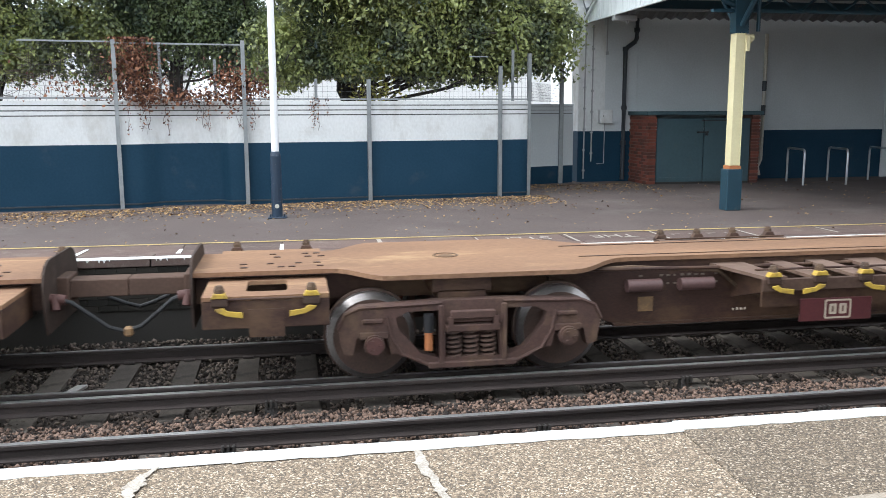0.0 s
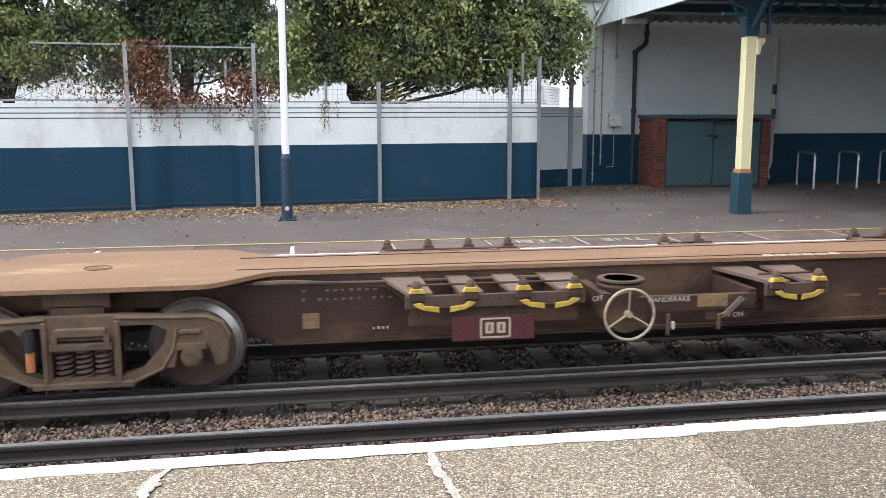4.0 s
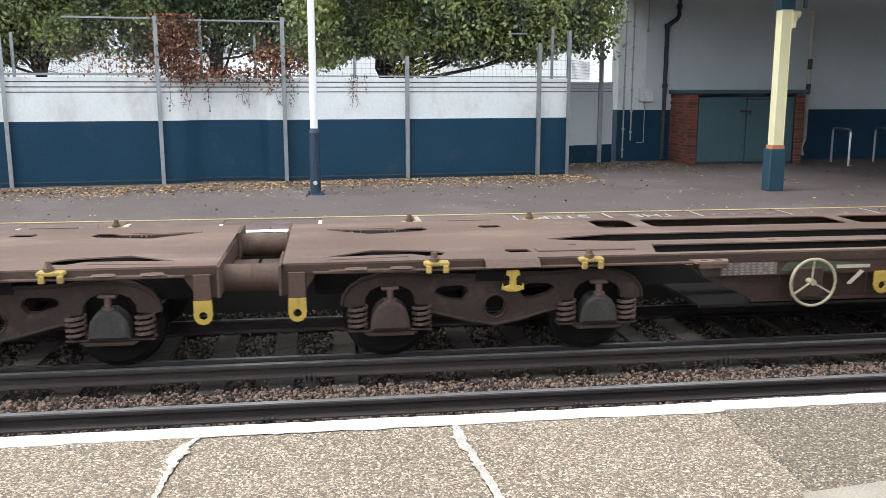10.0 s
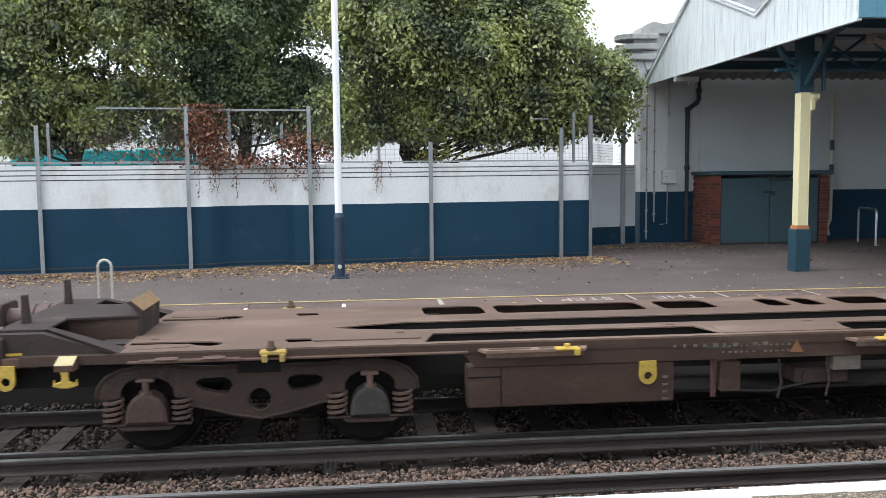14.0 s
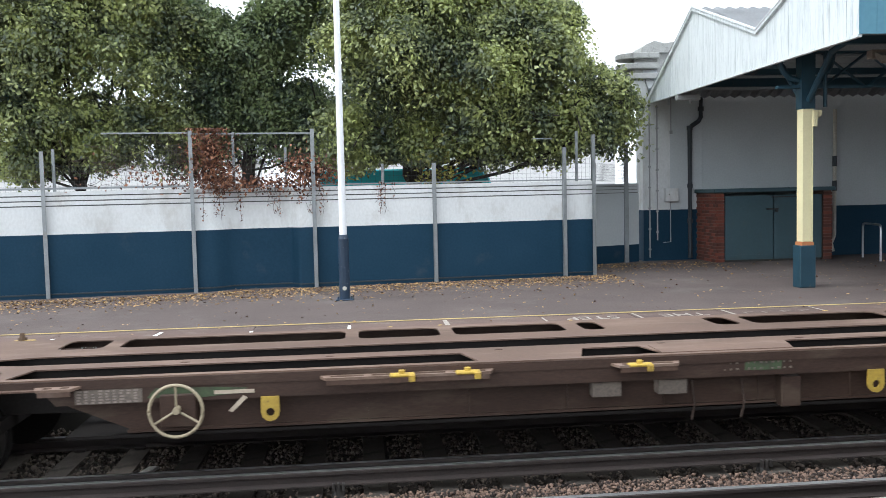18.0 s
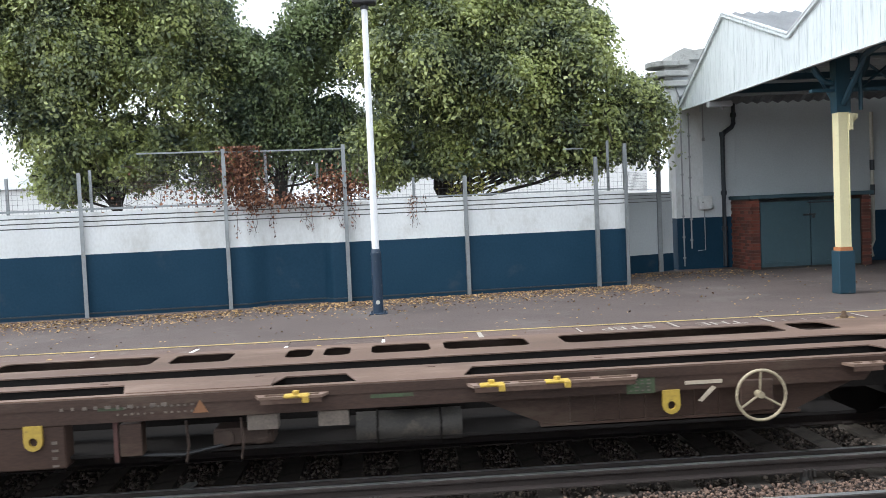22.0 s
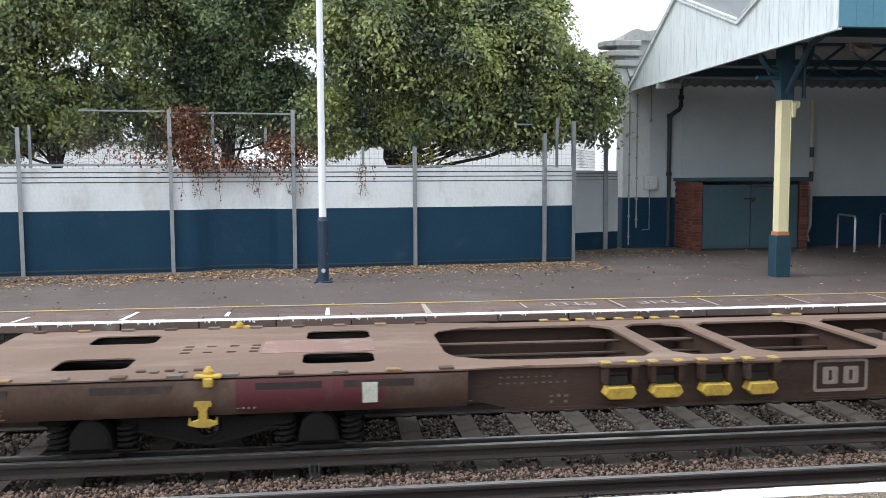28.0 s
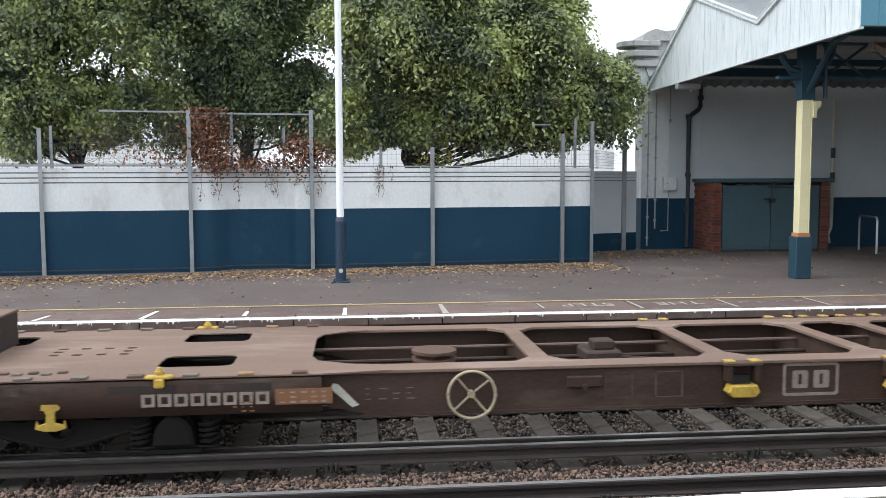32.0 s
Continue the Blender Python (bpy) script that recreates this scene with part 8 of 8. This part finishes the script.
        prism(bm, [(x - .28, -.95), (x + .28, -.95), (x + .1, -.74), (x + .09, .74), (x + .28, .95), (x - .28, .95), (x - .09, .74), (x - .1, -.74)], "z", ZT - .034, ZT - .006)
        c = part("cross_member", bm, "tan_deck", w, "cross member with splayed ends")
        bm = B()
        box(bm, x - .015, x + .015, -1.12, 1.12, .45, ZT - .034)
        part("cross_web", bm, "side_brown", c)
    if S > 0:
        bm = B()
        x0, x1 = sorted((X(7.25), X(8.3)))
        cyl(bm, (x0, .1, .66), (x1, .1, .66), .15, 24)
        for x, e in ((x0, -1), (x1, 1)):
            cyl(bm, (x, .1, .66), (x + e * .05, .1, .66), .15, 24, .08)
        t = part("air_tank", bm, "tank", w, "dull purple-brown air reservoir", smooth=True)
        for x in (x0 + .25, x1 - .25):
            bm = B()
            box(bm, x - .025, x + .025, -.1, .3, .80, ZT - .02)
            ring(bm, (x, .1, .66), .155, .012, 20, 4, "x")
            part("tank_strap", bm, "brown", t)
    bm = B()
    x = X(5.95)
    for z in (.70, .78):
        cyl(bm, (x, -.1, z), (x, -.1, z + .03), .24, 28)
    cyl(bm, (x, -.1, .5), (x, -.1, .80), .13, 20)
    part("chain_drum", bm, "brown", w, "horizontal handbrake chain drum", smooth=True)
    for y, z, m in ((.55, .70, "spring"), (.35, .60, "bogie_dark"), (-.5, .60, "bogie_dark")):
        bm = B()
        tube(bm, [(X(4.6), y, z), (X(9.0), y + .03, z), (X(13.6), y, z + .02)], .022, 8)
        part("brake_rod", bm, m, w, smooth=True)
    bm = B()
    x = X(8.55 if S > 0 else 7.8)
    box(bm, x - .2, x + .2, -.2, .25, .62, .76, .02)
    box(bm, x - .1, x + .14, -.1, .12, .76, .86, .015)
    tube(bm, [(x, -.1, .7), (x + .4, -.2, .68), (x + .9, -.1, .62)], .02, 6)
    part("brake_valve", bm, "bogie_dark", w, "brake valve block")
    # yellow drop locks under the side beams
    for s in (-1, 1):
        for d in (8.85, 10.5, 10.97, 11.47, 11.94):
            x = X(d)
            bm = B()
            box(bm, x - .19, x + .19, min(s * 1.32, s * 1.18), max(s * 1.32, s * 1.18), .815, .85, .008)
            o = part("lock_carrier", bm, "brown", w)
            for q in (-.16, .12):
                bm = B()
                box(bm, x + q, x + q + .05, min(s * 1.31, s * 1.19), max(s * 1.31, s * 1.19), .66, .815)
                part("carrier_cheek", bm, "side_brown", o)
            for q in (-.13, .13):
                bm = B()
                box(bm, x + q - .05, x + q + .05, min(s * 1.31, s * 1.2), max(s * 1.31, s * 1.2), .85, .868, .004)
                part("wear_pad", bm, "trodden_yellow", o)
            bm = B()
            prism(bm, [(x - .13, .63), (x + .13, .63), (x + .16, .56), (x + .11, .51), (x - .11, .51), (x - .16, .56)], "y", s * 1.34, s * 1.20, .01)
            part("drop_lock", bm, "yellow", o, "yellow drop-down container lock")
            bm = B()
            box(bm, x - .09, x + .09, min(s * 1.26, s * 1.2), max(s * 1.26, s * 1.2), .63, .72)
            part("lock_stem", bm, "hose", o)
    # near side fittings
    handwheel(w, X(6.2), -1.27, .60, .225, 4, 12 if S > 0 else 40)
    y = -1.182
    logo(w, X(9.6), y, .64, .58, .33, "mark_pale")
    bm = B()
    x = X(5.0)
    prism(bm, [(x - .14, .52), (x - .08, .50), (x + .12, .68), (x + .10, .73), (x + .05, .72)] if S > 0 else [(x + .14, .52), (x + .08, .50), (x - .12, .68), (x - .10, .73), (x - .05, .72)], "y", y - .03, y - .015)
    part("changeover_handle", bm, "label_white", w, "pale changeover handle")
    if S > 0:
        text("lettering", "ON", .07, "plate_cream", w, pose(X(5.22), y - .004, .60, 90, 0, 0))
        text("lettering", "12.91m", .065, "plate_cream", w, pose(X(4.32), -(HW + .004), .565, 90, 0, 0))
    bm = B()
    x = X(7.3)
    box(bm, x - .17, x + .17, y - .05, y, .63, .74, .01)
    cyl(bm, (x, y - .07, .64), (x, y - .04, .64), .03, 10)
    part("valve_cover", bm, "side_brown", w)
    for d in (7.65, 8.15):
        bm = B()
        x = X(d)
        for q, r, z0, z1 in ((-.14, -.125, .5, .76), (.125, .14, .5, .76), (-.14, .14, .5, .512), (-.14, .14, .748, .76)):
            box(bm, x + q, x + r, y - .006, y, z0, z1)
        part("inspection_frame", bm, "brown", w)
    bars(w, min(X(5.2), X(5.9)), y, .66, 4, .1, .02, .03, "mark_grey", 3, .05)
    bars(w, min(X(12.2), X(13.1)), y, .72, 10, .05, .03, .02, "mark_grey", 2, .06)
    bars(w, min(X(12.3), X(12.6)), y, .52, 3, .05, .05, .02, "mark_grey", 2, .06)
    # raised outer end
    bm = B()
    a, b = sorted((X(.12), X(1.45)))
    box(bm, a, b, -.45, .55, ZT, 1.20)
    part("end_pedestal", bm, "soot_deck", w)
    bm = B()
    box(bm, a, b, -.5, .6, 1.20, 1.23, .006)
    part("end_platform", bm, "tan_deck", w, "raised brown platform at the wagon end")
    bm = B()
    prism(bm, [(X(1.46), 1.23), (X(1.33), 1.23), (X(1.39), 1.29), (X(1.44), 1.29)], "y", -.52, -.42, .004)
    part("platform_pad", bm, "yellow", w)
    bm = B()
    for k in range(5):
        cyl(bm, (X((.3 + .24 * k)), -.46, 1.23), (X((.3 + .24 * k)), -.46, 1.245), .018, 6)
    tagged(part("platform_rivets", bm, "brown", w), kind="stuff")
    for s in (-1, 1):
        bm = B()
        prism(bm, [(X(.92), ZT), (X(.5), 1.22), (X(.12), 1.22), (X(.0), .98), (X(.0), ZT)], "y", s * 1.08, s * .98)
        hexa(bm, [(X(.92), s * .98, ZT), (X(.05), s * .98, ZT), (X(.05), s * .5, ZT), (X(.92), s * .5, ZT), (X(.5), s * .98, 1.22), (X(.12), s * .98, 1.22), (X(.12), s * .5, 1.20), (X(.53), s * .5, 1.20)])
        part("end_gusset", bm, "side_brown", w, "sloping end gusset")
        buffer(w, X(.02), S, s, .55, 1.06)
        if s < 0:
            hoop_rail(w, X(.09), s * 1.13, .9, 1.62, .125, "label_white", along="x")
        bm = B()
        prism(bm, [(X(.20), 1.2), (X(.34), 1.2), (X(.32), 1.52), (X(.22), 1.52)], "y", s * .9 - .05, s * .9 + .05, .008)
        part("end_stanchion", bm, "side_brown", w)
        bm = B()
        box(bm, X(-.28), X(-.02), s * 1.12 - .14, s * 1.12 + .14, .60, .615)
        tube(bm, [(X(.0), s * 1.15, .9), (X(-.14), s * 1.22, .82), (X(-.16), s * 1.24, .76), (X(.0), s * 1.2, .74)], .014, 6)
        part("shunter_step", bm, "label_white", w, "pale grating footstep")
    bm = B()
    box(bm, X(0), X(.14), -1.25, 1.25, .62, 1.18, .012)
    part("headstock", bm, "brown", w)
    hoses(w, X(0), S, .84)
    bm = B()
    x = X(.25)
    box(bm, x - .10, x + .08, -1.092, -1.085, .96, 1.14)
    nt = part("notice", bm, "label_yellow", w, "yellowed notice")
    bars(nt, x - .08, -1.092, 1.10, 3, .05, .02, .008, "mark_grey", 4, .035)
    bm = B()
    x = X(.03 + .06)
    box(bm, x - .06, x + .06, -(HW + .022), -(HW + .012), .58, .76)
    wn_ = part("warning_notice", bm, "yellow", w, "yellow warning notice")
    bm = B()
    prism(bm, [(x - .045, .66), (x + .045, .66), (x, .74)], "y", -(HW + .026), -(HW + .022))
    part("warning_sign", bm, "black", wn_)
    bars(wn_, x - .045, -(HW + .022), .60, 3, .03, .03, .004, "black")
    bm = B()
    x = X(.68)
    for q, r, z0, z1 in ((-.17, -.158, .56, .72), (.158, .17, .56, .72), (-.17, .17, .56, .572), (-.17, .17, .708, .72)):
        box(bm, x + q, x + r, -(HW + .02), -(HW + .005), z0, z1)
    part("code_border", bm, "mark_orange", w)
    text("lettering", "FKA", .14, "mark_orange", w, pose(x, -(HW + .016), .595, 90, 0, 0))
    bars(w, min(X(.35), X(.22)), -(HW + .018), .70, 4, .03, .02, .012, "plate_cream", 3, .035)
    bm = B()
    x = -5.2 if S > 0 else 7.09
    box(bm, x - .07, x + .07, -(HW + .022), -(HW + .012), .57, .76)
    part("label_card", bm, "label_white", w, "white paper label")
    if S < 0:                                     # pale stencilled boxes on the outer skirt
        for k in range(8):
            bm = B()
            x = -5.95 + .145 * k
            holed(bm, [(x, .585), (x + .12, .585), (x + .12, .70), (x, .70)], [[(x + .03, .61), (x + .09, .61), (x + .09, .675), (x + .03, .675)]], "y", -(HW + .016), -(HW + .012))
            part("stencil_bar", bm, "mark_pale", w)
        bm = B()
        box(bm, -4.76, -4.24, -(HW + .016), -(HW + .006), .575, .72)
        pn = part("stencil_panel", bm, "mark_orange", w, "rubbed orange-brown panel")
        bars(pn, -4.72, -(HW + .016), .68, 5, .08, .03, .015, "mark_pale", 3, .045)
    # inner drawbar
    bm = B()
    box(bm, X(L - .1), X(L + .62), -.14, .14, .58, .74, .01)
    box(bm, X(L - .1), X(L + .62), .30, .36, .68, .74)
    part("drawbar", bm, "side_brown", w)
    bm = B()
    tube(bm, [(X(L - .05), -.3, .62), (X(L + .2), -.32, .54), (X(L + .42), -.3, .53), (X(L + .6), -.2, .6)], .018, 8)
    part("brake_hose", bm, "hose", w)
    return w


def add_wagon(w, u, r):
    WAGONS.append((w, u))
    for o in w.children:
        if o.name.startswith("wheelset"):
            WHEELSETS.append((o, o.location[0], 0, o.location[2], o.location[2]))


sp_outer = spine_wagon(-1)
sp_inner = spine_wagon(0)
sl_a = slotted_wagon(1, False)
sl_b = slotted_wagon(-1, True)
sl_c, sl_d = copy_thing(sl_a, pose(0, 0, 0)), copy_thing(sl_b, pose(0, 0, 0))
lo_a = low_wagon(1, True)
lo_b = low_wagon(-1, True)
for wagon, u, r in ((sp_inner, 8.66, .44), (sp_outer, -11.93, .44), (sl_a, -32.31, .42), (sl_b, -50.81, .42), (sl_c, -70.27, .42), (sl_d, -88.85, .42), (lo_a, -108.24, .38), (lo_b, -127.73, .38)):
    add_wagon(wagon, u, r)


# ---- motion ----
SPEED = [(0, 4.7), (0.5, 4.5), (1, 4.28), (1.5, 4.2), (2, 4.14), (4, 4.03), (8, 3.98), (13, 3.92), (19, 4.0), (22.5, 4.08), (24, 4.13), (26, 4.22), (27.5, 4.42), (29, 4.46), (30, 4.36), (31, 4.62), (32, 4.75)]


def run(t):
    """Metres that the train has gone at t seconds."""
    d, (t0, v0) = 0.0, SPEED[0]
    for t1, v1 in SPEED[1:]:
        e = min(t, t1)
        if e <= t0:
            break
        ve = v0 + (v1 - v0) * (e - t0) / (t1 - t0)
        d += (v0 + ve) / 2 * (e - t0)
        t0, v0 = t1, v1
    return d


def motions():
    for w, u in WAGONS:
        walk(w, [(t, pose(u + run(t), YC, 0)) for t in range(33)])
    for ws, x, y0, z, r in WHEELSETS:
        walk(ws, [(k * 0.1, pose(x, 0, z, 0, math.degrees(run(k * 0.1) / r), 0)) for k in range(321)])
    walk(LORRY, [(t, pose(x, 25, .86)) for t, x in ((0, -34), (8, -17), (12, -8.4), (14, -4.2), (16.6, 1.4), (18, 3.9), (19, 5.6), (20, 8.4), (21, 12.6), (22, 17.5), (24, 28), (28, 44), (32, 54))])


motions()
